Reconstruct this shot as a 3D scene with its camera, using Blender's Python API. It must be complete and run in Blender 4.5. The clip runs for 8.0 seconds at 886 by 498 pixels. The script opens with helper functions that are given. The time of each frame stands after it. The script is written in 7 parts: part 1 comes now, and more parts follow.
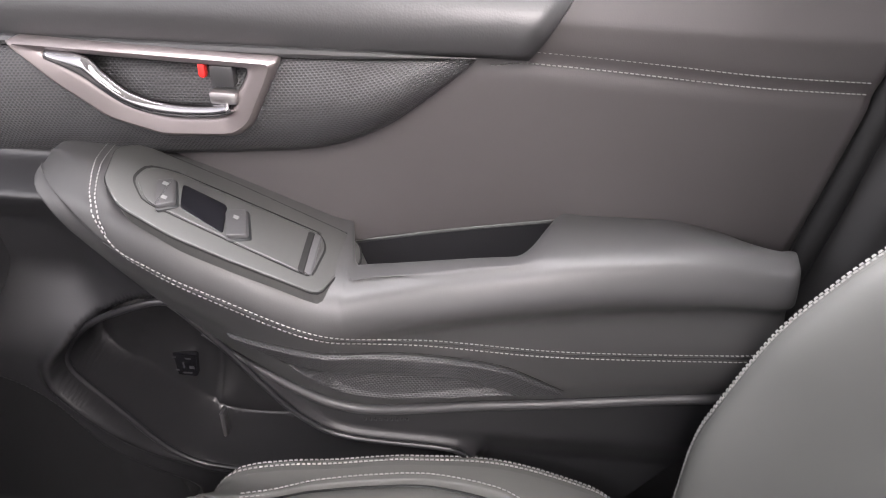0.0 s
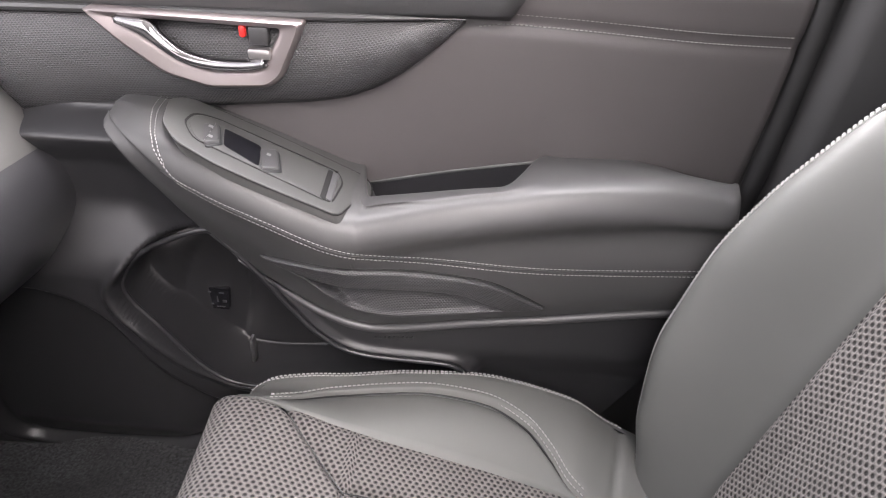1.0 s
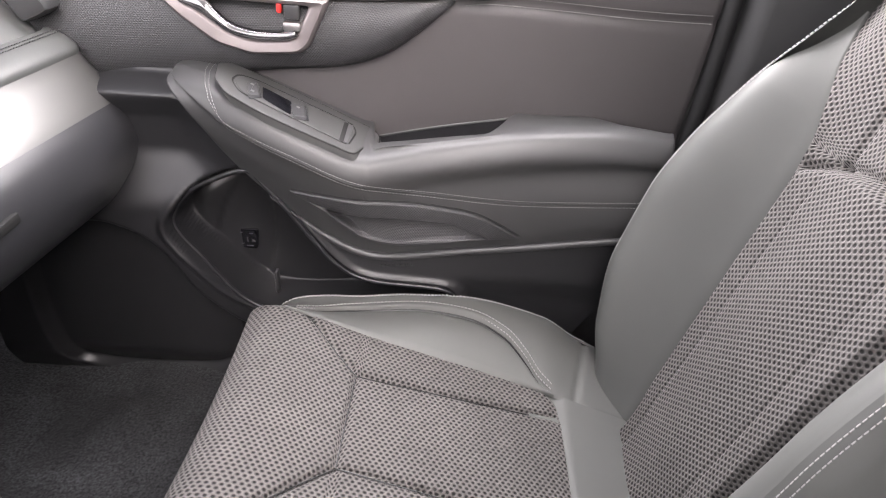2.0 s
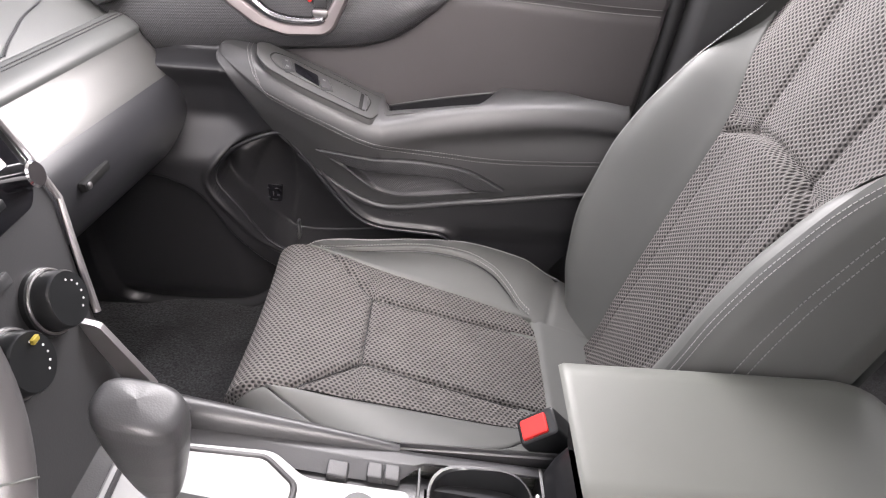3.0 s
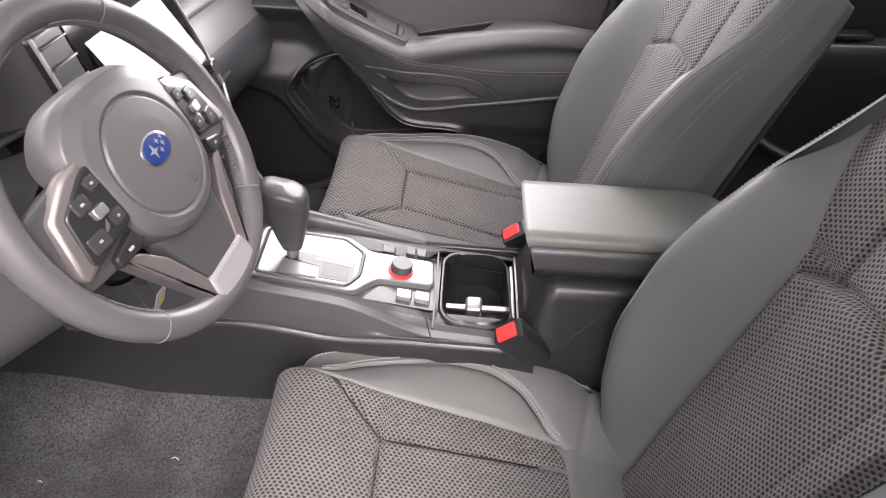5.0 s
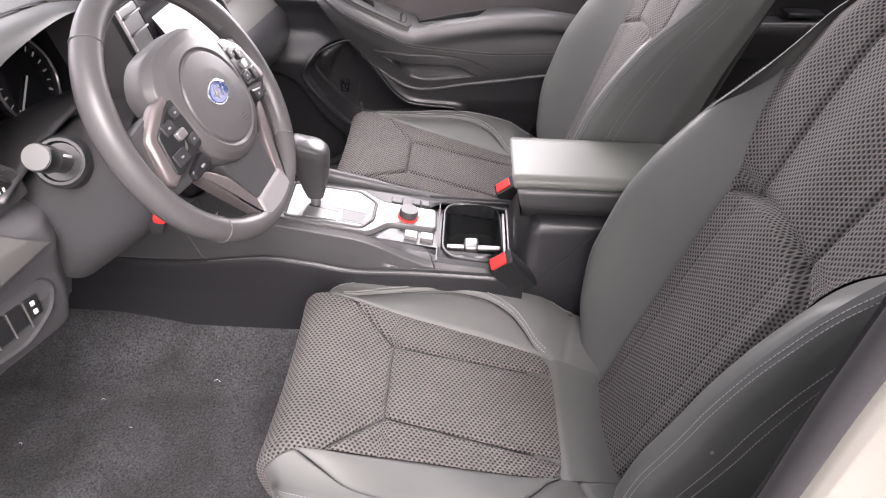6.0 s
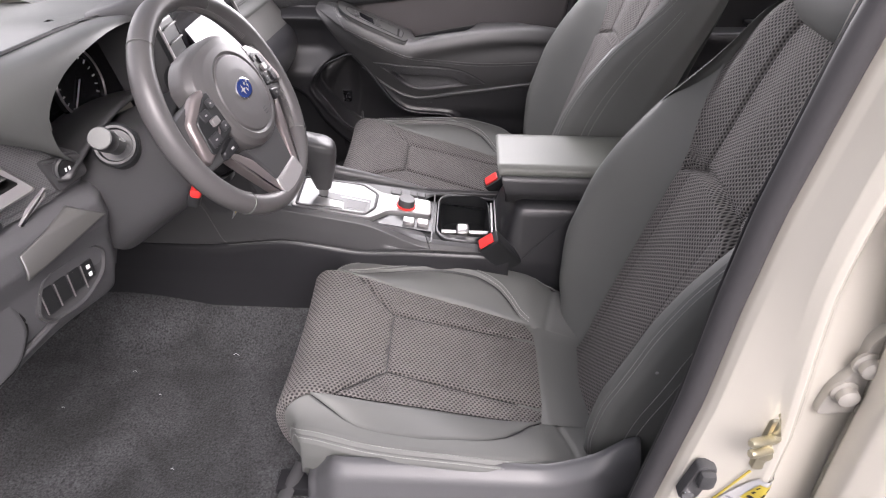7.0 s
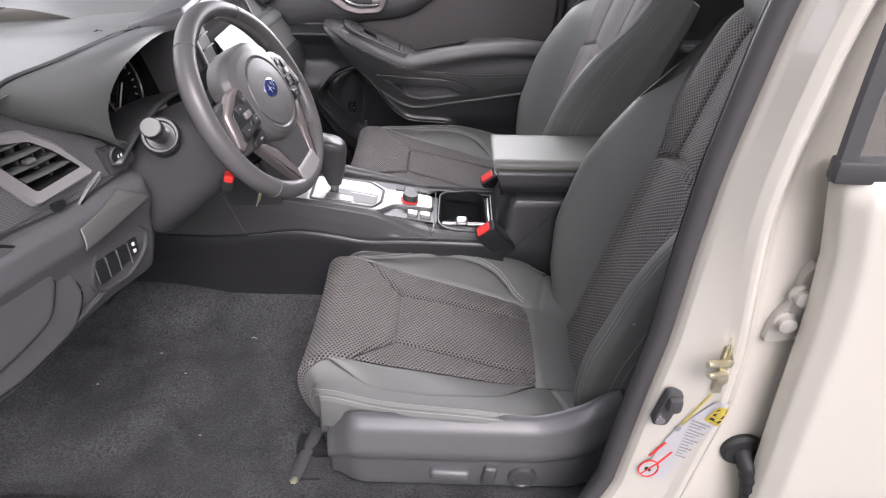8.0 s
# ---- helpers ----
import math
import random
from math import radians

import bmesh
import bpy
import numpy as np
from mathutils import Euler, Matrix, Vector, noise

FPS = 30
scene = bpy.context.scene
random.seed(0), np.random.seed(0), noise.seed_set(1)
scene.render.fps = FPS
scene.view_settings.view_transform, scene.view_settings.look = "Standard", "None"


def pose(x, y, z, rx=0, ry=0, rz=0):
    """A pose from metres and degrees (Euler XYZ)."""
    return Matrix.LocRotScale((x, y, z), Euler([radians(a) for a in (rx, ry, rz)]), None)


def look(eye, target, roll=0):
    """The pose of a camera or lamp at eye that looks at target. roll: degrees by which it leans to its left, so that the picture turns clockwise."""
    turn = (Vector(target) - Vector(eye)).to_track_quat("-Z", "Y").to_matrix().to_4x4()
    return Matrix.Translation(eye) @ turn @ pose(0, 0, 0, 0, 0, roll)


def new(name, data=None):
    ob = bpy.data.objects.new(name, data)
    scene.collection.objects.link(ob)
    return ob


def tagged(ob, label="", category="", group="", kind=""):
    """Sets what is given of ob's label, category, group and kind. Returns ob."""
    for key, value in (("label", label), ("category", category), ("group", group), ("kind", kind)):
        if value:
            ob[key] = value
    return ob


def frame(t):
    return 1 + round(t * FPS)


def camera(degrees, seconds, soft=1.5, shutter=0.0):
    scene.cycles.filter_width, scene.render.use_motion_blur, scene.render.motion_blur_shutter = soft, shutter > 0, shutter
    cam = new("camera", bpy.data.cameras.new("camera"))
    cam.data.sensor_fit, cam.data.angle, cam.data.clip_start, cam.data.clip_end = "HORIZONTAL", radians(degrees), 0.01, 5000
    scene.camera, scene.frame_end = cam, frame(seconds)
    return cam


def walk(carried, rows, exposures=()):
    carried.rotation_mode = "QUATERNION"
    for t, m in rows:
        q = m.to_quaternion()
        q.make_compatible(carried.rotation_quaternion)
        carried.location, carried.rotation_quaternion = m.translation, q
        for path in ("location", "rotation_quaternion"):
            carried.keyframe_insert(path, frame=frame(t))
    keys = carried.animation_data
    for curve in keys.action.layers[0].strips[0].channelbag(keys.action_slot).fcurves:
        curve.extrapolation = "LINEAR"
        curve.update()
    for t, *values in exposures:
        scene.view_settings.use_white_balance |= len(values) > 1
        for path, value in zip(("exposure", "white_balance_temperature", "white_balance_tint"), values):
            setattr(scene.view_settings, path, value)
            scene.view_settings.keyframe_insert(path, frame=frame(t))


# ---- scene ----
cam = camera(68.9, 8.0, soft=1.15)
PATH = [
    (0, (0.062, 0.166, 1.246), (0.042, 1.809, 0.106), 3.8),
    (0.5, (0.072, 0.107, 1.243), (0.046, 1.755, 0.11), 3.6),
    (1, (0.077, 0.015, 1.243), (0.041, 1.673, 0.126), 3.1),
    (1.5, (0.086, -0.086, 1.241), (0.056, 1.589, 0.149), 3.1),
    (1.7, (0.097, -0.134, 1.241), (0.056, 1.555, 0.171), 3.1),
    (2.8, (0.043, -0.368, 1.302), (0.125, 1.292, 0.19), 5.2),
    (3, (0.052, -0.414, 1.313), (0.111, 1.242, 0.194), 5.2),
    (3.5, (0.07, -0.547, 1.351), (0.088, 1.07, 0.174), 4.5),
    (4, (0.085, -0.678, 1.392), (0.08, 0.922, 0.192), 4.1),
    (4.5, (0.088, -0.796, 1.428), (0.066, 0.779, 0.196), 3.5),
    (4.7, (0.087, -0.834, 1.436), (0.066, 0.734, 0.195), 3.4),
    (5.8, (0.096, -1.083, 1.468), (0.06, 0.489, 0.231), 2.1),
    (6, (0.101, -1.125, 1.471), (0.066, 0.455, 0.245), 1.9),
    (6.5, (0.116, -1.22, 1.484), (0.075, 0.381, 0.286), 1.4),
    (7, (0.124, -1.305, 1.5), (0.081, 0.316, 0.329), 1.0),
    (7.5, (0.116, -1.403, 1.504), (0.079, 0.241, 0.364), 0.8),
    (8, (0.112, -1.469, 1.513), (0.085, 0.194, 0.401), 0.8),
]
EXPOSURES = [(0, 1.8, 6500, 18), (1.5, 1.9, 6500, 18), (3.0, 1.76, 6500, 18), (4.5, 1.55, 6500, 19), (6.0, 1.55, 6500, 21), (7.0, 1.15, 6400, 20), (8.0, 0.97, 6250, 19)]
walk(cam, [(t, look(eye, target, roll)) for t, eye, target, roll in PATH], EXPOSURES)

# ---------------------------------------------------------------- light
world = bpy.data.worlds.new("sky")
scene.world = world
world.use_nodes = True
_wn = world.node_tree
_sky = _wn.nodes.new("ShaderNodeTexSky")
_sky.sky_type, _sky.sun_disc = "NISHITA", False
_sky.sun_elevation, _sky.sun_rotation = radians(47), radians(161)
_sky.air_density, _sky.dust_density, _sky.ozone_density = 1.5, 8.0, 1.0
_hsv = _wn.nodes.new("ShaderNodeHueSaturation")
_hsv.inputs["Saturation"].default_value = 0.25
_bg = _wn.nodes["Background"]
_wn.links.new(_sky.outputs[0], _hsv.inputs["Color"])
_wn.links.new(_hsv.outputs[0], _bg.inputs["Color"])
_bg.inputs["Strength"].default_value = 0.135
_sun = bpy.data.lights.new("sun", "SUN")
_sun.energy, _sun.angle, _sun.color = 0.75, radians(40), (1.0, 0.96, 0.92)
sun_lamp = new("sun", _sun)
sun_lamp.matrix_world = look((0.22, -0.64, 0.74), (0, 0, 0))


def daylight(name, eye, target, width, height, watts):
    """An area lamp added in one window opening, standing in for sky light."""
    data = bpy.data.lights.new(name, "AREA")
    data.shape, data.size, data.size_y, data.energy, data.color = "RECTANGLE", width, height, watts, (1.0, 0.99, 0.97)
    ob = new(name, data)
    ob.matrix_world = look(eye, target)
    return ob


daylight("passenger_window_daylight", (0.06, 0.83, 1.365), (0.06, 0.2, 1.05), 0.80, 0.42, 7.8)
daylight("rear_passenger_window_daylight", (0.95, 0.82, 1.36), (0.30, -0.4, 1.0), 0.75, 0.38, 1.6)
daylight("windscreen_daylight", (-1.08, 0.0, 1.46), (0.3, 0.0, 0.9), 1.15, 0.45, 2.4)

# ---------------------------------------------------------------- materials
def material(name, color, rough=0.5, metal=0.0, vary=0.12, vary_scale=6.0, grain=0.0, grain_scale=900.0,
             sheen=0.0, coat=0.0, spec=0.5, wear=0.0):
    """A surface with broad tone variation, a fine grain relief and gloss variation."""
    m = bpy.data.materials.new(name)
    m.use_nodes = True
    nt = m.node_tree
    b = nt.nodes["Principled BSDF"]
    tc = nt.nodes.new("ShaderNodeTexCoord")
    n1 = nt.nodes.new("ShaderNodeTexNoise")
    n1.inputs["Scale"].default_value, n1.inputs["Detail"].default_value = vary_scale, 4.0
    nt.links.new(tc.outputs["Object"], n1.inputs["Vector"])
    mix = nt.nodes.new("ShaderNodeMix")
    mix.data_type = "RGBA"
    lo = [c * (1 - vary) for c in color]
    hi = [min(1, c * (1 + vary)) for c in color]
    mix.inputs[6].default_value, mix.inputs[7].default_value = (*lo, 1), (*hi, 1)
    nt.links.new(n1.outputs["Fac"], mix.inputs[0])
    nt.links.new(mix.outputs[2], b.inputs["Base Color"])
    b.inputs["Metallic"].default_value = metal
    b.inputs["Specular IOR Level"].default_value = spec
    b.inputs["Coat Weight"].default_value = coat
    b.inputs["Sheen Weight"].default_value = sheen
    rr = nt.nodes.new("ShaderNodeMapRange")
    rr.inputs["To Min"].default_value, rr.inputs["To Max"].default_value = max(0.02, rough - 0.03), min(1, rough + 0.03)
    n2 = nt.nodes.new("ShaderNodeTexNoise")
    n2.inputs["Scale"].default_value, n2.inputs["Detail"].default_value = vary_scale * 5, 5.0
    nt.links.new(tc.outputs["Object"], n2.inputs["Vector"])
    nt.links.new(n2.outputs["Fac"], rr.inputs["Value"])
    nt.links.new(rr.outputs[0], b.inputs["Roughness"])
    if grain:
        v = nt.nodes.new("ShaderNodeTexVoronoi")
        v.inputs["Scale"].default_value = grain_scale
        nt.links.new(tc.outputs["Object"], v.inputs["Vector"])
        bump = nt.nodes.new("ShaderNodeBump")
        bump.inputs["Strength"].default_value, bump.inputs["Distance"].default_value = grain, 0.0004
        nt.links.new(v.outputs["Distance"], bump.inputs["Height"])
        nt.links.new(bump.outputs[0], b.inputs["Normal"])
    return m


def dotted(name, ground, hole, du, dv, size=0.36, soft=0.16, rough=0.8, depth=0.0012, sheen=0.3, squash=1.0, invert=False):
    """Woven or moulded cloth with staggered rows of dimples; the surface's UV is in metres."""
    m = bpy.data.materials.new(name)
    m.use_nodes = True
    nt = m.node_tree
    b = nt.nodes["Principled BSDF"]

    def math_node(op, a, c=None):
        n = nt.nodes.new("ShaderNodeMath")
        n.operation = op
        for i, x in enumerate((a, c)):
            if x is None:
                continue
            if isinstance(x, (int, float)):
                n.inputs[i].default_value = x
            else:
                nt.links.new(x, n.inputs[i])
        return n.outputs[0]
    uv = nt.nodes.new("ShaderNodeUVMap")
    sep = nt.nodes.new("ShaderNodeSeparateXYZ")
    nt.links.new(uv.outputs[0], sep.inputs[0])
    a = math_node("DIVIDE", sep.outputs[0], du)
    c = math_node("DIVIDE", sep.outputs[1], dv)
    row = math_node("FLOOR", c)
    shift = math_node("MULTIPLY", math_node("MODULO", row, 2.0), 0.5)
    fa = math_node("SUBTRACT", math_node("FRACT", math_node("ADD", a, shift)), 0.5)
    fc = math_node("MULTIPLY", math_node("SUBTRACT", math_node("FRACT", c), 0.5), squash)
    d = math_node("SQRT", math_node("ADD", math_node("MULTIPLY", fa, fa), math_node("MULTIPLY", fc, fc)))
    mr = nt.nodes.new("ShaderNodeMapRange")
    mr.interpolation_type = "SMOOTHSTEP"
    mr.inputs["From Min"].default_value, mr.inputs["From Max"].default_value = size - soft, size + soft
    nt.links.new(d, mr.inputs["Value"])
    tc = nt.nodes.new("ShaderNodeTexCoord")
    n1 = nt.nodes.new("ShaderNodeTexNoise")
    n1.inputs["Scale"].default_value, n1.inputs["Detail"].default_value = 9.0, 5.0
    nt.links.new(tc.outputs["Object"], n1.inputs["Vector"])
    n3 = nt.nodes.new("ShaderNodeTexNoise")
    n3.inputs["Scale"].default_value, n3.inputs["Detail"].default_value = 700.0, 2.0
    nt.links.new(tc.outputs["Object"], n3.inputs["Vector"])
    mix = nt.nodes.new("ShaderNodeMix")
    mix.data_type = "RGBA"
    mix.inputs[6].default_value, mix.inputs[7].default_value = (*hole, 1), (*ground, 1)
    nt.links.new(mr.outputs[0], mix.inputs[0])
    tone = nt.nodes.new("ShaderNodeMix")
    tone.data_type, tone.blend_type = "RGBA", "MULTIPLY"
    ramp = nt.nodes.new("ShaderNodeMapRange")
    ramp.inputs["From Min"].default_value, ramp.inputs["From Max"].default_value = 0.6, 1.4
    ramp.inputs["To Min"].default_value, ramp.inputs["To Max"].default_value = 0.75, 1.2
    nt.links.new(math_node("ADD", n1.outputs["Fac"], n3.outputs["Fac"]), ramp.inputs["Value"])
    tone.inputs[0].default_value = 1.0
    nt.links.new(mix.outputs[2], tone.inputs[6])
    nt.links.new(ramp.outputs[0], tone.inputs[7])
    nt.links.new(tone.outputs[2], b.inputs["Base Color"])
    b.inputs["Roughness"].default_value = rough
    b.inputs["Sheen Weight"].default_value = sheen
    b.inputs["Sheen Roughness"].default_value = 0.5
    bump = nt.nodes.new("ShaderNodeBump")
    bump.inputs["Strength"].default_value, bump.inputs["Distance"].default_value = 0.8, depth
    bump.invert = invert
    nt.links.new(mr.outputs[0], bump.inputs["Height"])
    nt.links.new(bump.outputs[0], b.inputs["Normal"])
    return m


def carpet_material(name, color):
    m = material(name, color, 0.95, vary=0.35, vary_scale=7.0, sheen=0.08)
    nt = m.node_tree
    b = nt.nodes["Principled BSDF"]
    tc = nt.nodes.new("ShaderNodeTexCoord")
    n = nt.nodes.new("ShaderNodeTexNoise")
    n.inputs["Scale"].default_value, n.inputs["Detail"].default_value = 240.0, 8.0
    nt.links.new(tc.outputs["Object"], n.inputs["Vector"])
    big = nt.nodes.new("ShaderNodeTexNoise")
    big.inputs["Scale"].default_value, big.inputs["Detail"].default_value = 8.0, 8.0
    big.inputs["Distortion"].default_value = 0.5
    nt.links.new(tc.outputs["Object"], big.inputs["Vector"])
    old = b.inputs["Base Color"].links[0].from_socket
    for source, low, high in ((n, 0.2, 1.9), (big, 0.5, 1.6)):
        mr = nt.nodes.new("ShaderNodeMapRange")
        mr.inputs["From Min"].default_value, mr.inputs["From Max"].default_value = 0.3, 0.7
        mr.inputs["To Min"].default_value, mr.inputs["To Max"].default_value = low, high
        nt.links.new(source.outputs["Fac"], mr.inputs["Value"])
        mul = nt.nodes.new("ShaderNodeMix")
        mul.data_type, mul.blend_type = "RGBA", "MULTIPLY"
        mul.inputs[0].default_value = 1.0
        nt.links.new(old, mul.inputs[6])
        nt.links.new(mr.outputs[0], mul.inputs[7])
        old = mul.outputs[2]
    nt.links.new(old, b.inputs["Base Color"])
    bump = nt.nodes.new("ShaderNodeBump")
    bump.inputs["Strength"].default_value, bump.inputs["Distance"].default_value = 1.0, 0.0022
    nt.links.new(n.outputs["Fac"], bump.inputs["Height"])
    nt.links.new(bump.outputs[0], b.inputs["Normal"])
    return m


LEATHER_LID = material("pale_grey_leather", (0.130, 0.135, 0.122), 0.43, grain=0.07, grain_scale=700)
LEATHER = material("grey_leather", (0.110, 0.113, 0.108), 0.52, grain=0.07, grain_scale=700)
LEATHER_DOOR = material("door_leather", (0.078, 0.072, 0.074), 0.42, grain=0.07, grain_scale=700)
LEATHER_ARM = material("dark_door_leather", (0.052, 0.052, 0.053), 0.43, grain=0.07, grain_scale=700)
PLASTIC_DARK = material("dark_grey_plastic", (0.030, 0.030, 0.033), 0.36, grain=0.10, grain_scale=500)
PLASTIC = material("black_plastic", (0.018, 0.018, 0.020), 0.30, grain=0.22, grain_scale=500)
PLASTIC_GREY = material("charcoal_plastic", (0.050, 0.050, 0.052), 0.37, grain=0.22, grain_scale=500)
PANEL_GREY = material("satin_panel_grey", (0.058, 0.059, 0.058), 0.40, grain=0.10, grain_scale=500)
PLASTIC_MID = material("mid_grey_plastic", (0.080, 0.080, 0.084), 0.36, grain=0.22, grain_scale=500)
DOOR_PLASTIC = material("black_door_plastic", (0.018, 0.018, 0.0195), 0.33, grain=0.08, grain_scale=500)
DASH_TOP = material("soft_dash_foam", (0.090, 0.093, 0.090), 0.42, grain=0.12, grain_scale=450)
SWITCH_BLACK = material("satin_black", (0.016, 0.017, 0.018), 0.3)
# near-black for gaps, slots and cavities, their shade put into the colour
CAVITY = material("unlit_black", (0.004, 0.004, 0.004), 0.7, vary=0.0)
GLOSS = material("gloss_black", (0.008, 0.008, 0.010), 0.08, vary=0.0)
SILVER = material("satin_silver", (0.40, 0.385, 0.385), 0.38, metal=0.85, vary=0.05)
PALE_SILVER = material("brushed_silver", (0.30, 0.30, 0.30), 0.44, metal=0.7, vary=0.05)
FRAME_SILVER = material("gunmetal_frame", (0.33, 0.32, 0.325), 0.36, metal=0.35, vary=0.06)
STRIP_SILVER = material("brushed_strip", (0.165, 0.163, 0.158), 0.36, metal=0.6, vary=0.08)
ROSE_SILVER = material("warm_silver", (0.30, 0.265, 0.265), 0.40, metal=0.8, vary=0.05)
LEVER_CHROME = material("satin_chrome", (0.30, 0.295, 0.305), 0.13, metal=0.95, vary=0.02)
CHROME = material("chrome", (0.75, 0.75, 0.77), 0.08, metal=1.0, vary=0.02)
RED = material("red_plastic", (0.75, 0.035, 0.03), 0.4, vary=0.05)
THREAD = material("pale_thread", (0.30, 0.30, 0.295), 0.7)
THREAD_DARK = material("charcoal_thread", (0.16, 0.155, 0.155), 0.6)
SEAL = material("door_seal_rubber", (0.045, 0.043, 0.046), 0.55, grain=0.15)
RUBBER = material("rubber", (0.014, 0.014, 0.015), 0.6, grain=0.2)
PAINT = material("pearl_white_paint", (0.47, 0.447, 0.395), 0.18, coat=0.8, vary=0.02)
ZINC = material("zinc_steel", (0.62, 0.57, 0.42), 0.3, metal=0.9, vary=0.15, vary_scale=60)
HINGE_STEEL = material("painted_steel", (0.36, 0.345, 0.315), 0.38, metal=0.2, vary=0.1)
CARPET = carpet_material("charcoal_carpet", (0.0265, 0.027, 0.0288))
FABRIC = dotted("mesh_seat_fabric", (0.142, 0.132, 0.127), (0.009, 0.008, 0.0078), 0.0080, 0.0054, size=0.29, soft=0.15, squash=0.74, sheen=0.08, depth=0.0026)
WHEEL_LEATHER = material("wheel_leather", (0.085, 0.082, 0.083), 0.36, grain=0.08, grain_scale=800)
# trim pattern made paler, with the driver's side light put into its colour
CARBON_LIT = dotted("lit_textured_trim", (0.13, 0.13, 0.134), (0.065, 0.065, 0.067), 0.0048, 0.0030, size=0.34, soft=0.16, rough=0.42, depth=0.0005, sheen=0.0)
CARBON = dotted("carbon_pattern_trim", (0.062, 0.062, 0.065), (0.026, 0.026, 0.028), 0.0040, 0.0024, size=0.34, soft=0.16, rough=0.38, depth=0.0005, sheen=0.0)
GRILLE = dotted("speaker_mesh", (0.013, 0.013, 0.0145), (0.002, 0.002, 0.002), 0.0032, 0.0016, size=0.30, soft=0.12, rough=0.7, depth=0.0005, sheen=0.0)
CUP_GREY = material("smooth_grey_cup", (0.07, 0.068, 0.07), 0.28)
SCREEN = material("screen_glass", (0.02, 0.02, 0.022), 0.06, vary=0.0, spec=0.5)
BLUE = material("blue_enamel", (0.008, 0.028, 0.16), 0.15, coat=1.0, vary=0.1)
HEADLINER = material("headliner_cloth", (0.45, 0.44, 0.42), 0.95, vary=0.06)
ASPHALT = material("asphalt", (0.11, 0.11, 0.11), 0.9, vary=0.3, vary_scale=2.0, grain=0.8, grain_scale=60)
WHITE_PRINT = material("white_print", (0.75, 0.75, 0.75), 0.5, vary=0.0)
LABEL_PAPER = material("label_paper", (0.38, 0.38, 0.385), 0.45, vary=0.03)
YELLOW = material("yellow_print", (0.42, 0.33, 0.05), 0.5, vary=0.03)
SATIN_LENS = material("grey_glass_gauge", (0.02, 0.02, 0.022), 0.12, vary=0.0)
TINT = bpy.data.materials.new("tinted_glass")
TINT.use_nodes = True
_t = TINT.node_tree.nodes["Principled BSDF"]
_t.inputs["Base Color"].default_value = (0.35, 0.34, 0.33, 1)
_t.inputs["Roughness"].default_value, _t.inputs["Transmission Weight"].default_value = 0.03, 0.85

# ---------------------------------------------------------------- building helpers
V = Vector


def interp(keys, values, t):
    return float(np.interp(t, keys, values))


def keyed(keys, values):
    """A smooth function through the keys that never overshoots them."""
    k, v = np.array(keys, float), np.array(values, float)
    h = np.diff(k)
    d = np.diff(v) / h
    m = np.concatenate(([d[0]], np.where(d[:-1] * d[1:] > 0, 2 * d[:-1] * d[1:] / np.where(d[:-1] + d[1:] == 0, 1, d[:-1] + d[1:]), 0.0), [d[-1]]))
    k, v, m, h = k.tolist(), v.tolist(), m.tolist(), h.tolist()

    def at(t):
        if t <= k[0]:
            return v[0]
        if t >= k[-1]:
            return v[-1]
        i = 0
        while t > k[i + 1]:
            i += 1
        f = (t - k[i]) / h[i]
        return (2 * f ** 3 - 3 * f * f + 1) * v[i] + (f ** 3 - 2 * f * f + f) * h[i] * m[i] + (3 * f * f - 2 * f ** 3) * v[i + 1] + (f ** 3 - f * f) * h[i] * m[i + 1]
    return at


def smooth(a, b, t):
    t = min(1.0, max(0.0, (t - a) / (b - a)))
    return t * t * (3 - 2 * t)


def spline(points, n, closed=False):
    """n points along a Catmull-Rom curve, evenly spaced."""
    p = np.array(points, float)
    k = len(p)
    out = []
    spans = k if closed else k - 1
    for i in range(spans):
        if closed:
            a, b, c, d = p[(i - 1) % k], p[i], p[(i + 1) % k], p[(i + 2) % k]
        else:
            a, b, c, d = p[max(i - 1, 0)], p[i], p[i + 1], p[min(i + 2, k - 1)]
        for s in np.linspace(0, 1, 16, endpoint=False):
            out.append(0.5 * (2 * b + (c - a) * s + (2 * a - 5 * b + 4 * c - d) * s * s + (3 * b - a - 3 * c + d) * s ** 3))
    out.append(p[0] if closed else p[-1])
    return resample(out, n, closed)


def resample(points, n, closed=False):
    """n points evenly spaced along a polyline (closed: it already ends where it begins)."""
    out = np.array(points, float)
    run = np.concatenate(([0], np.cumsum(np.linalg.norm(np.diff(out, axis=0), axis=1))))
    at = np.linspace(0, run[-1], n + 1)[:-1] if closed else np.linspace(0, run[-1], n)
    return np.stack([np.interp(at, run, out[:, j]) for j in range(out.shape[1])], axis=1)


def rounded(points, r, seg=4):
    """A polygon with its corners rounded, closed."""
    p = [np.array(q, float) for q in points]
    out = []
    k = len(p)
    for i in range(k):
        a, b, c = p[i - 1], p[i], p[(i + 1) % k]
        rr = min(r, np.linalg.norm(a - b) * 0.45, np.linalg.norm(c - b) * 0.45)
        s = b + (a - b) / np.linalg.norm(a - b) * rr
        e = b + (c - b) / np.linalg.norm(c - b) * rr
        for t in np.linspace(0, 1, seg + 1):
            out.append((1 - t) ** 2 * s + 2 * t * (1 - t) * b + t * t * e)
    return out


def link(name, me, mat, parent, label="", flat=False):
    me.materials.append(mat)
    if not flat:
        for f in me.polygons:
            f.use_smooth = True
    ob = new(name, me)
    ob.parent = parent
    if parent and parent.data is None:
        ob.matrix_parent_inverse = parent.matrix_basis.inverted()
    if label:
        tagged(ob, label)
    return ob


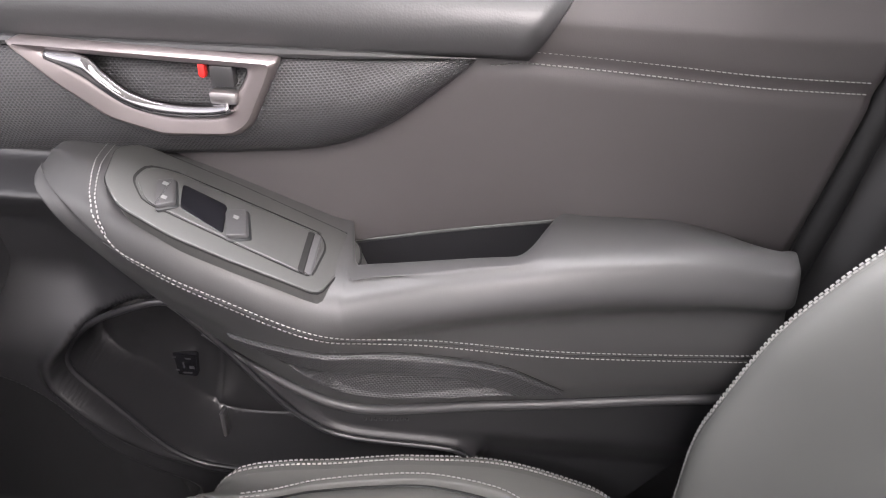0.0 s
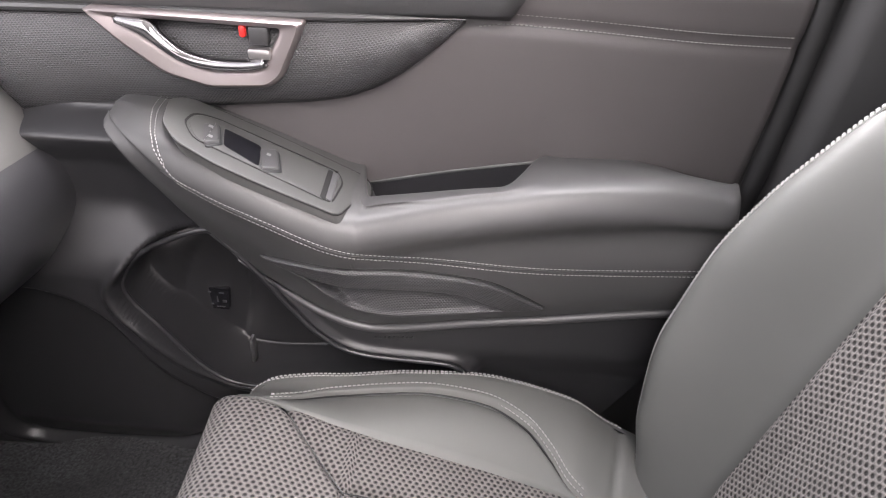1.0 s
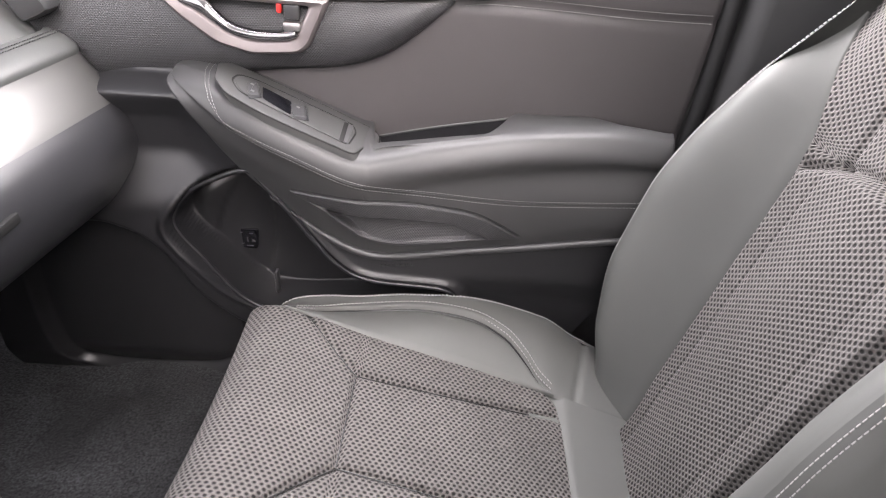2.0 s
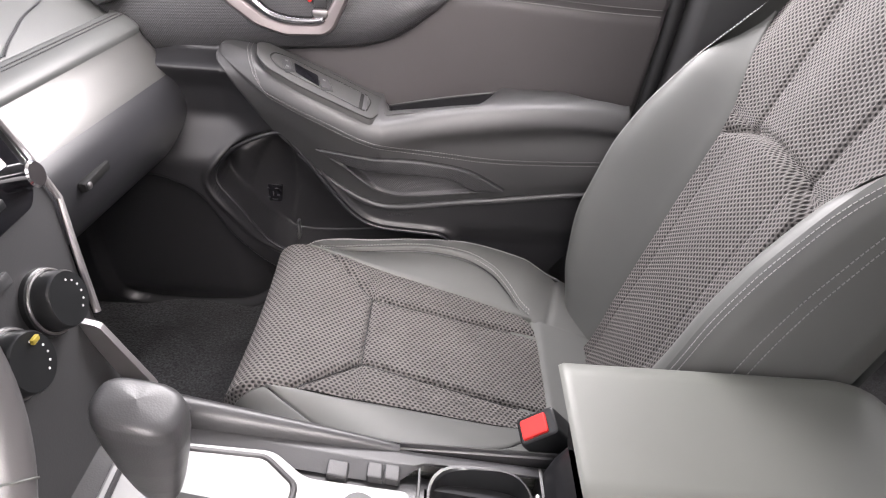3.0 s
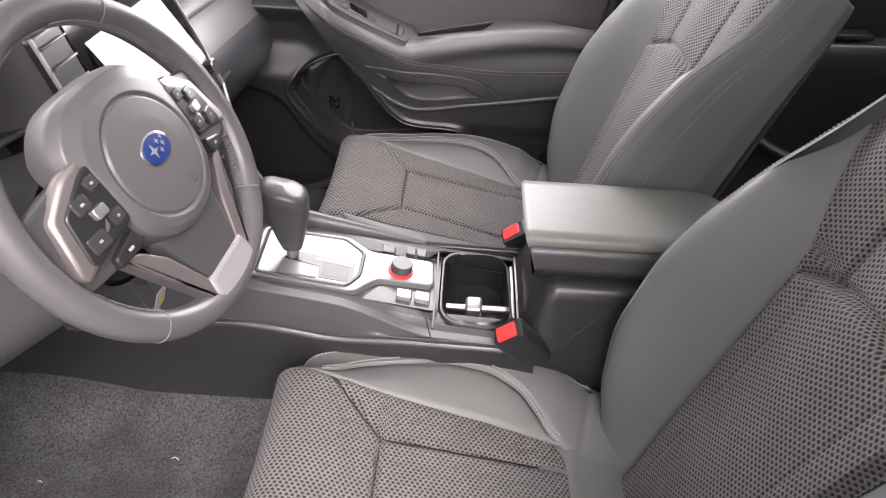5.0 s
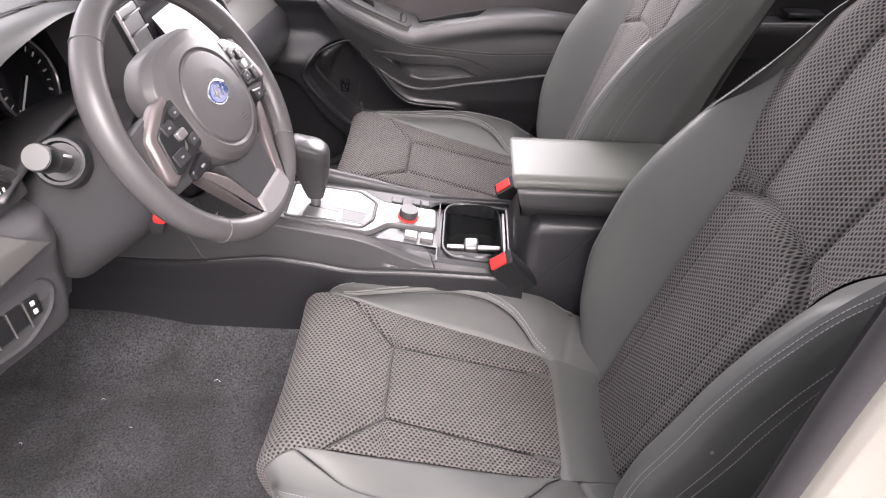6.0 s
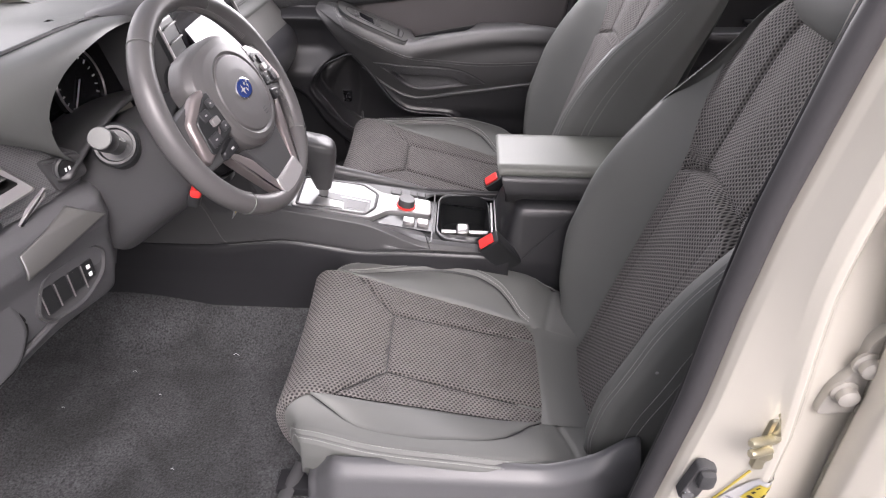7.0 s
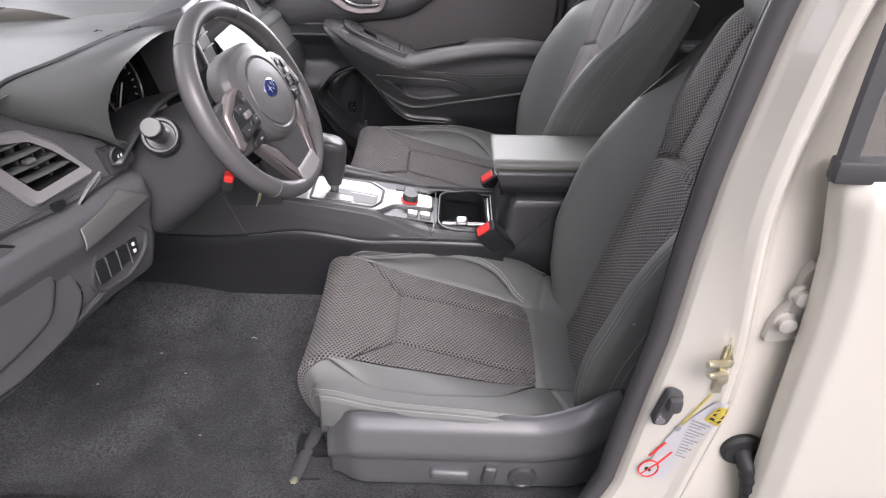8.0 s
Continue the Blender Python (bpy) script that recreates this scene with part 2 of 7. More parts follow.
def part(name, bm, mat, parent, label="", flat=False):
    me = bpy.data.meshes.new(name)
    bmesh.ops.recalc_face_normals(bm, faces=bm.faces)
    bm.to_mesh(me)
    bm.free()
    return link(name, me, mat, parent, label, flat)


def thing(name, at, label, category, group="", kind=""):
    ob = new(name)
    ob.empty_display_size = 0.05
    ob.location = at
    return tagged(ob, label, category, group, kind)


def sheet(name, fn, nu, nv, mat, parent, label="", close_u=False, close_v=False, thick=0.0):
    """A surface fn(u, v) -> place, u and v from 0 to 1; its UV is in metres. thick: real thickness, behind it."""
    us = np.linspace(0, 1, nu + 1)[: nu if close_u else nu + 1]
    vs = np.linspace(0, 1, nv + 1)[: nv if close_v else nv + 1]
    verts = [tuple(fn(u, v)) for u in us for v in vs]
    a, c = len(us), len(vs)
    faces, uvs = [], []
    p = np.array(verts).reshape(a, c, 3)
    mu = np.concatenate(([0], np.cumsum(np.linalg.norm(np.diff(p[:, c // 2], axis=0), axis=1))))
    mv = np.concatenate((np.zeros((a, 1)), np.cumsum(np.linalg.norm(np.diff(p, axis=1), axis=2), axis=1)), axis=1)
    mv = mv - mv[:, [c // 2]]
    for i in range(nu):
        for j in range(nv):
            i2, j2 = (i + 1) % a, (j + 1) % c
            faces.append((i * c + j, i2 * c + j, i2 * c + j2, i * c + j2))
            uvs += [(mu[k], mv[k, l] + 5.0) for k, l in ((i, j), (i2, j), (i2, j2), (i, j2))]
    me = bpy.data.meshes.new(name)
    me.from_pydata(verts, [], faces)
    layer = me.uv_layers.new(name="UVMap")
    layer.data.foreach_set("uv", np.array(uvs, np.float32).ravel())
    ob = link(name, me, mat, parent, label)
    if thick:
        mod = ob.modifiers.new("thickness", "SOLIDIFY")
        mod.thickness, mod.offset = thick, -1
    return ob


def loft(name, loops, mat, parent, label="", cap_start=False, cap_end=False, flat=False, uv=None):
    """Skin over closed loops of equal counts."""
    n = len(loops[0])
    verts = [tuple(p) for lp in loops for p in lp]
    faces = []
    for i in range(len(loops) - 1):
        for j in range(n):
            k = (j + 1) % n
            faces.append((i * n + j, i * n + k, (i + 1) * n + k, (i + 1) * n + j))
    if cap_start:
        faces.append(tuple(reversed(range(n))))
    if cap_end:
        faces.append(tuple(range((len(loops) - 1) * n, len(loops) * n)))
    me = bpy.data.meshes.new(name)
    me.from_pydata(verts, [], faces)
    bm = bmesh.new()
    bm.from_mesh(me)
    bmesh.ops.recalc_face_normals(bm, faces=bm.faces)
    if uv:
        layer = bm.loops.layers.uv.new("UVMap")
        for f in bm.faces:
            for lp in f.loops:
                lp[layer].uv = uv(lp.vert.co)
    bm.to_mesh(me)
    bm.free()
    ob = link(name, me, mat, parent, label, flat)
    if not flat:
        me.set_sharp_from_angle(angle=radians(38))
    return ob


def sweep(name, path, radius, mat, parent, label="", seg=10, closed=False, squash=1.0, up=(0, 0, 1), taper=None):
    """A tube along a path of places; squash flattens it along up."""
    p = [V(q) for q in path]
    k = len(p)
    loops = []
    upv = V(up)
    for i in range(k):
        t = (p[(i + 1) % k] - p[i - 1]) if closed else (p[min(i + 1, k - 1)] - p[max(i - 1, 0)])
        t.normalize()
        s = t.cross(upv)
        if s.length < 1e-4:
            s = t.cross(V((1, 0, 0)))
        s.normalize()
        w = s.cross(t).normalized()
        r = radius * (taper(i / (k - 1)) if taper else 1)
        loops.append([p[i] + s * (r * math.cos(a)) + w * (r * squash * math.sin(a)) for a in np.linspace(0, 2 * math.pi, seg, endpoint=False)])
    if closed:
        loops.append(loops[0])
    return loft(name, loops, mat, parent, label, not closed, not closed)


def block(name, centre, size, mat, parent, label="", bevel=0.003, turn=(0, 0, 0), seg=2):
    bm = bmesh.new()
    bmesh.ops.create_cube(bm, size=1.0)
    bmesh.ops.scale(bm, vec=size, verts=bm.verts)
    if bevel:
        bmesh.ops.bevel(bm, geom=bm.edges[:], offset=min(bevel, min(size) * 0.45), segments=seg, affect="EDGES", profile=0.5)
    bmesh.ops.transform(bm, matrix=pose(*centre, *turn), verts=bm.verts)
    ob = part(name, bm, mat, parent, label)
    ob.data.set_sharp_from_angle(angle=radians(40))
    return ob


def turned(name, profile, m, mat, parent, label="", seg=28):
    """A body of revolution: profile of (radius, height) about the z axis of the matrix m."""
    loops = []
    for r, h in profile:
        loops.append([m @ V((max(r, 1e-4) * math.cos(a), max(r, 1e-4) * math.sin(a), h)) for a in np.linspace(0, 2 * math.pi, seg, endpoint=False)])
    return loft(name, loops, mat, parent, label, True, True)


def plate(name, outline, place, w0, w1, mat, parent, label="", edge=0.0015, uv=None):
    """A plate with rounded edges: outline of (a, b), place(a, b, w) -> world, from w0 (back) to w1 (face)."""
    o = np.array([tuple(q)[:2] for q in outline], float)
    c = o.mean(axis=0)
    nrm = []
    k = len(o)
    for i in range(k):
        d = o[(i + 1) % k] - o[i - 1]
        nrm.append(np.array((d[1], -d[0])) / max(1e-9, np.linalg.norm(d)))
    nrm = np.array(nrm)
    area = np.sum(o[:, 0] * np.roll(o[:, 1], -1) - np.roll(o[:, 0], -1) * o[:, 1])
    if area < 0:
        nrm = -nrm
    s = 1 if w1 > w0 else -1
    rings = [(0, w0), (0, w1 - s * edge), (edge * 0.3, w1 - s * edge * 0.3), (edge, w1), (edge * 1.25, w1)]
    loops = [[place(*(o[i] - nrm[i] * ins), w) for i in range(k)] for ins, w in rings]
    return loft(name, loops, mat, parent, label, True, True, uv=uv)


def stitch_row(name, path, normal, mat, parent, dash=0.0034, gap=0.0017, wide=0.0008, label="pale contrast stitching"):
    """Short thread stitches along a path that lies on a surface."""
    p = np.array([tuple(q) for q in path], float)
    length = float(np.sum(np.linalg.norm(np.diff(p, axis=0), axis=1)))
    n = max(2, int(length / (dash + gap)))
    q = resample(p, n * 2 + 1)
    verts, faces = [], []
    nv = V(normal).normalized() if not callable(normal) else None
    for i in range(n):
        a, c = V(q[2 * i]), V(q[2 * i + 1])
        mid, t = (a + c) / 2, (c - a).normalized()
        m_n = nv if nv else V(normal(i / n)).normalized()
        s = t.cross(m_n).normalized() * wide / 2
        h = m_n * 0.0009
        e = t * dash / 2
        o = len(verts)
        for b in (mid - e - s - h, mid + e - s - h, mid + e + s - h, mid - e + s - h):
            verts.append(tuple(b))
        for b in (mid - e * 0.8 - s * 0.6 + h, mid + e * 0.8 - s * 0.6 + h, mid + e * 0.8 + s * 0.6 + h, mid - e * 0.8 + s * 0.6 + h):
            verts.append(tuple(b))
        faces += [(o + 4, o + 5, o + 6, o + 7), (o, o + 1, o + 5, o + 4), (o + 1, o + 2, o + 6, o + 5), (o + 2, o + 3, o + 7, o + 6), (o + 3, o, o + 4, o + 7)]
    me = bpy.data.meshes.new(name)
    me.from_pydata(verts, [], faces)
    return tagged(link(name, me, mat, parent, label, True), kind="stuff")



def rear_x(z):
    return interp([0.40, 0.44, 0.56, 0.65, 0.745, 0.86, 1.05, 1.25], [0.20, 0.225, 0.305, 0.362, 0.408, 0.432, 0.447, 0.455], z)


# ---------------------------------------------------------------- car floor, body shell and ground
def floor_z(x, y):
    """Carpet: flat under the seats, rising to the tunnel, the sill and the pedals."""
    z = 0.402 + 0.09 * smooth(-0.26, -0.13, y) * (1 - smooth(0.10, 0.24, y))
    z += 0.16 * smooth(-0.75, -1.10, x)
    z += 0.012 * math.sin(9 * x + 2 * y) * math.sin(7 * y + 1) * smooth(-0.1, -0.3, x)
    if y < -0.60:
        z += 0.03 * smooth(-0.60, -0.72, y)
    return z


def floor_fn(u, v):
    x, y = -1.25 + 2.9 * u, -0.76 + 1.50 * v
    return V((x, y, floor_z(x, y)))


tagged(sheet("floor", floor_fn, 110, 70, CARPET, None, thick=0.02), "dark charcoal carpet on the car's floor", "carpet", kind="structure")
random.seed(4)
for x, y, l in ((-0.385, -0.240, 0.014), (-0.60, -0.30, 0.008), (-0.42, -0.55, 0.006), (-0.70, -0.42, 0.006), (-0.52, -0.36, 0.005)):
    z = floor_z(x, y) + 0.002
    ob = sweep("lint_fleck", spline([(x - l / 2, y, z), (x, y + l * 0.2, z + 0.0015), (x + l / 2, y - l * 0.1, z)], 6), 0.0006, LABEL_PAPER, None, "", seg=5)
    tagged(ob, "tiny pale fleck of lint lying on the carpet", "lint", "lint flecks")
fw = plate("firewall", [(-0.77, 0.36), (0.77, 0.36), (0.77, 0.98), (-0.77, 0.98)], lambda a, b, w: V((-1.12 + w + 0.25 * (b - 0.5) * 0.3, a, b)), -0.02, 0.0, CARPET, None)
tagged(fw, "dark carpeted bulkhead ahead of the pedals", "bulkhead", kind="structure")

pedal = thing("foot_pedal", (-0.70, -0.22, 0.48), "black rubber foot pedal below the dashboard", "pedal")
plate("pedal_pad", rounded([(-0.03, -0.04), (0.03, -0.04), (0.03, 0.04), (-0.03, 0.04)], 0.01), lambda a, b, w: V((-0.70 + 0.6 * b + w, -0.235 + a, 0.545 + 0.7 * b)), -0.006, 0.006, RUBBER, pedal, "black rubber pad", 0.003)
sweep("pedal_arm", [(-0.706, -0.235, 0.56), (-0.77, -0.235, 0.70), (-0.82, -0.235, 0.85)], 0.007, PLASTIC, pedal, seg=8)

# driver's sill
sill = sheet("door_sill", lambda u, v: V((-1.1 + 1.75 * u, interp([0, 0.25, 0.5, 0.75, 1], (-0.74, -0.755, -0.80, -0.85, -0.875), v), interp([0, 0.25, 0.5, 0.75, 1], (0.41, 0.45, 0.445, 0.40, 0.25), v))), 20, 16, PLASTIC, None, thick=0.01)
tagged(sill, "black plastic sill plate below the driver's doorway", "sill", kind="structure")

# B pillar on the driver's side: painted jamb, rubber seal, dark inner trim
pillar = thing("b_pillar", (0.50, -0.80, 0.36), "white painted door pillar with rubber seal and striker", "door pillar")


def edge_x(z):
    """Front edge of the painted jamb."""
    return interp([0.36, 0.62, 0.76, 0.93, 1.07, 1.18, 1.34, 1.62], [0.30, 0.383, 0.395, 0.412, 0.416, 0.423, 0.444, 0.50], z)


def crest(z):
    """Distance of the jamb's fold behind its front edge."""
    return interp([0.3, 0.67, 0.814, 0.935, 1.04, 1.131, 1.24, 1.33, 1.6], [0.078, 0.086, 0.091, 0.076, 0.060, 0.046, 0.040, 0.038, 0.038], z)


JK = [0, 0.04, 0.10, 0.40, 0.47, 0.52, 0.57, 0.66, 0.72, 1.0]
JY = (-0.792, -0.803, -0.810, -0.836, -0.844, -0.846, -0.842, -0.816, -0.811, -0.802)


def jamb(u, v):
    z = 0.30 + 1.32 * v
    e = edge_x(z)
    c = crest(z)
    x = e + interp(JK, (0.0, 0.005, 0.010, c - 0.016, c - 0.006, c, c + 0.006, c + 0.020, c + 0.030, c + 0.19), u)
    return V((x, interp(JK, JY, u), z))


def jamb_y(x, z):
    c = crest(z)
    return interp((0.0, 0.005, 0.010, c - 0.016, c - 0.006, c, c + 0.006, c + 0.020, c + 0.030, c + 0.19), JY, x - edge_x(z))


sheet("jamb", jamb, 100, 40, PAINT, pillar, "pearl white painted jamb", thick=0.01)
sweep("pillar_seal", [(edge_x(z) - 0.012, -0.792, z) for z in np.linspace(0.30, 1.62, 50)], 0.0135, SEAL, pillar, "dark grey rubber door seal", seg=12)
sheet("inner_trim", lambda u, v: V((edge_x(0.30 + 1.32 * v) - 0.02 + 0.20 * u, -0.785 + 0.05 * math.sin(math.pi * u), 0.30 + 1.32 * v)), 16, 24, PLASTIC, pillar, "dark pillar trim", thick=0.006)
sweep("belt_webbing", [(0.441, -0.778, 1.42), (0.429, -0.778, 1.33), (0.418, -0.778, 1.248)], 0.009, HEADLINER, pillar, "pale strip of belt webbing", seg=8, squash=0.06, up=(0, 1, 0))

striker = thing("door_striker", (0.472, -0.83, 0.90), "zinc plated door striker loop bolted to the pillar", "door striker")
plate("striker_plate", rounded([(-0.006, -0.044), (0.012, -0.040), (0.016, 0.014), (0.008, 0.050), (-0.006, 0.040)], 0.007), lambda a, b, w: V((0.474 + a, -0.838 - w, 0.910 + b)), -0.008, 0.003, ZINC, striker, "zinc base plate", 0.0015)
for z, reach in ((0.922, 1.0), (0.902, 0.82)):
    sweep("striker_prong", [V((0.482, -0.838, z)) + V((-0.042, -0.024, 0.018)) * reach * k for k in (0, 0.25, 0.5, 0.75, 0.92, 1.0)], 0.0052, ZINC, striker, "blunt zinc prong", seg=12, taper=lambda t: 1 - 0.35 * smooth(0.85, 1.0, t))
sweep("striker_guard", spline([(0.478, -0.840, 0.930), (0.471, -0.850, 0.944), (0.467, -0.852, 0.962), (0.464, -0.850, 0.974)], 16), 0.0055, ZINC, striker, seg=8, squash=0.35, taper=lambda t: 1 - 0.6 * t)
for z in (0.915, 0.885):
    turned("striker_bolt", [(0.008, 0), (0.008, 0.006), (0.004, 0.008)], pose(0.476, -0.838, z + 0.01, 90, 0, 0), ZINC, striker, seg=12)

stop = thing("door_bump_stop", (0.425, -0.83, 0.81), "dark grey rubber bump stop on the door pillar", "bump stop")
plate("stop_base", rounded([(-0.020, -0.031), (0.004, -0.033), (0.018, 0.030), (-0.006, 0.034)], 0.009), lambda a, b, w: V((0.424 + a, -0.822 - w, 0.820 + b)), -0.006, 0.008, PLASTIC_GREY, stop, "dark grey rubber base", 0.003)
block("stop_nose", (0.428, -0.834, 0.836), (0.021, 0.016, 0.028), PLASTIC_GREY, stop, "raised rubber nose", 0.008)
turned("stop_screw", [(0.007, 0), (0.007, 0.002), (0, 0.003)], pose(0.415, -0.8305, 0.800, 90, 0, 0), CHROME, stop)

sticker = thing("warning_label", (0.46, -0.835, 0.74), "white warning label with red and yellow marks on the pillar", "label")


def on_label(a, b, w):
    """Along the pillar's lean."""
    x = 0.456 + a + 0.24 * b
    return V((x, jamb_y(x, 0.77 + b) - 0.003 - w, 0.770 + b))


sheet("label_sheet", lambda u, v: on_label(-0.018 + 0.022 * max(0.0, 2 * v - 1) * 1.0 + 0.032 * u * (1 - 0.30 * max(0.0, 2 * v - 1)), -0.10 + 0.185 * v, 0.0002), 8, 24, LABEL_PAPER, sticker, "white printed sheet")
sheet("yellow_field", lambda u, v: on_label(0.006 + 0.016 * u + 0.002 * v, 0.042 + 0.036 * v, 0.0014), 6, 8, YELLOW, sticker, "yellow field")
for i in range(3):
    plate("black_mark", [(0.009, 0.048 + 0.010 * i), (0.020, 0.048 + 0.010 * i), (0.021, 0.053 + 0.010 * i), (0.010, 0.053 + 0.010 * i)], on_label, 0.0, 0.0022, SWITCH_BLACK, sticker, "black bar of print", 0.0002)
plate("yellow_stripe", [(-0.0145, 0.022), (-0.0125, 0.022), (-0.0065, 0.092), (-0.0085, 0.092)], on_label, 0.0, 0.0012, YELLOW, sticker, "yellow stripe", 0.0002)
GREY_PRINT = material("grey_print", (0.22, 0.22, 0.225), 0.5, vary=0.0)
for i in range(13):
    b = 0.034 - 0.0062 * i
    plate("print_bar", [(-0.006 + 0.0008 * i, b), (0.017 - (i % 3) * 0.003, b), (0.017 - (i % 3) * 0.003, b + 0.0022), (-0.006 + 0.0008 * i, b + 0.0022)], on_label, 0.0, 0.0009, GREY_PRINT, sticker, "grey line of print", 0.0002)
plate("mark_disc", [(-0.0145 + 0.004 * math.cos(t), 0.012 + 0.006 * math.sin(t)) for t in np.linspace(0, 2 * math.pi, 16, endpoint=False)], on_label, 0.0, 0.0012, GREY_PRINT, sticker, "small grey disc", 0.0002)
for a, b in ((-0.024, -0.030), (-0.010, -0.045)):
    plate("red_bar", [(a, b - 0.028), (a + 0.0024, b - 0.028), (a + 0.0095, b + 0.008), (a + 0.0071, b + 0.008)], on_label, 0.0, 0.0012, RED, sticker, "red bar", 0.0002)
circ = [(0.0115 * math.cos(t) - 0.014, 0.019 * math.sin(t) - 0.085) for t in np.linspace(0, 2 * math.pi, 28, endpoint=False)]
plate("sign_disc", circ, on_label, 0.0, 0.0011, LABEL_PAPER, sticker, "pale disc", 0.0002)
sweep("sign_ring", [on_label(a, b, 0.0013) for a, b in circ], 0.0012, RED, sticker, "red prohibition ring", seg=6, closed=True)
sweep("sign_slash", [on_label(-0.018, -0.100, 0.0016), on_label(-0.009, -0.069, 0.0016)], 0.0009, RED, sticker, seg=6)
for a, b, k in ((-0.0165, -0.086, 0.004), (-0.0115, -0.088, 0.003)):
    plate("sign_blot", [(a + k * 0.6 * math.cos(t), b + k * math.sin(t)) for t in np.linspace(0, 2 * math.pi, 12, endpoint=False)], on_label, 0.0, 0.0014, SWITCH_BLACK, sticker, "dark blot", 0.0002)

# rear door on the driver's side, closed, with hinge, window and wiring boot
rear_door = thing("rear_door", (0.95, -0.86, 0.36), "closed white rear door with dark window trim", "car door")


def rdoor(u, v):
    z = 0.30 + 0.91 * v
    lead = interp([0.30, 0.62, 0.85, 1.0, 1.10, 1.20], [0.600, 0.572, 0.558, 0.550, 0.538, 0.514], z)
    k = [0, 0.004, 0.02, 0.06, 1.0]
    x = lead + interp(k, (0.012, 0.0, 0.006, 0.03, 0.95), u)
    y = interp(k, (-0.815, -0.835, -0.862, -0.878, -0.90), u) - 0.03 * math.sin(math.pi * min(1, v * 0.9 + 0.1)) * smooth(0.02, 0.3, u)
    return V((x, y, z))


sheet("door_skin", rdoor, 160, 24, PAINT, rear_door, "white painted skin", thick=0.01)
plate("window_glass", [(0.515, 1.20), (1.42, 1.20), (1.37, 1.56), (0.560, 1.57)], lambda a, b, w: V((a, -0.860 + 0.12 * (b - 1.17) + w, b)), 0.0, -0.005, TINT, rear_door, "dark tinted window glass", 0.0005).visible_shadow = False
sweep("window_frame", spline([(0.560, -0.820, 1.60), (0.522, -0.845, 1.38), (0.510, -0.866, 1.205)], 24), 0.012, PLASTIC_GREY, rear_door, "black window frame", seg=8, squash=0.6, up=(0, 1, 0))
block("belt_moulding", (0.965, -0.876, 1.222), (0.93, 0.022, 0.026), PLASTIC_GREY, rear_door, "black window moulding", 0.004, (0, -0.6, -1.6))

hinge = thing("steel_hinge", (0.535, -0.85, 1.0), "grey painted steel rear door hinge with two bolts", "hinge")
plate("hinge_leaf", rounded([(-0.018, -0.058), (0.026, -0.052), (0.040, 0.010), (0.030, 0.052), (0.014, 0.072), (0.002, 0.050), (0.004, 0.018), (-0.014, -0.018)], 0.009), lambda a, b, w: V((0.540 + a, -0.812 - w, 1.000 + b)), -0.010, 0.010, HINGE_STEEL, hinge, "grey painted hinge leaf", 0.003)
sweep("hinge_pin", [(0.566, -0.828, 0.955), (0.570, -0.828, 1.060)], 0.008, HINGE_STEEL, hinge, seg=10)
for a, b in ((0.541, 1.024), (0.533, 0.982)):
    turned("hinge_bolt", [(0.015, 0), (0.015, 0.004), (0.011, 0.006), (0.011, 0.014), (0.007, 0.016), (0, 0.016)], pose(a + 0.007, -0.820, b, 90, 0, 0), HINGE_STEEL, hinge, seg=16)
boot = thing("wiring_boot", (0.56, -0.83, 0.70), "black rubber wiring boot between pillar and rear door", "wiring boot")
turned("boot_flange", [(0.031, 0), (0.031, 0.006), (0.026, 0.011), (0.018, 0.012)], pose(0.558, -0.810, 0.722, 90, 0, 0), RUBBER, boot)
sweep("boot_hose", spline([(0.558, -0.815, 0.722), (0.564, -0.832, 0.708), (0.576, -0.838, 0.67), (0.592, -0.832, 0.61), (0.61, -0.82, 0.56)], 40), 0.0145, RUBBER, boot, seg=12, taper=lambda t: 1 + 0.10 * math.sin(60 * t))

# passenger side pillar and the rear compartment
far_pillar = sheet("b_pillar_far", lambda u, v: V((rear_x(min(1.25, 0.36 + 1.26 * v)) - 0.015 + 0.30 * u, interp([0, 0.06, 0.13, 0.2, 0.6, 1], (0.800, 0.797, 0.790, 0.735, 0.712, 0.730), u), 0.36 + 1.26 * v)), 20, 30, PLASTIC_GREY, None, thick=0.01)
tagged(far_pillar, "charcoal trimmed pillar behind the passenger door", "pillar", kind="structure")
guide = thing("belt_guide", (0.57, 0.705, 1.20), "black seat belt guide slot on the far pillar", "belt guide")
block("guide_body", (0.60, 0.705, 1.20), (0.09, 0.018, 0.05), PLASTIC, guide, "black slotted guide", 0.012)

rd2 = thing("rear_passenger_door", (1.05, 0.76, 0.36), "dark trimmed rear passenger door with armrest", "car door")
sheet("rear_trim", lambda u, v: V((0.72 + 0.75 * u, 0.745 - 0.02 * math.sin(math.pi * v), 0.38 + 0.75 * v)), 20, 20, PLASTIC, rd2, "black rear door trim", thick=0.02)
sheet("rear_armrest", lambda u, v: V((0.80 + 0.55 * u, 0.735 - 0.085 * math.sin(math.pi * min(1, v * 1.1)), interp([0, 0.35, 0.6, 1], (0.90, 0.905, 0.86, 0.74), v) + 0.02 * u)), 20, 20, PLASTIC_GREY, rd2, "charcoal rear armrest")
block("rear_switch", (1.02, 0.70, 0.925), (0.10, 0.05, 0.014), SWITCH_BLACK, rd2, "black window switch plate", 0.005)
sweep("rear_pocket_edge", spline([(0.85, 0.70, 0.66), (1.0, 0.66, 0.60), (1.2, 0.66, 0.60), (1.4, 0.68, 0.62)], 24), 0.010, PLASTIC_GREY, rd2, seg=8)
sheet("rear_outer_shell", lambda u, v: V((0.70 + 0.85 * u, 0.86, 0.36 + 0.77 * v)), 2, 2, PAINT, rd2, "white painted shell", thick=0.03)

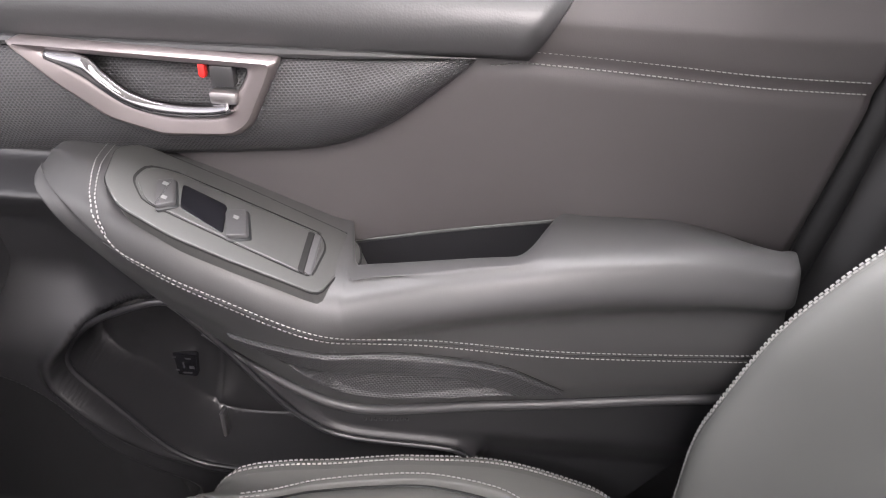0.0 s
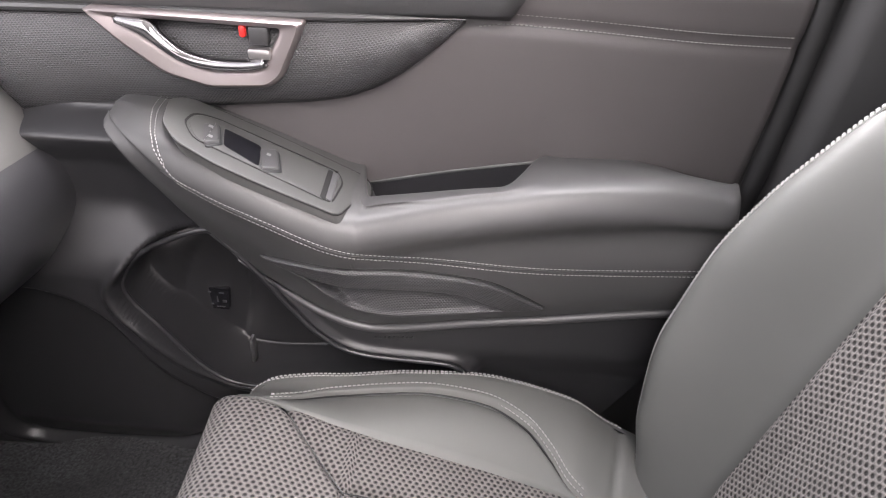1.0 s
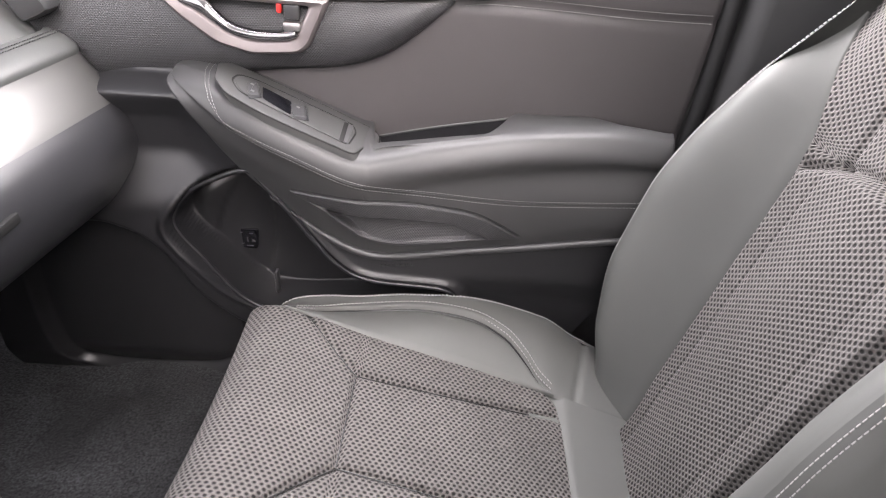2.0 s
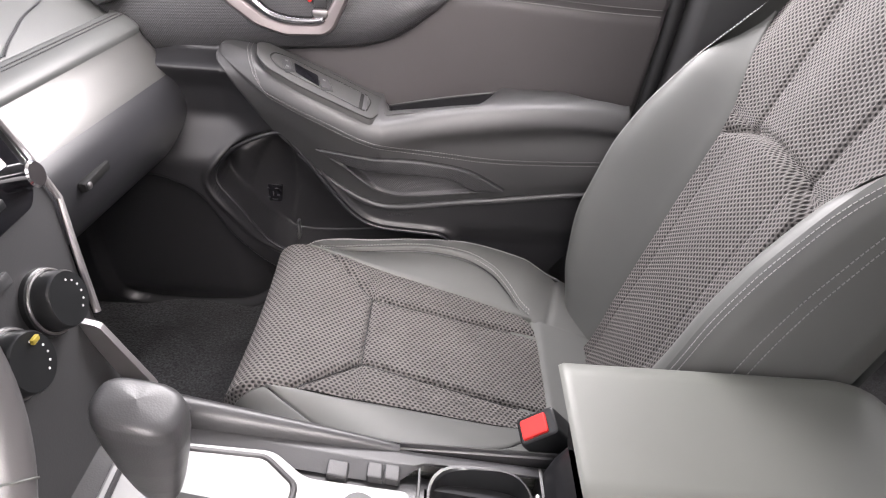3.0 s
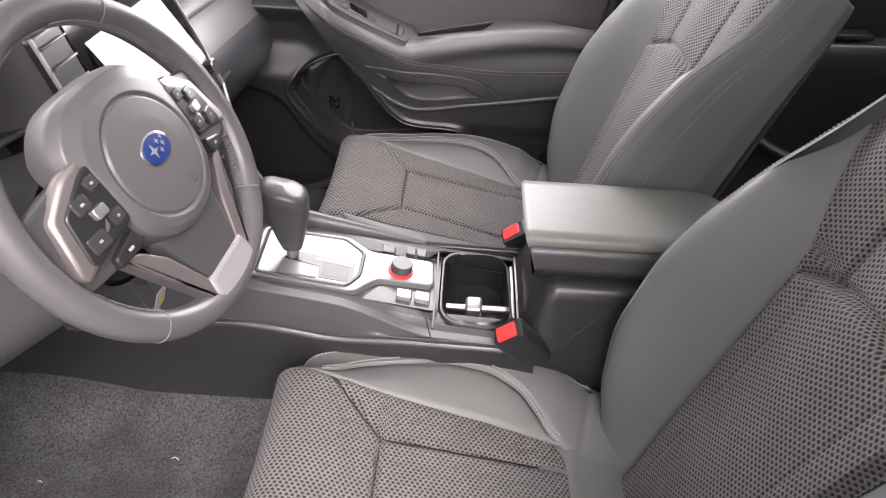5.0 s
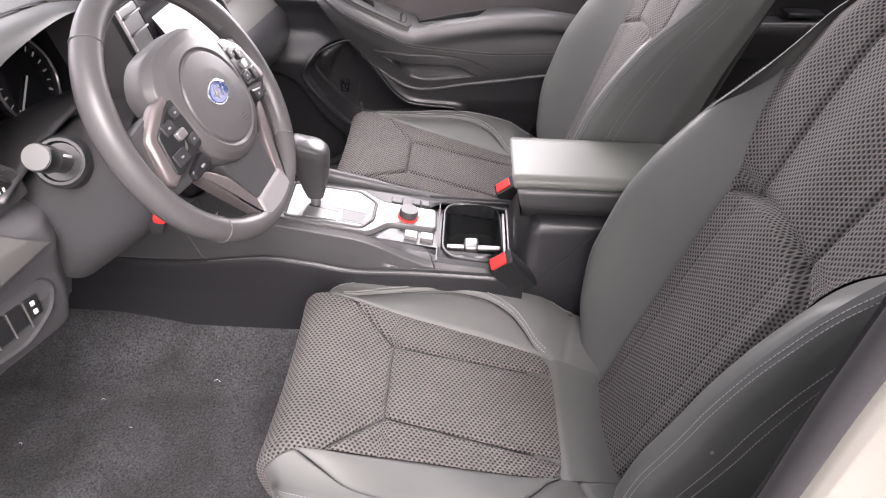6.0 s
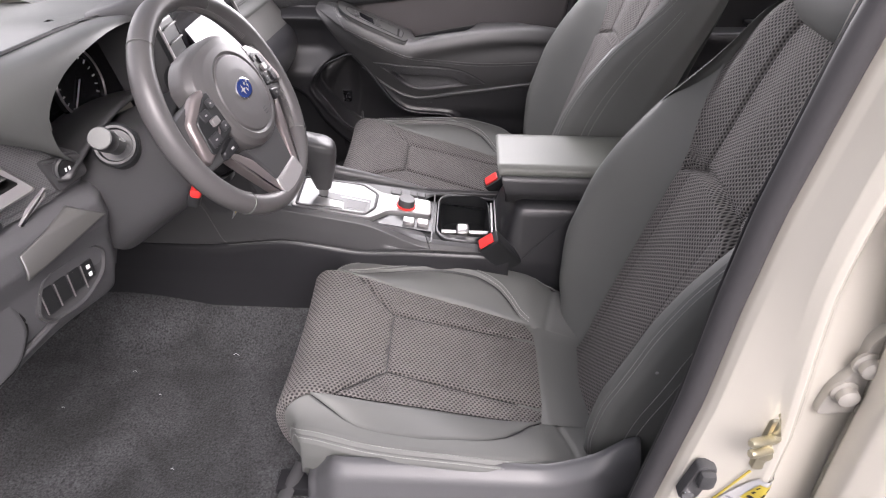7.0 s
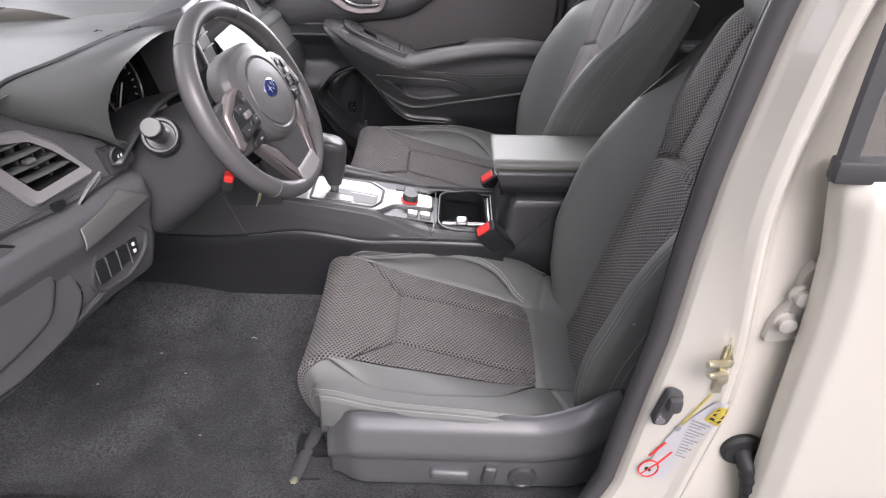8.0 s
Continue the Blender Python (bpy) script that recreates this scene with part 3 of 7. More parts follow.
bench = thing("rear_bench", (1.35, 0, 0.40), "grey fabric rear bench seat", "rear seat")
sheet("bench_cushion", lambda u, v: V((interp([0, 0.1, 0.3, 1], (1.12, 1.08, 1.12, 1.62), u), -0.66 + 1.32 * v, interp([0, 0.1, 0.3, 1], (0.42, 0.62, 0.70, 0.66), u) + 0.01 * math.cos(v * 12))), 24, 40, FABRIC, bench, "grey mesh fabric cushion", thick=0.02)
sheet("bench_back", lambda u, v: V((1.58 + 0.28 * u + 0.05 * math.sin(math.pi * u) * -1, -0.66 + 1.32 * v, 0.64 + 0.66 * u)), 24, 40, LEATHER, bench, "grey leather backrest", thick=0.08)

# roof and remaining shell
def roof_z(x, y):
    return 1.60 + 0.05 * math.cos(y * 2.3) + 0.03 * math.sin(math.pi * (x + 0.35) / 2.55)


def roof_panel():
    """The roof's lining with an unseen opening, added to let light fall on the front seats."""
    xs, ys = np.linspace(-0.35, 2.20, 52), np.linspace(-0.68, 0.68, 35)
    bm = bmesh.new()
    grid = [[bm.verts.new((x, y, roof_z(x, y))) for y in ys] for x in xs]
    for i in range(len(xs) - 1):
        for j in range(len(ys) - 1):
            cx, cy = (xs[i] + xs[i + 1]) / 2, (ys[j] + ys[j + 1]) / 2
            if not (0.02 < cx < 0.40 and abs(cy) < 0.37):
                bm.faces.new((grid[i][j], grid[i + 1][j], grid[i + 1][j + 1], grid[i][j + 1]))
    bmesh.ops.delete(bm, geom=[v for v in bm.verts if not v.link_faces], context="VERTS")
    return bm


roof = part("roof", roof_panel(), HEADLINER, None)
_thick = roof.modifiers.new("thickness", "SOLIDIFY")
_thick.thickness, _thick.offset = 0.05, 1
tagged(roof, "pale cloth headliner with an unseen opening added for overhead light", "roof", kind="structure")
for s in (-1, 1):
    ap = sweep("a_pillar", spline([(-1.15, s * 0.72, 1.05), (-0.75, s * 0.70, 1.33), (-0.30, s * 0.66, 1.60)], 16), 0.04, HEADLINER, None, seg=10)
    tagged(ap, "pale trimmed windscreen pillar", "pillar", kind="structure")
    cp = sheet("rear_quarter", lambda u, v, s=s: V((1.50 + 0.75 * u, s * (0.80 - 0.10 * v), 0.34 + 1.28 * v)), 4, 6, PLASTIC_GREY, None, thick=0.05)
    tagged(cp, "plain trimmed rear quarter of the cabin", "quarter panel", kind="structure")
tail = sheet("tailgate", lambda u, v: V((2.20 - 0.1 * v, -0.75 + 1.5 * u, 0.36 + 0.74 * v)), 4, 4, PLASTIC, None, thick=0.05)
tagged(tail, "plain black tailgate trim", "tailgate", kind="structure")
cowl = sheet("engine_cover", lambda u, v: V((-2.3 + 1.2 * u, -0.80 + 1.6 * v, 0.95 + 0.12 * u + 0.03 * math.sin(math.pi * v))), 8, 8, PAINT, None, thick=0.02)
tagged(cowl, "white painted bonnet ahead of the windscreen", "bonnet", kind="structure")
nose = plate("front_end", [(-0.80, 0.25), (0.80, 0.25), (0.80, 0.95), (-0.80, 0.95)], lambda a, b, w: V((-2.3 + w, a, b)), 0, -0.05, PAINT, None)
tagged(nose, "white painted front end of the car", "car body", kind="structure")
for s in (-1, 1):
    wing_p = sheet("front_wing", lambda u, v, s=s: V((-2.3 + 1.52 * u, s * 0.86, 0.28 + 0.68 * v)), 4, 4, PAINT, None, thick=0.03)
    tagged(wing_p, "white painted front wing", "car body", kind="structure")
ground = sheet("ground", lambda u, v: V((-600 + 1200 * u, -600 + 1200 * v, 0)), 4, 4, ASPHALT, None)
tagged(ground, "grey asphalt under the car, running to the horizon", "ground", kind="structure")

# ---------------------------------------------------------------- front seats
CUSHION = spline([(-0.150, 0.47), (-0.178, 0.53), (-0.186, 0.59), (-0.172, 0.635), (-0.135, 0.655), (-0.08, 0.646), (0.0, 0.620),
                  (0.15, 0.580), (0.30, 0.541), (0.42, 0.512)], 240)
BACK = spline([(0.385, 0.48), (0.412, 0.54), (0.434, 0.62), (0.470, 0.74), (0.503, 0.85), (0.536, 0.95), (0.568, 1.05),
               (0.598, 1.14), (0.620, 1.20), (0.648, 1.232), (0.69, 1.24)], 240)


def on_profile(profile, t):
    """Place and outward normal on a profile of (x, z)."""
    f = min(max(t, 0), 1) * (len(profile) - 1)
    i = min(int(f), len(profile) - 2)
    p = profile[i] + (profile[i + 1] - profile[i]) * (f - i)
    a, b = profile[max(i - 3, 0)], profile[min(i + 4, len(profile) - 1)]
    d = (b - a) / np.linalg.norm(b - a)
    return p, np.array((-d[1], d[0]))


def along(profile, axis, value):
    """The parameter at which a profile first reaches a coordinate."""
    for i in range(1, len(profile)):
        if (profile[i - 1][axis] - value) * (profile[i][axis] - value) <= 0 and i > 20:
            return i / (len(profile) - 1)
    return 1.0


def groove(p, segments, width=0.005, depth=0.009):
    d = 9.0
    for a, b in segments:
        ax, ay, bx, by = *a, *b
        t = max(0, min(1, ((p[0] - ax) * (bx - ax) + (p[1] - ay) * (by - ay)) / ((bx - ax) ** 2 + (by - ay) ** 2)))
        d = min(d, math.hypot(p[0] - ax - t * (bx - ax), p[1] - ay - t * (by - ay)))
    return -depth * math.exp(-(d / width) ** 2)


C_T = [0, 0.16, 0.23, 0.30, 0.40, 0.53, 0.67, 0.80, 0.88, 1.0]
c_w = keyed(C_T, [0.182, 0.187, 0.185, 0.170, 0.161, 0.152, 0.145, 0.134, 0.124, 0.110])
c_r = keyed(C_T, [0.190, 0.200, 0.210, 0.220, 0.236, 0.252, 0.258, 0.248, 0.236, 0.215])
c_h = keyed(C_T, [-0.018, -0.032, -0.037, -0.035, -0.019, 0.011, 0.035, 0.041, 0.034, 0.028])
c_moon = keyed([0.295, 0.35, 0.414, 0.485, 0.569, 0.653, 0.72, 0.766, 0.80, 0.83], [0.0, 0.024, 0.054, 0.071, 0.082, 0.079, 0.064, 0.038, 0.012, 0.0])
B_T = [0, 0.08, 0.17, 0.30, 0.42, 0.52, 0.60, 0.66, 0.72, 0.78, 0.85, 0.92, 0.97, 1.0]
b_w = keyed(B_T, [0.112, 0.114, 0.120, 0.127, 0.133, 0.138, 0.147, 0.168, 0.203, 0.2260, 0.2190, 0.2045, 0.1855, 0.1615])
b_r = keyed(B_T, [0.188, 0.198, 0.215, 0.234, 0.240, 0.237, 0.234, 0.232, 0.230, 0.2275, 0.2200, 0.2050, 0.1860, 0.1620])
b_h = keyed(B_T, [0.034, 0.055, 0.084, 0.106, 0.106, 0.096, 0.079, 0.063, 0.043, 0.026, 0.014, 0.007, 0.003, 0.0])


def front_seat(ox, oy, label, outboard, controls):
    seat = thing("front_seat", (ox + 0.12, oy, 0.42), label, "car seat", "front seats")

    def cushion(t, y, lift=0.0):
        p, n = on_profile(CUSHION, t)
        r, w = c_r(t), c_w(t)
        f = min(1.0, max(0.0, (abs(y) - 0.93 * w) / (r - 0.93 * w)))
        h = c_h(t) * math.sin(f * math.pi / 2) ** 1.6 + lift - 0.006 * (1 - (y / w) ** 2 if abs(y) < w else 0)
        return V((ox + p[0] + n[0] * h, oy + y, p[1] + n[1] * h))

    def back(t, y, lift=0.0):
        p, n = on_profile(BACK, t)
        r, w = b_r(t), b_w(t)
        h = b_h(t) * smooth(0.90 * w, max(w + 0.95 * (r - w), 0.90 * w + 0.085), abs(y)) + lift - 0.012 * smooth(0.75, 1.0, abs(y) / r) * smooth(0.60, 0.9, t)
        return V((ox + p[0] + n[0] * h, oy + y, p[1] + n[1] * h))

    # cushion: fabric centre, leather bolsters, leather band behind
    arc = 0.757
    end = along(CUSHION, 0, 0.295)
    t0 = along(CUSHION, 0, 0.0)
    lines = [((t0 * arc, -0.078), (t0 * arc, 0.078))]
    for s in (-1, 1):
        lines += [((t0 * arc, s * 0.078), (end * arc, s * 0.092)), ((t0 * arc, s * 0.078), (t0 * arc - 0.030, s * 0.108)), ((t0 * arc - 0.030, s * 0.108), (0.245, s * 0.180))]

    def insert(u, v):
        t = 0.02 + (end - 0.02) * u
        d = max(0.0, t * arc - (end * arc - 0.032))
        w = c_w(t) - 0.032 + math.sqrt(max(0.0, 0.032 ** 2 - d * d))
        y = (2 * v - 1) * w
        edge = -0.002 * smooth(0.95, 1.0, abs(2 * v - 1)) - 0.002 * smooth(0.97, 1.0, u)
        puff = 0.004 * math.exp(-((t * arc - 0.265) / 0.05) ** 2) * (1 - (y / 0.19) ** 2) + 0.003 * math.cos(min(1.0, abs(y) / 0.085) * math.pi / 2) * smooth(t0 + 0.02, t0 + 0.12, t)
        return cushion(t, y, groove((t * arc, y), lines, 0.0045, 0.010) + edge + puff)
    fabric_c = sheet("cushion_insert", insert, 190, 120, FABRIC, seat, "dimpled grey mesh fabric centre")
    for a, b in lines:
        sweep("insert_seam", [cushion((a[0] + (b[0] - a[0]) * k) / arc, a[1] + (b[1] - a[1]) * k, -0.0066) for k in np.linspace(0.0, 0.97, 24)], 0.0010, SWITCH_BLACK, fabric_c, seg=6)

    def band(u, v):
        t = end - 0.060 + (1.0 - end + 0.060) * u
        return cushion(t, (2 * v - 1) * (c_w(t) + 0.004), -0.0055 * (1 - smooth(end - 0.006, end + 0.012, t)))
    sheet("cushion_rear_band", band, 30, 24, LEATHER, seat, "smooth grey leather band")
    for s in (-1, 1):
        def moon(u, v, s=s):
            t = 0.295 + 0.535 * u
            return cushion(t, s * (c_w(t) + c_moon(t) * v), 0.003 * math.sin(math.pi * v) - 0.004 * (1 - smooth(0, 0.10, v)) - 0.003 * smooth(0.9, 1.0, v))
        sheet("cushion_half_moon", moon, 80, 20, LEATHER, seat, "smooth grey leather half moon beside the fabric")

        def bolster(u, v, s=s):
            t = 0.0 + u
            w, r = c_w(t) + c_moon(t), c_r(t)
            on = smooth(0.27, 0.34, t) * (1 - smooth(0.80, 0.88, t))
            puff = 0.007 * on * smooth(0.0, 0.18, v) - 0.003 * (1 - smooth(0, 0.06, v)) - 0.004 * math.exp(-((t - 0.872 - 0.02 * v) / 0.006) ** 2)
            return cushion(t, s * (w + (r - w) * v), puff)
        piece = sheet("cushion_bolster", bolster, 150, 24, LEATHER, seat, "smooth grey leather bolster")

        def flank(u, v, s=s):
            t = u
            r = c_r(t)
            k = [0, 0.1, 0.2, 0.3, 0.4, 0.6, 0.8, 1.0]
            dy, dd = interp(k, (0, 0.008, 0.0135, 0.018, 0.0215, 0.0235, 0.019, 0.002), v), interp(k, (0, 0.0012, 0.004, 0.0085, 0.015, 0.046, 0.085, 0.125), v)
            p, n = on_profile(CUSHION, t)
            on = smooth(0.27, 0.34, t) * (1 - smooth(0.80, 0.88, t))
            h = c_h(t) + 0.007 * on - dd - 0.0035 * math.exp(-((v - 0.19) / 0.030) ** 2)
            shrink = 1 - 0.10 * (1 - smooth(0, 0.2, t)) * v
            return V((ox + p[0] + n[0] * h, oy + s * (r + dy) * shrink, p[1] + n[1] * h))
        side = sheet("cushion_side", flank, 90, 40, LEATHER, seat, "grey leather side panel")
        # double seam round the half moon, dark line along it, and the double seam on the ridge
        for off in ((0.0045, 0.0100) if s > 0 else ()):
            stitch_row("stitching", [cushion(t, s * (c_w(t) + c_moon(t) + off), 0.0078 * smooth(0.27, 0.34, t) * (1 - smooth(0.80, 0.88, t)) * smooth(0, 0.010, off) + 0.0006) for t in np.linspace(0.315, 0.825, 100)], (0, 0, 1), THREAD, piece, dash=0.0042, gap=0.0016, wide=0.0009)
        sweep("seam_welt", [cushion(t, s * (c_w(t) + c_moon(t)), -0.0018) for t in np.linspace(0.30, 0.825, 80)], 0.0017, SWITCH_BLACK, piece, seg=6)
        for off in (0.09, 0.29):
            stitch_row("stitching", [flank(t, off) + V((0, s * 0.0008, 0.0008)) for t in np.linspace(0.14, 0.90, 110)], (0, s * 0.4, 1), THREAD, side, dash=0.0042, gap=0.0016, wide=0.0009)
    block("cushion_pan", (ox + 0.11, oy, 0.472), (0.52, 0.40, 0.07), PLASTIC, seat, "black plastic pan under the cushion", 0.02)

    # backrest: fabric front with a raised arched lower field, leather wings, plain side and rear
    length = float(np.sum(np.linalg.norm(np.diff(BACK, axis=0), axis=1)))
    ta = along(BACK, 1, 0.945)
    arch = [(ta * length + 0.040 * (1 - (y / 0.134) ** 2) - 0.006, y) for y in np.linspace(-0.134, 0.134, 17)]
    arch_seam, upper, lower = list(zip(arch[:-1], arch[1:])), [], []
    for s in (-1, 1):
        lower.append(((0.02, s * 0.072), (ta * length + 0.02, s * 0.085)))
        upper += [((ta * length + 0.02, s * 0.085), (length * 0.80, s * 0.098)), ((length * 0.80, s * 0.098), (length * 0.99, s * 0.10))]

    def front(u, v):
        t = u
        w = b_w(t)
        y = (2 * v - 1) * w
        a = t * length
        top = ta * length + 0.040 * (1 - (y / 0.134) ** 2) - 0.006
        raised = 0.016 * (1 - smooth(top - 0.014, top + 0.002, a)) * (1 - smooth(0.85, 1.0, abs(y) / w))
        puff = 0.005 * math.cos(y / 0.085 * math.pi) * (0.5 if a < top else 1.0)
        edge = -0.002 * smooth(0.96, 1.0, abs(2 * v - 1))
        return back(t, y, raised + puff + edge + groove((a, y), arch_seam, 0.005, 0.010) + groove((a, y), upper, 0.006, 0.006) + groove((a, y), lower, 0.0035, 0.0018))
    sheet("backrest_insert", front, 190, 110, FABRIC, seat, "dimpled grey mesh fabric with stitched channels")
    tl = 0.775
    for s in (-1, 1):
        def wing(u, v, s=s):
            t = tl * u
            w, r = b_w(t), b_r(t)
            return back(t, s * (w + (r - w) * v), 0.006 * math.sin(math.pi * v) * (1 - u) - 0.003 * (1 - smooth(0, 0.08, v)))
        piece = sheet("backrest_wing", wing, 90, 24, LEATHER, seat, "smooth grey leather side wing")

        def flank(u, v, s=s):
            t = u
            r, h0 = b_r(t), b_h(t)
            k = [0, 0.12, 0.25, 0.5, 0.8, 1.0]
            dy = interp(k, (0, 0.012, 0.019, 0.024, 0.022, 0.0), v)
            h = h0 - interp(k, (0, 0.006, 0.022, 0.022, 0.022, 0.022), v) - (h0 - 0.022 + 0.11) * max(0.0, v - 0.25) / 0.75
            h -= 0.012 * smooth(0.60, 0.9, t)
            p, n = on_profile(BACK, t)
            return V((ox + p[0] + n[0] * h, oy + s * (r + dy), p[1] + n[1] * h))
        side = sheet("backrest_side", flank, 120, 30, LEATHER, seat, "grey leather side panel")
        for off in (0.38, 0.44):
            stitch_row("stitching", [flank(t, off) + V((-0.0006, s * 0.001, 0.0003)) for t in np.linspace(0.04, 0.80, 110)], (-0.4, s, 0.2), THREAD, side, dash=0.0042, gap=0.0016, wide=0.0009)
        for off in (0.05, 0.11):
            stitch_row("stitching", [flank(t, off + 0.12 * smooth(0.62, 0.85, t)) + V((-0.0006, s * 0.001, 0.0003)) for t in np.linspace(0.06, 0.99, 130)], (-0.6, s, 0.3), THREAD, side, dash=0.0042, gap=0.0016, wide=0.0009)

    def rear(u, v):
        p, n = on_profile(BACK, u)
        r = b_r(u)
        return V((ox + p[0] - n[0] * 0.122, oy + (2 * v - 1) * r, p[1] - n[1] * 0.122))
    sheet("backrest_rear", rear, 30, 12, LEATHER, seat, "plain grey leather rear panel")

    # head restraint on two posts
    def pad(u, v):
        a = 2 * math.pi * v
        k = math.sin(math.pi * min(max(u, 0.0), 1.0)) ** 0.35
        z = 1.222 + 0.21 * u
        half = 0.135 * (0.80 + 0.2 * k)
        c, sn = math.cos(a), math.sin(a)
        fx = 0.056 * k * math.copysign(abs(c) ** 0.6, c)
        fy = half * k ** 0.7 * math.copysign(abs(sn) ** 0.5, sn)
        return V((ox + 0.635 + 0.25 * (z - 1.24) + fx, oy + fy, z))
    sheet("head_restraint", pad, 24, 40, LEATHER, seat, "grey leather head restraint", close_v=True)
    for s in (-1, 1):
        sweep("head_restraint_post", [(ox + 0.66, oy + s * 0.07, 1.20), (ox + 0.67, oy + s * 0.07, 1.30)], 0.006, CHROME, seat, "chrome post", seg=10)
    # runners on the floor
    for s in (-1, 1):
        block("seat_rail", (ox + 0.08, oy + s * 0.19, 0.418), (0.56, 0.045, 0.022), PLASTIC, seat, "black steel runner", 0.004)
        for px in (-0.12, 0.30):
            block("rail_leg", (ox + px, oy + s * 0.19, 0.437), (0.035, 0.03, 0.05), PLASTIC, seat, "black steel leg", 0.003)

    if controls:
        s = outboard
        # plastic valance along the sill side

        def valance(u, v):
            x = -0.115 + 0.54 * u
            top = 0.585 + 0.02 * smooth(0, 0.12, u) + 0.055 * smooth(0.7, 1.0, u) - 0.045 * (1 - smooth(0, 0.10, u))
            low = 0.415 + 0.0 * u
            k = [0, 0.08, 0.32, 0.42, 0.5, 0.9, 1.0]
            out = interp(k, (0.264, 0.289, 0.303, 0.300, 0.286, 0.283, 0.268), v) - 0.03 * (1 - smooth(0, 0.12, u)) - 0.02 * smooth(0.85, 1.0, u)
            return V((ox + x, oy + s * out, top + (low - top) * v))
        val = sheet("side_valance", valance, 60, 30, PLASTIC_MID, seat, "charcoal plastic valance", thick=0.004)
        yy = oy + s * 0.290
        block("slide_switch", (ox + 0.118, yy, 0.470), (0.078, 0.022, 0.028), PLASTIC_MID, val, "power seat slide switch", 0.009, (0, 3, 0), 3)
        block("recline_switch", (ox + 0.193, yy, 0.472), (0.026, 0.022, 0.050), PLASTIC_GREY, val, "upright power recline switch", 0.007, (0, 8, 0), 3)
        m = pose(ox + 0.257, oy + s * 0.279, 0.466, 90 * -s, 0, 0)
        turned("lumbar_knob", [(0.028, 0), (0.028, 0.016), (0.026, 0.0190), (0.019, 0.0200), (0.017, 0.0170), (0.0, 0.0170)], m, PLASTIC_GREY, val, "round lumbar switch")
        turned("valance_screw", [(0.006, 0), (0.006, 0.002), (0.0, 0.003)], pose(ox + 0.405, oy + s * 0.283, 0.845, 90 * -s, 0, 0) @ Matrix.Scale(0.4, 4), PALE_SILVER, seat)
        # bracket where the runner is bolted down
        block("floor_bracket", (ox - 0.168, oy + s * 0.282, 0.415), (0.062, 0.024, 0.008), PLASTIC, seat, "black steel foot", 0.003)
        sweep("bracket_arm", [(ox - 0.192, oy + s * 0.280, 0.418), (ox - 0.178, oy + s * 0.215, 0.424), (ox - 0.160, oy + s * 0.16, 0.436)], 0.013, PLASTIC_GREY, seat, "charcoal steel arm", seg=8, squash=0.3)
        turned("bracket_bolt", [(0.009, 0), (0.009, 0.006), (0.005, 0.008)], pose(ox - 0.188, oy + s * 0.282, 0.419), ZINC, seat, seg=6)
        sweep("wiring", spline([(ox - 0.12, oy + s * 0.22, 0.43), (ox - 0.10, oy + s * 0.25, 0.425), (ox - 0.05, oy + s * 0.24, 0.44), (ox + 0.02, oy + s * 0.22, 0.45)], 20), 0.006, HINGE_STEEL, seat, seg=8)
    return seat


front_seat(0.0, -0.390, "driver's grey seat of mesh fabric and stitched leather", -1, True)
front_seat(-0.030, 0.378, "front passenger seat of grey mesh fabric and leather", 1, False)


def seat_buckle(x, y, z, rz, label):
    ob = thing("seat_belt_buckle", (x, y, z - 0.12), label, "seat belt buckle", "seat belt buckles")
    m = pose(x, y, z, 12, -38, rz) @ Matrix.Scale(1.22, 4)

    def at(a, b, w):
        return m @ V((a, b, w))
    plate("housing", rounded([(-0.022, -0.016), (0.022, -0.016), (0.022, 0.016), (-0.022, 0.016)], 0.006), at, -0.075, 0.0, SWITCH_BLACK, ob, "black plastic housing", 0.003)
    plate("press_button", rounded([(-0.017, -0.011), (0.012, -0.011), (0.012, 0.011), (-0.017, 0.011)], 0.003), at, -0.004, 0.003, RED, ob, "red press button", 0.0015)
    plate("stalk", rounded([(-0.014, -0.006), (0.014, -0.006), (0.014, 0.006), (-0.014, 0.006)], 0.003), at, -0.17, -0.072, RUBBER, ob, "black stalk")


seat_buckle(0.190, -0.150, 0.692, 0, "seat belt buckle with red button beside the driver's seat")
seat_buckle(0.208, 0.132, 0.688, 0, "seat belt buckle with red button beside the passenger seat")

# ---------------------------------------------------------------- front passenger door
door = thing("passenger_door", (-0.1, 0.80, 0.36), "closed front passenger door with grey padded trim and armrest", "car door")


def curve(points, n=60):
    """z along x through a few places, as a function."""
    q = spline(points, n)
    return lambda x: float(np.interp(x, q[:, 0], q[:, 1]))


trim_top = curve([(-0.72, 1.045), (-0.50, 1.043), (-0.37, 1.046), (-0.10, 1.052), (0.075, 1.058)])
trim_low = curve([(-0.72, 0.880), (-0.50, 0.903), (-0.41, 0.915), (-0.29, 0.932), (-0.17, 0.945), (-0.08, 0.956), (-0.02, 0.978), (0.03, 1.015), (0.075, 1.056)])


def upper_y(x, z):
    return 0.755 - 0.006 * math.sin((z - 0.85) * 9) + 0.30 * max(0, z - 1.09) + 0.012 * smooth(0.3, 0.46, x) - 0.004 * math.exp(-((z - 1.055 + 0.012 * smooth(0.1, 0.45, x)) / 0.010) ** 2) * -1


def upper(u, v):
    z = 0.80 + 0.35 * v
    x = -0.40 + (rear_x(z) + 0.40) * u
    return V((x, upper_y(x, z), z))


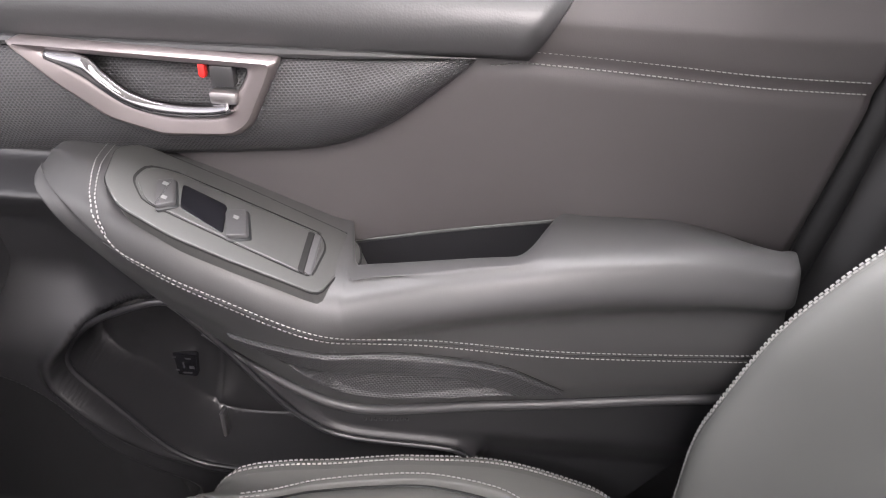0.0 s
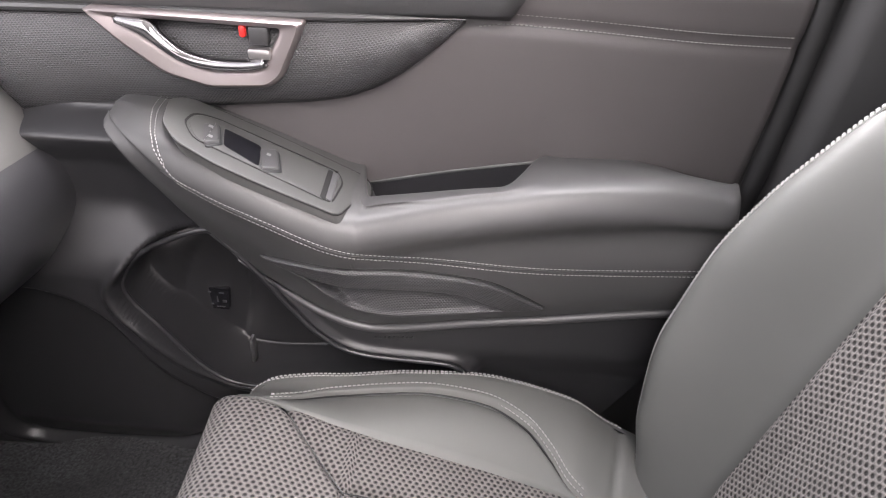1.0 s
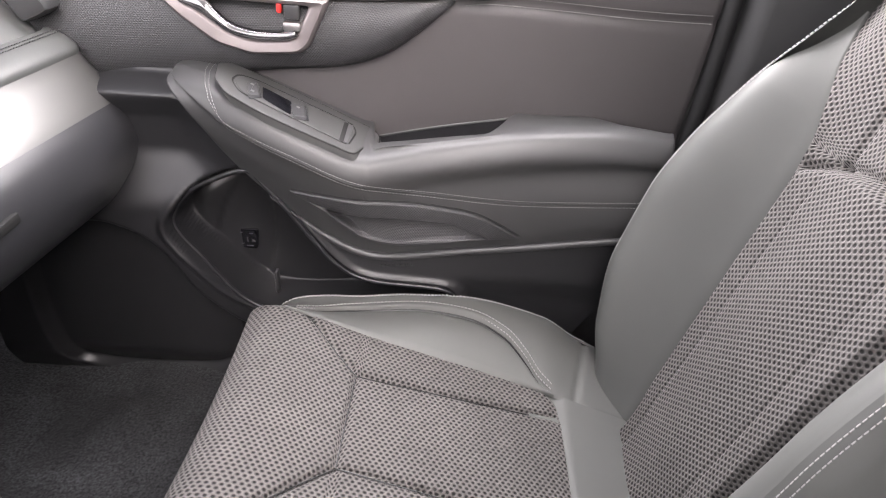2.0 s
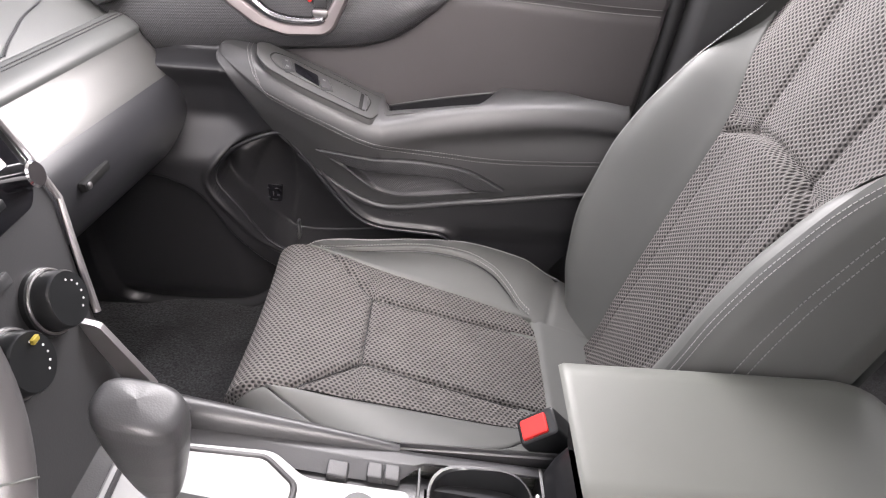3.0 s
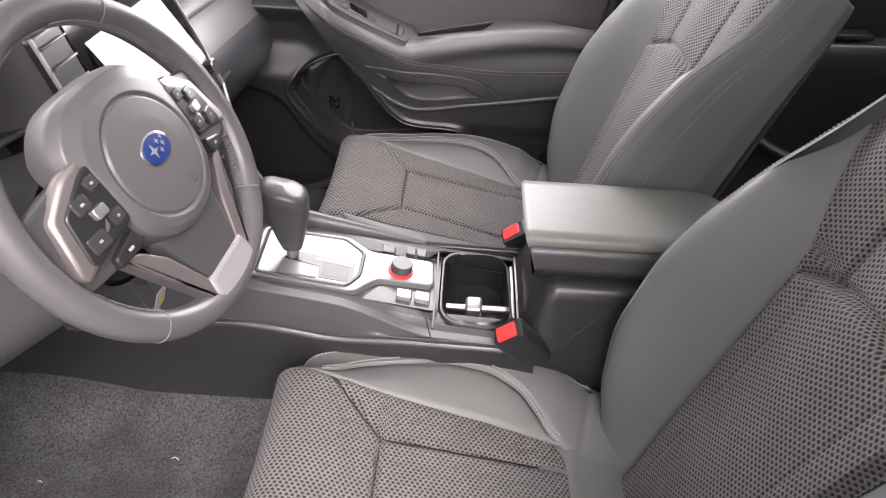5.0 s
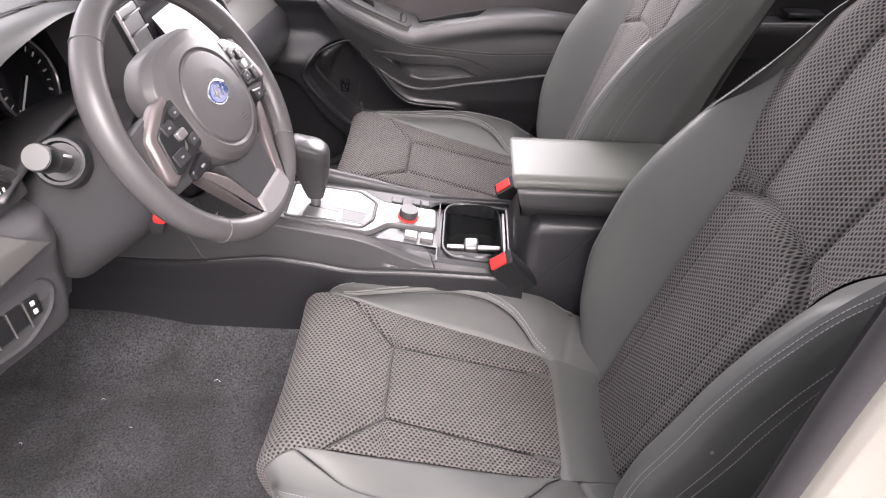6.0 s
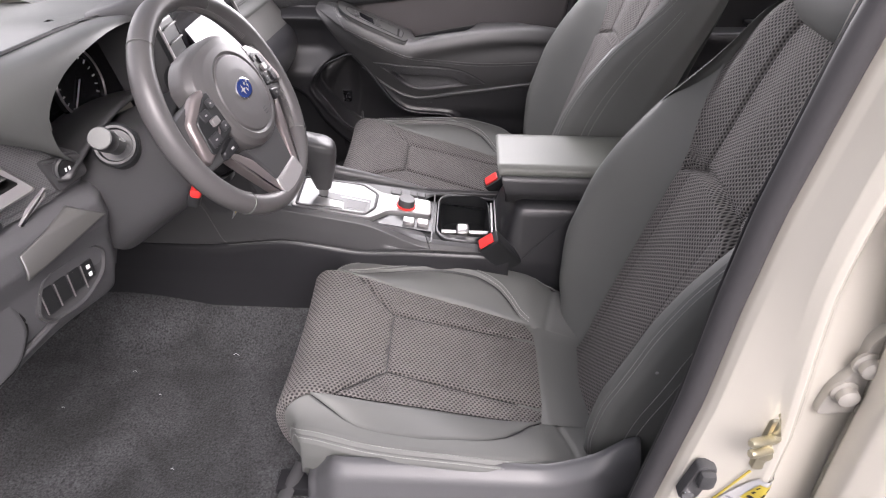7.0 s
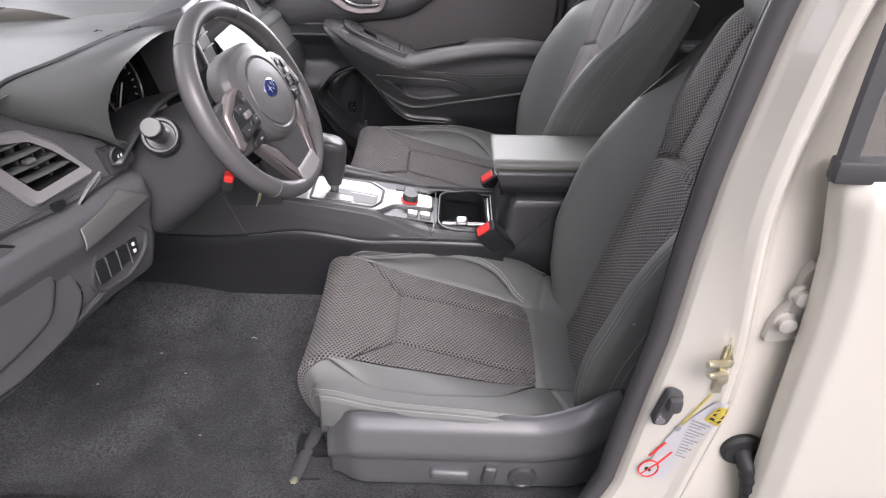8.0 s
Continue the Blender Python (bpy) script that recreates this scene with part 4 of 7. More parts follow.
panel = sheet("upper_panel", upper, 90, 90, LEATHER_DOOR, door, "warm grey padded leather panel", thick=0.006)
for off in (0.0055, -0.0055):
    row = [V((x, upper_y(x, 1.058) - 0.0008, 1.058 - 0.010 * smooth(0.1, 0.45, x) + off - 0.004 * smooth(0.12, 0.085, x))) for x in np.linspace(0.088, 0.440, 80)]
    stitch_row("stitching", row, (0, -1, 0), THREAD, panel)


def cap(u, v):
    x = -0.74 + 0.86 * u
    base = trim_top(min(x, 0.075)) + 0.002
    z = base + (1.15 - base) * v
    x2 = x + 0.055 * v * u
    return V((x2, 0.736 - 0.010 * math.sin(math.pi * min(1, v * 1.3)) + 0.05 * v * v, z))


sheet("sill_cap", cap, 40, 16, PLASTIC_GREY, door, "charcoal grained window sill cap", thick=0.008)


def trim_y(x, z):
    lo, hi = trim_low(x), trim_top(x)
    f = (z - lo) / max(0.02, hi - lo)
    return 0.742 - 0.022 * math.sin(math.pi * min(1, max(0, f))) ** 0.7 * smooth(0.08, -0.02, x)


def trim(u, v):
    x = -0.72 + 0.793 * u
    z = trim_low(x) + (trim_top(x) - trim_low(x)) * v
    return V((x, trim_y(x, z), z))


sheet("trim_panel", trim, 90, 16, CARBON, door, "dark textured carbon-look trim panel", thick=0.008)
sweep("trim_top_edge", [(x, 0.735, trim_top(x) + 0.001) for x in np.linspace(-0.72, 0.074, 60)], 0.005, PLASTIC_GREY, door, seg=8, taper=lambda t: 1 - 0.85 * smooth(0.80, 1.0, t))

# inner handle: satin bezel, dark cup, chrome lever, red lock mark
yb = 0.714
outer = rounded([(-0.345, 1.053), (-0.101, 1.0505), (-0.104, 1.040), (-0.128, 0.988), (-0.144, 0.976), (-0.213, 0.971), (-0.265, 0.985), (-0.309, 1.017)], 0.009, 5)
inner = rounded([(-0.313, 1.045), (-0.128, 1.042), (-0.132, 1.032), (-0.148, 1.004), (-0.159, 0.996), (-0.209, 0.993), (-0.242, 1.002), (-0.282, 1.029)], 0.007, 5)
loops = [[V((a, yb + 0.020, b)) for a, b in outer], [V((a, yb + 0.003, b)) for a, b in outer]]
for k, d in ((0.12, -0.001), (0.22, -0.0025), (0.70, 0.0), (0.88, 0.0015), (0.97, 0.004), (1.0, 0.008)):
    loops.append([V((*(np.array(o) * (1 - k) + np.array(i) * k), 0)).xzy + V((0, yb + d, 0)) for o, i in zip(outer, inner)])
handle = loft("inner_handle", loops, ROSE_SILVER, door, "satin silver door handle surround")
cup = [[V((-0.2 + (a + 0.2) * k, yb + d, 1.02 + (b - 1.02) * k)) for a, b in inner] for k, d in ((1.0, 0.006), (0.98, 0.020), (0.90, 0.034), (0.75, 0.040), (0.4, 0.042))]
loft("handle_cup", cup, CUP_GREY, handle, "dark grey cup behind the lever", cap_end=True)
lever_hi = spline([(-0.305, 1.0445), (-0.272, 1.0415), (-0.259, 1.029), (-0.238, 1.0125), (-0.209, 1.0045), (-0.175, 1.0035), (-0.147, 1.0065)], 41)
lever_lo = spline([(-0.304, 1.0425), (-0.290, 1.035), (-0.274, 1.0260), (-0.239, 1.0035), (-0.204, 0.9960), (-0.158, 0.9980), (-0.145, 1.0045)], 41)


def lever(u, v):
    i = int(round(u * 40))
    x, z = lever_hi[i] * (1 - v) + lever_lo[i] * v
    return V((x, yb + 0.007 - 0.010 * math.sin(math.pi * (0.08 + 0.84 * v)) ** 0.7 - 0.003 * math.sin(math.pi * u), z))


sheet("lever", lever, 40, 14, LEVER_CHROME, handle, "chrome pull lever", thick=0.004)
block("lock_lever", (-0.152, yb + 0.008, 1.033), (0.022, 0.012, 0.020), PLASTIC_GREY, handle, "grey lock lever", 0.003)
block("lock_mark", (-0.1695, yb + 0.006, 1.0375), (0.0075, 0.010, 0.015), RED, handle, "red lock mark", 0.0034)
block("lock_pivot", (-0.152, yb + 0.004, 1.014), (0.026, 0.014, 0.013), SILVER, handle, "satin lock pivot", 0.004)

# armrest pod: one section for each station along the door
P_X = [-0.335, -0.300, -0.25, -0.20, -0.15, -0.10, -0.05, 0.0, 0.10, 0.20, 0.30, 0.36, 0.405]
P_TOP = [0.956, 0.953, 0.943, 0.926, 0.906, 0.885, 0.867, 0.872, 0.888, 0.900, 0.905, 0.902, 0.894]
P_LIP = [0.680, 0.655, 0.626, 0.612, 0.607, 0.605, 0.608, 0.618, 0.630, 0.640, 0.648, 0.654, 0.662]
P_LOW = [0.945, 0.905, 0.836, 0.783, 0.742, 0.706, 0.683, 0.680, 0.697, 0.712, 0.729, 0.737, 0.743]


def smooth_keys(keys, values):
    return curve(list(zip(keys, values)), 200)


pod_top, pod_lip, pod_low = smooth_keys(P_X, P_TOP), smooth_keys(P_X, P_LIP), smooth_keys(P_X, P_LOW)
seam_z = curve([(-0.300, 0.945), (-0.279, 0.925), (-0.20, 0.888), (-0.130, 0.860), (-0.063, 0.831), (0.0, 0.815), (0.071, 0.805), (0.185, 0.797), (0.348, 0.803), (0.40, 0.806)])
pull_rim = curve([(-0.06, 0.838), (0.06, 0.866), (0.20, 0.893)])
ac_top = curve([(-0.156, 0.800), (-0.10, 0.803), (-0.02, 0.797), (0.05, 0.790), (0.118, 0.778), (0.160, 0.758), (0.196, 0.735)])
ac_low = curve([(-0.156, 0.797), (-0.120, 0.775), (-0.080, 0.742), (-0.050, 0.716), (0.0, 0.704), (0.05, 0.708), (0.12, 0.720), (0.196, 0.731)])
ac_o = np.array([(x, ac_top(x)) for x in np.linspace(-0.156, 0.196, 60)] + [(x, ac_low(x)) for x in np.linspace(0.196, -0.156, 60)])
ac_m = spline([(-0.132, 0.784), (-0.085, 0.774), (-0.032, 0.767), (0.030, 0.763), (0.086, 0.757), (0.118, 0.742), (0.145, 0.728), (0.100, 0.721), (0.050, 0.715), (0.0, 0.710), (-0.045, 0.720), (-0.072, 0.742)], 96, True)


def signed(points, poly):
    """Distance of places (n, 2) from a closed outline, negative inside."""
    a, b = poly, np.roll(poly, -1, axis=0)
    p = points[:, None, :]
    d = b - a
    t = np.clip(((p - a) * d).sum(-1) / (d * d).sum(-1), 0, 1)
    dist = np.linalg.norm(p - a - t[..., None] * d, axis=-1).min(1)
    cross = ((a[:, 1] > p[..., 1]) != (b[:, 1] > p[..., 1])) & (p[..., 0] < (b[:, 0] - a[:, 0]) * (p[..., 1] - a[:, 1]) / (b[:, 1] - a[:, 1] + 1e-12) + a[:, 0])
    return np.where(cross.sum(1) % 2 == 1, -dist, dist)


def slot(x):
    return smooth(-0.046, -0.028, x) * (1 - smooth(0.125, 0.188, x))


def back_drop(x):
    return interp([0.17, 0.20, 0.29, 0.365, 0.42], [0.0, 0.006, 0.009, 0.023, 0.036], x)


sections = {}


def section(x):
    """Places (y, z) of the pod at one station, from the door panel over the top to the lower edge."""
    key = round(x, 5)
    if key not in sections:
        top, lip, low = pod_top(x), pod_lip(x), pod_low(x)
        d, b = top - low, 0.758 - 0.074 * slot(x)
        near = smooth(-0.02, 0.06, x)
        q = [(b, top - 0.012 * slot(x) - back_drop(x)), (b - 0.006, top - 0.003 * slot(x) - 0.9 * back_drop(x)), (0.45 * b + 0.55 * lip, top + 0.001), (lip + 0.038 - 0.012 * near, top - 0.001), (lip + 0.012, top - 0.009), (lip, top - min(0.034, 0.3 * d)),
             (lip + 0.006 + 0.004 * near, top - 0.32 * d), (0.5 * lip + 0.5 * 0.640 + 0.004, top - 0.55 * d), (0.648, top - 0.80 * d), (0.662, low)]
        k = resample(spline(q, 240), 72)
        k = np.array([np.mean(k[max(0, i - 1):i + 2], axis=0) for i in range(72)])
        e = math.sqrt(max(0.0, 1 - (min(0.0, x + 0.285) / 0.0402) ** 2))
        c = np.array((0.705, 0.945))
        k = c + (k - c) * (0.45 + 0.55 * e)
        if x > 0.38:
            g = 1 - math.sqrt(max(0.0, 1 - ((x - 0.38) / 0.026) ** 2))
            k[:, 0] += (0.755 - k[:, 0]) * 0.18 * g
        sections[key] = k
    return sections[key]


def side_y(x, z):
    k = section(x)
    i = int(np.argmax(k[:, 1]))
    return float(np.interp(z, k[i:, 1][::-1], k[i:, 0][::-1]))


def pod_grid():
    """The whole pod skin, let in behind the accent trim."""
    xs = np.linspace(-0.325, 0.4058, 190)
    p = np.array([[(x, *q) for q in section(x)] for x in xs])
    inside = signed(p[:, :, [0, 2]].reshape(-1, 2), ac_o).reshape(190, 72)
    p[:, :, 1] += np.where((inside < -0.005) & (np.arange(72) > 30)[None, :], 0.034, 0.0)
    return p


pg = pod_grid()
pod_part = sheet("armrest", lambda u, v: pg[int(round(u * 189)), int(round(v * 71))], 189, 71, LEATHER_ARM, door, "dark grey leather armrest with a double seam")


def pull(u, v):
    x = -0.050 + 0.240 * u
    t, r, b = pod_top(x), pull_rim(x), 0.758 - 0.074 * slot(x)
    k = [0, 0.08, 0.35, 0.65, 0.92, 1.0]
    return V((x, interp(k, (b - 0.001, b + 0.002, b + 0.006, 0.742, 0.7480, 0.7485), v), interp(k, (t - 0.013, t - 0.022, t - 0.06, t - 0.062, r - 0.010, r), v)))


sheet("pull_pocket", pull, 40, 20, PLASTIC, door, "black pull pocket behind the armrest")
sweep("pull_pocket_rim", [(x, 0.7490, pull_rim(x)) for x in np.linspace(-0.045, 0.184, 24)], 0.0016, SWITCH_BLACK, door, seg=6)
sweep("pull_pocket_edge", [(x, 0.7480, pull_rim(x) + 0.0022) for x in np.linspace(-0.045, 0.184, 24)], 0.0008, LEATHER, door, seg=6)

# double seam of the pod
for off in (0.0038, -0.0038):
    row = [V((x, side_y(x, seam_z(x) + off) - 0.0008, seam_z(x) + off)) for x in np.linspace(-0.232, 0.395, 140)]
    start = []
    for v in np.linspace(0.05, 0.56, 14):
        x = -0.276 + 0.030 * (v / 0.56) ** 3 - off * 0.9
        y, z = section(x)[int(v * 71)]
        start.append(V((x - 0.0012, y - 0.0026 * smooth(0.1, 0.4, v), z + 0.0022 * (1 - smooth(0.35, 0.8, v)))))
    stitch_row("stitching", spline(start + row[::6], 220), (0, -1, 0.3), THREAD, pod_part, wide=0.0006)
sweep("seam_groove", [V((x, side_y(x, seam_z(x)) - 0.0002, seam_z(x))) for x in np.linspace(-0.245, 0.395, 140)], 0.0011, RUBBER, pod_part, seg=5)


# window switch panel on the pod
def on_pod(a, b, w):
    return V((a - 0.38 * w, b, 0.846 - 0.42 * a + w))


panel_edge = spline(rounded([(-0.262, 0.712), (-0.247, 0.734), (-0.150, 0.734), (-0.045, 0.728), (-0.030, 0.716), (-0.026, 0.686), (-0.042, 0.664), (-0.054, 0.620), (-0.135, 0.619), (-0.182, 0.621), (-0.228, 0.633), (-0.250, 0.660)], 0.010, 5), 96, True)
sp = plate("switch_panel", panel_edge, on_pod, -0.020, 0.0022, PANEL_GREY, door, "satin grey window switch panel", 0.0014)
sweep("panel_gap", [on_pod(a, b, 0.0004) for a, b in panel_edge], 0.0013, CAVITY, sp, seg=6, closed=True)
ring_o = np.array(spline(rounded([(-0.233, 0.676), (-0.231, 0.704), (-0.208, 0.712), (-0.068, 0.709), (-0.059, 0.690), (-0.063, 0.637), (-0.142, 0.643), (-0.214, 0.650)], 0.010, 4), 72, True))
c0 = ring_o.mean(axis=0)
loft("switch_recess_rim", [[on_pod(*(c0 + (q - c0) * k), w) for q in ring_o] for k, w in ((1.006, 0.0018), (1.003, 0.0032), (0.988, 0.0032), (0.982, 0.0018))], CAVITY, sp, "thin black recess rim")
plate("switch_base", [tuple(c0 + (q - c0) * 0.955) for q in ring_o], on_pod, 0.0, 0.0036, PANEL_GREY, sp, "satin grey switch base", 0.0014)
plate("grip_hollow", rounded([(-0.185, 0.660), (-0.195, 0.696), (-0.153, 0.691), (-0.144, 0.648)], 0.005), on_pod, 0.002, 0.0042, GLOSS, sp, "dark hollow between the switches", 0.0006)
for quad, name in ((((-0.199, 0.645), (-0.211, 0.682), (-0.200, 0.695), (-0.188, 0.661)), "lock_switch"), (((-0.138, 0.643), (-0.149, 0.679), (-0.134, 0.693), (-0.123, 0.656)), "window_switch")):
    cx, cy = np.mean(quad, axis=0)
    plate("switch_well", rounded([(cx + (a - cx) * 1.22, cy + (b - cy) * 1.12) for a, b in quad], 0.004), on_pod, 0.002, 0.0048, SWITCH_BLACK, sp, "black switch surround", 0.0008)
    k = plate(name, rounded(list(quad), 0.0035), on_pod, 0.004, 0.0085, PLASTIC_GREY, sp, "charcoal rocker switch", 0.0012)
    for off in ((-0.010, 0.010) if name == "lock_switch" else (0.006,)):
        xm, ym = cx - 0.3 * off, cy + off
        plate("switch_mark", [(xm - 0.0022, ym - 0.002), (xm - 0.0022, ym + 0.003), (xm + 0.0022, ym + 0.003), (xm + 0.0022, ym - 0.002)], on_pod, 0.0080, 0.0089, PALE_SILVER, k, edge=0.0002)
plate("panel_end_slot", rounded([(-0.076, 0.640), (-0.079, 0.703), (-0.073, 0.704), (-0.070, 0.638)], 0.002), on_pod, 0.002, 0.0042, CAVITY, sp, "dark slot", 0.0006)
plate("panel_end_tab", rounded([(-0.0695, 0.640), (-0.0725, 0.702), (-0.066, 0.703), (-0.0635, 0.640)], 0.002), on_pod, 0.002, 0.0050, PLASTIC_MID, sp, "raised end tab", 0.0008)


# accent trim below the seam: a raised band over a hollow whose floor slopes out to the lower lip
def accent_grid(nu=150, nv=56):
    p = np.zeros((nu, nv, 3))
    for i, x in enumerate(np.linspace(-0.156, 0.196, nu)):
        t, b = ac_top(x), ac_low(x)
        for j, v in enumerate(np.linspace(0, 1, nv)):
            z = t + (b - t) * v
            p[i, j] = (x, side_y(x, z), z)
    q = p[:, :, [0, 2]].reshape(-1, 2)
    s = lambda a, b, t: (lambda w: w * w * (3 - 2 * w))(np.clip((t - a) / (b - a), 0, 1))
    edge, mid = signed(q, ac_o), signed(q, np.array(ac_m))
    d = 0.004 - 0.009 * s(0.0, -0.004, edge) + s(0.001, -0.007, mid) * (0.003 + 0.026 * s(0.705, 0.775, q[:, 1]))
    p[:, :, 1] += d.reshape(nu, nv)
    return p


ag = accent_grid()
acc = sheet("accent_trim", lambda u, v: ag[int(round(u * 149)), int(round(v * 55))], 149, 55, CARBON, door, "dark textured accent trim with a hollow")
sweep("accent_edge", [V((x, side_y(x, ac_top(x)) + 0.0006, ac_top(x) + 0.0012)) for x in np.linspace(-0.150, 0.194, 70)], 0.0013, CAVITY, acc, seg=5)

# lower panel with the bottle pocket, let in speaker and bulging front shoulder
lp_hole = np.array(spline([(-0.222, 0.814), (-0.202, 0.797), (-0.165, 0.752), (-0.128, 0.702), (-0.092, 0.660), (-0.040, 0.632), (0.085, 0.622), (0.080, 0.592), (-0.03, 0.570), (-0.18, 0.556),
                           (-0.250, 0.578), (-0.309, 0.655), (-0.347, 0.716), (-0.318, 0.768), (-0.267, 0.799)], 140, True))
g_out = np.array(spline([(-0.600, 0.60), (-0.570, 0.690), (-0.48, 0.722), (-0.415, 0.712), (-0.365, 0.678), (-0.320, 0.605), (-0.272, 0.540), (-0.235, 0.495), (-0.262, 0.435), (-0.34, 0.405), (-0.50, 0.398), (-0.585, 0.44)], 100, True))


def low_top(x):
    return min(trim_low(x) + 0.020, 0.944) if x < -0.325 else interp([-0.325, -0.300], [0.940, pod_low(-0.300) + 0.004], x) if x < -0.300 else pod_low(x) + 0.004


def lower_grid(nu=260, nv=170):
    p = np.zeros((nu, nv, 3))
    for j, v in enumerate(np.linspace(0, 1, nv)):
        rear = interp([0, 0.17, 0.5, 0.75, 1.0], [0.235, 0.275, 0.335, 0.378, 0.405], v)
        for i, u in enumerate(np.linspace(0, 1, nu)):
            x = -0.68 + (rear + 0.68) * u
            lo = interp([-0.68, -0.30, 0.24], [0.345, 0.385, 0.435], x)
            p[i, j] = (x, 0, lo + (low_top(x) - lo) * v)
    q = p[:, :, [0, 2]].reshape(-1, 2)
    x, z = q[:, 0], q[:, 1]
    s = lambda a, b, t: (lambda w: w * w * (3 - 2 * w))(np.clip((t - a) / (b - a), 0, 1))
    hole, grille = signed(q, lp_hole), signed(q, g_out)
    y = 0.664 - 0.006 * s(0.9, 0.6, z) + 0.03 * s(0.46, 0.36, z)
    front = s(-0.235, -0.330, x)
    y += front * (-0.026 + 0.056 * s(0.742, 0.835, z) - 0.014 * s(0.87, 0.915, z) + 0.050 * s(0.912, 0.938, z))
    y -= 0.006 * np.exp(-((hole - 0.008) / 0.006) ** 2) * s(0.80, 0.72, z)
    y += 0.024 * s(0.004, -0.014, grille)
    y += 0.082 * s(0.003, -0.008, hole) * s(0.02, 0.0, hole)
    oval = np.hypot((x + 0.266 - 0.16 * (z - 0.628)) / 0.046, (z - 0.628) / 0.135) - 1
    y -= 0.010 * s(-0.006, -0.05, hole) * s(-0.205, -0.28, x) * s(0.0, 0.8, oval)
    y += 0.005 * s(0.10, 0.0, oval) * s(0.0, -0.01, hole)
    y += 0.012 * s(0.012, 0.03, hole) * s(0.66, 0.60, z) * s(0.05, 0.12, x)
    p[:, :, 1] = y.reshape(nu, nv)
    return p


lg = lower_grid()
sheet("lower_panel", lambda u, v: lg[int(round(u * 259)), int(round(v * 169))], 259, 169, DOOR_PLASTIC, door, "black grained lower door panel with map pocket")
def low_y(x, z):
    """Depth of the lower panel at a place on the door."""
    d = np.abs(lg[:, :, 0] - x) + np.abs(lg[:, :, 2] - z)
    return float(lg[:, :, 1].ravel()[int(d.argmin())])


mark = plate("moulded_mark", rounded([(-0.284, 0.626), (-0.280, 0.664), (-0.243, 0.662), (-0.247, 0.624)], 0.004), lambda a, b, w: V((a, low_y(-0.264, 0.643) - 0.001 - w, b)), -0.006, 0.0012, GLOSS, door, "small glossy moulded mark", 0.0006)
for a, b, w, h in ((-0.274, 0.656, 0.008, 0.0018), (-0.255, 0.655, 0.007, 0.0018), (-0.262, 0.643, 0.0018, 0.010), (-0.252, 0.640, 0.006, 0.004), (-0.272, 0.634, 0.006, 0.0018), (-0.259, 0.630, 0.012, 0.0014)):
    block("mark_bar", (a, low_y(-0.264, 0.643) - 0.0026, b), (w, 0.001, h), PLASTIC_GREY, mark, bevel=0.0003)
block("pocket_hook", (-0.206, 0.702, 0.584), (0.006, 0.016, 0.044), PLASTIC_GREY, door, "grey pocket divider tab", 0.003)
plate("bottle_rest", [(0.034 * math.cos(t), 0.020 * math.sin(t)) for t in np.linspace(0, 2 * math.pi, 36, endpoint=False)], lambda a, b, w: V((-0.256 + a, 0.692 + b, 0.552 + w)), 0.0, 0.004, PLASTIC_MID, door, "grey bottle rest", 0.0015)
rim_y = lambda q: 0.6585 - 0.004 * smooth(0.80, 0.60, q[1])
hole_rim = [V((q[0], rim_y(q), q[1])) for q in lp_hole]
sweep("pocket_rim", hole_rim, 0.0036, PLASTIC, door, "rounded black lip of the map pocket", seg=10, closed=True, up=(0, 1, 0))
led = [V((x, 0.6585, pod_low(x) - 0.001)) for x in np.linspace(-0.190, 0.400, 70)]
sweep("ledge", led, 0.0062, PLASTIC_GREY, door, "charcoal ledge under the armrest", seg=10, taper=lambda t: 0.25 + 0.75 * smooth(0, 0.22, t))
# rows of small slits under the ledge
for i in range(9):
    block("slit", (-0.020 + 0.006 * i, 0.6585, 0.660 + 0.0006 * i), (0.003, 0.002, 0.005), SWITCH_BLACK, door, bevel=0.0008)
gc = g_out.mean(axis=0)
grille_y = lambda b: 0.676 + 0.03 * smooth(0.46, 0.36, b)
plate("speaker_grille", [tuple(gc + (q - gc) * 0.965) for q in g_out], lambda a, b, w: V((a, grille_y(b) - w, b)), -0.006, 0.002, GRILLE, door, "black perforated speaker grille", 0.002, uv=lambda c: (c[0], c[2]))
sweep("grille_gap", [V((*(gc + (q - gc) * 0.985), 0)).xzy + V((0, grille_y(q[1]) - 0.001, 0)) for q in g_out], 0.0032, CAVITY, door, "dark gap round the grille", seg=6, closed=True)
sweep("grille_lip", [V((*(gc + (q - gc) * 1.03), 0)).xzy + V((0, grille_y(q[1]) - 0.0125, 0)) for q in g_out], 0.0030, PLASTIC, door, "black lip round the grille", seg=8, closed=True)

# steel shell, frame and seal behind the trim
shell = [V((a, 0.0, b)) for a, b in ((-0.74, 0.36), (0.18, 0.40), (0.36, 0.70), (0.42, 0.95), (0.43, 1.13), (-0.74, 1.13))]
bm = bmesh.new()
f = bm.faces.new([bm.verts.new(p + V((0, 0.80, 0))) for p in shell])
g = bmesh.ops.extrude_face_region(bm, geom=[f])
bmesh.ops.translate(bm, vec=(0, 0.10, 0), verts=[v for v in g["geom"] if isinstance(v, bmesh.types.BMVert)])
part("outer_shell", bm, PAINT, door, "white painted door shell", True)
sweep("door_seal", spline([(0.47, 0.765, 1.26), (0.462, 0.765, 1.05), (0.448, 0.762, 0.86), (0.423, 0.757, 0.745), (0.375, 0.745, 0.65), (0.315, 0.735, 0.55), (0.24, 0.735, 0.44)], 50), 0.013, RUBBER, door, "black rubber door seal", seg=10)

# ---------------------------------------------------------------- centre console
def deck(x):
    return 0.668 + 0.17 * (0.06 - x) if x < 0.06 else 0.668 - 0.10 * (x - 0.06)


def on_deck(a, b, w):
    return V((a, b, deck(a) + w))


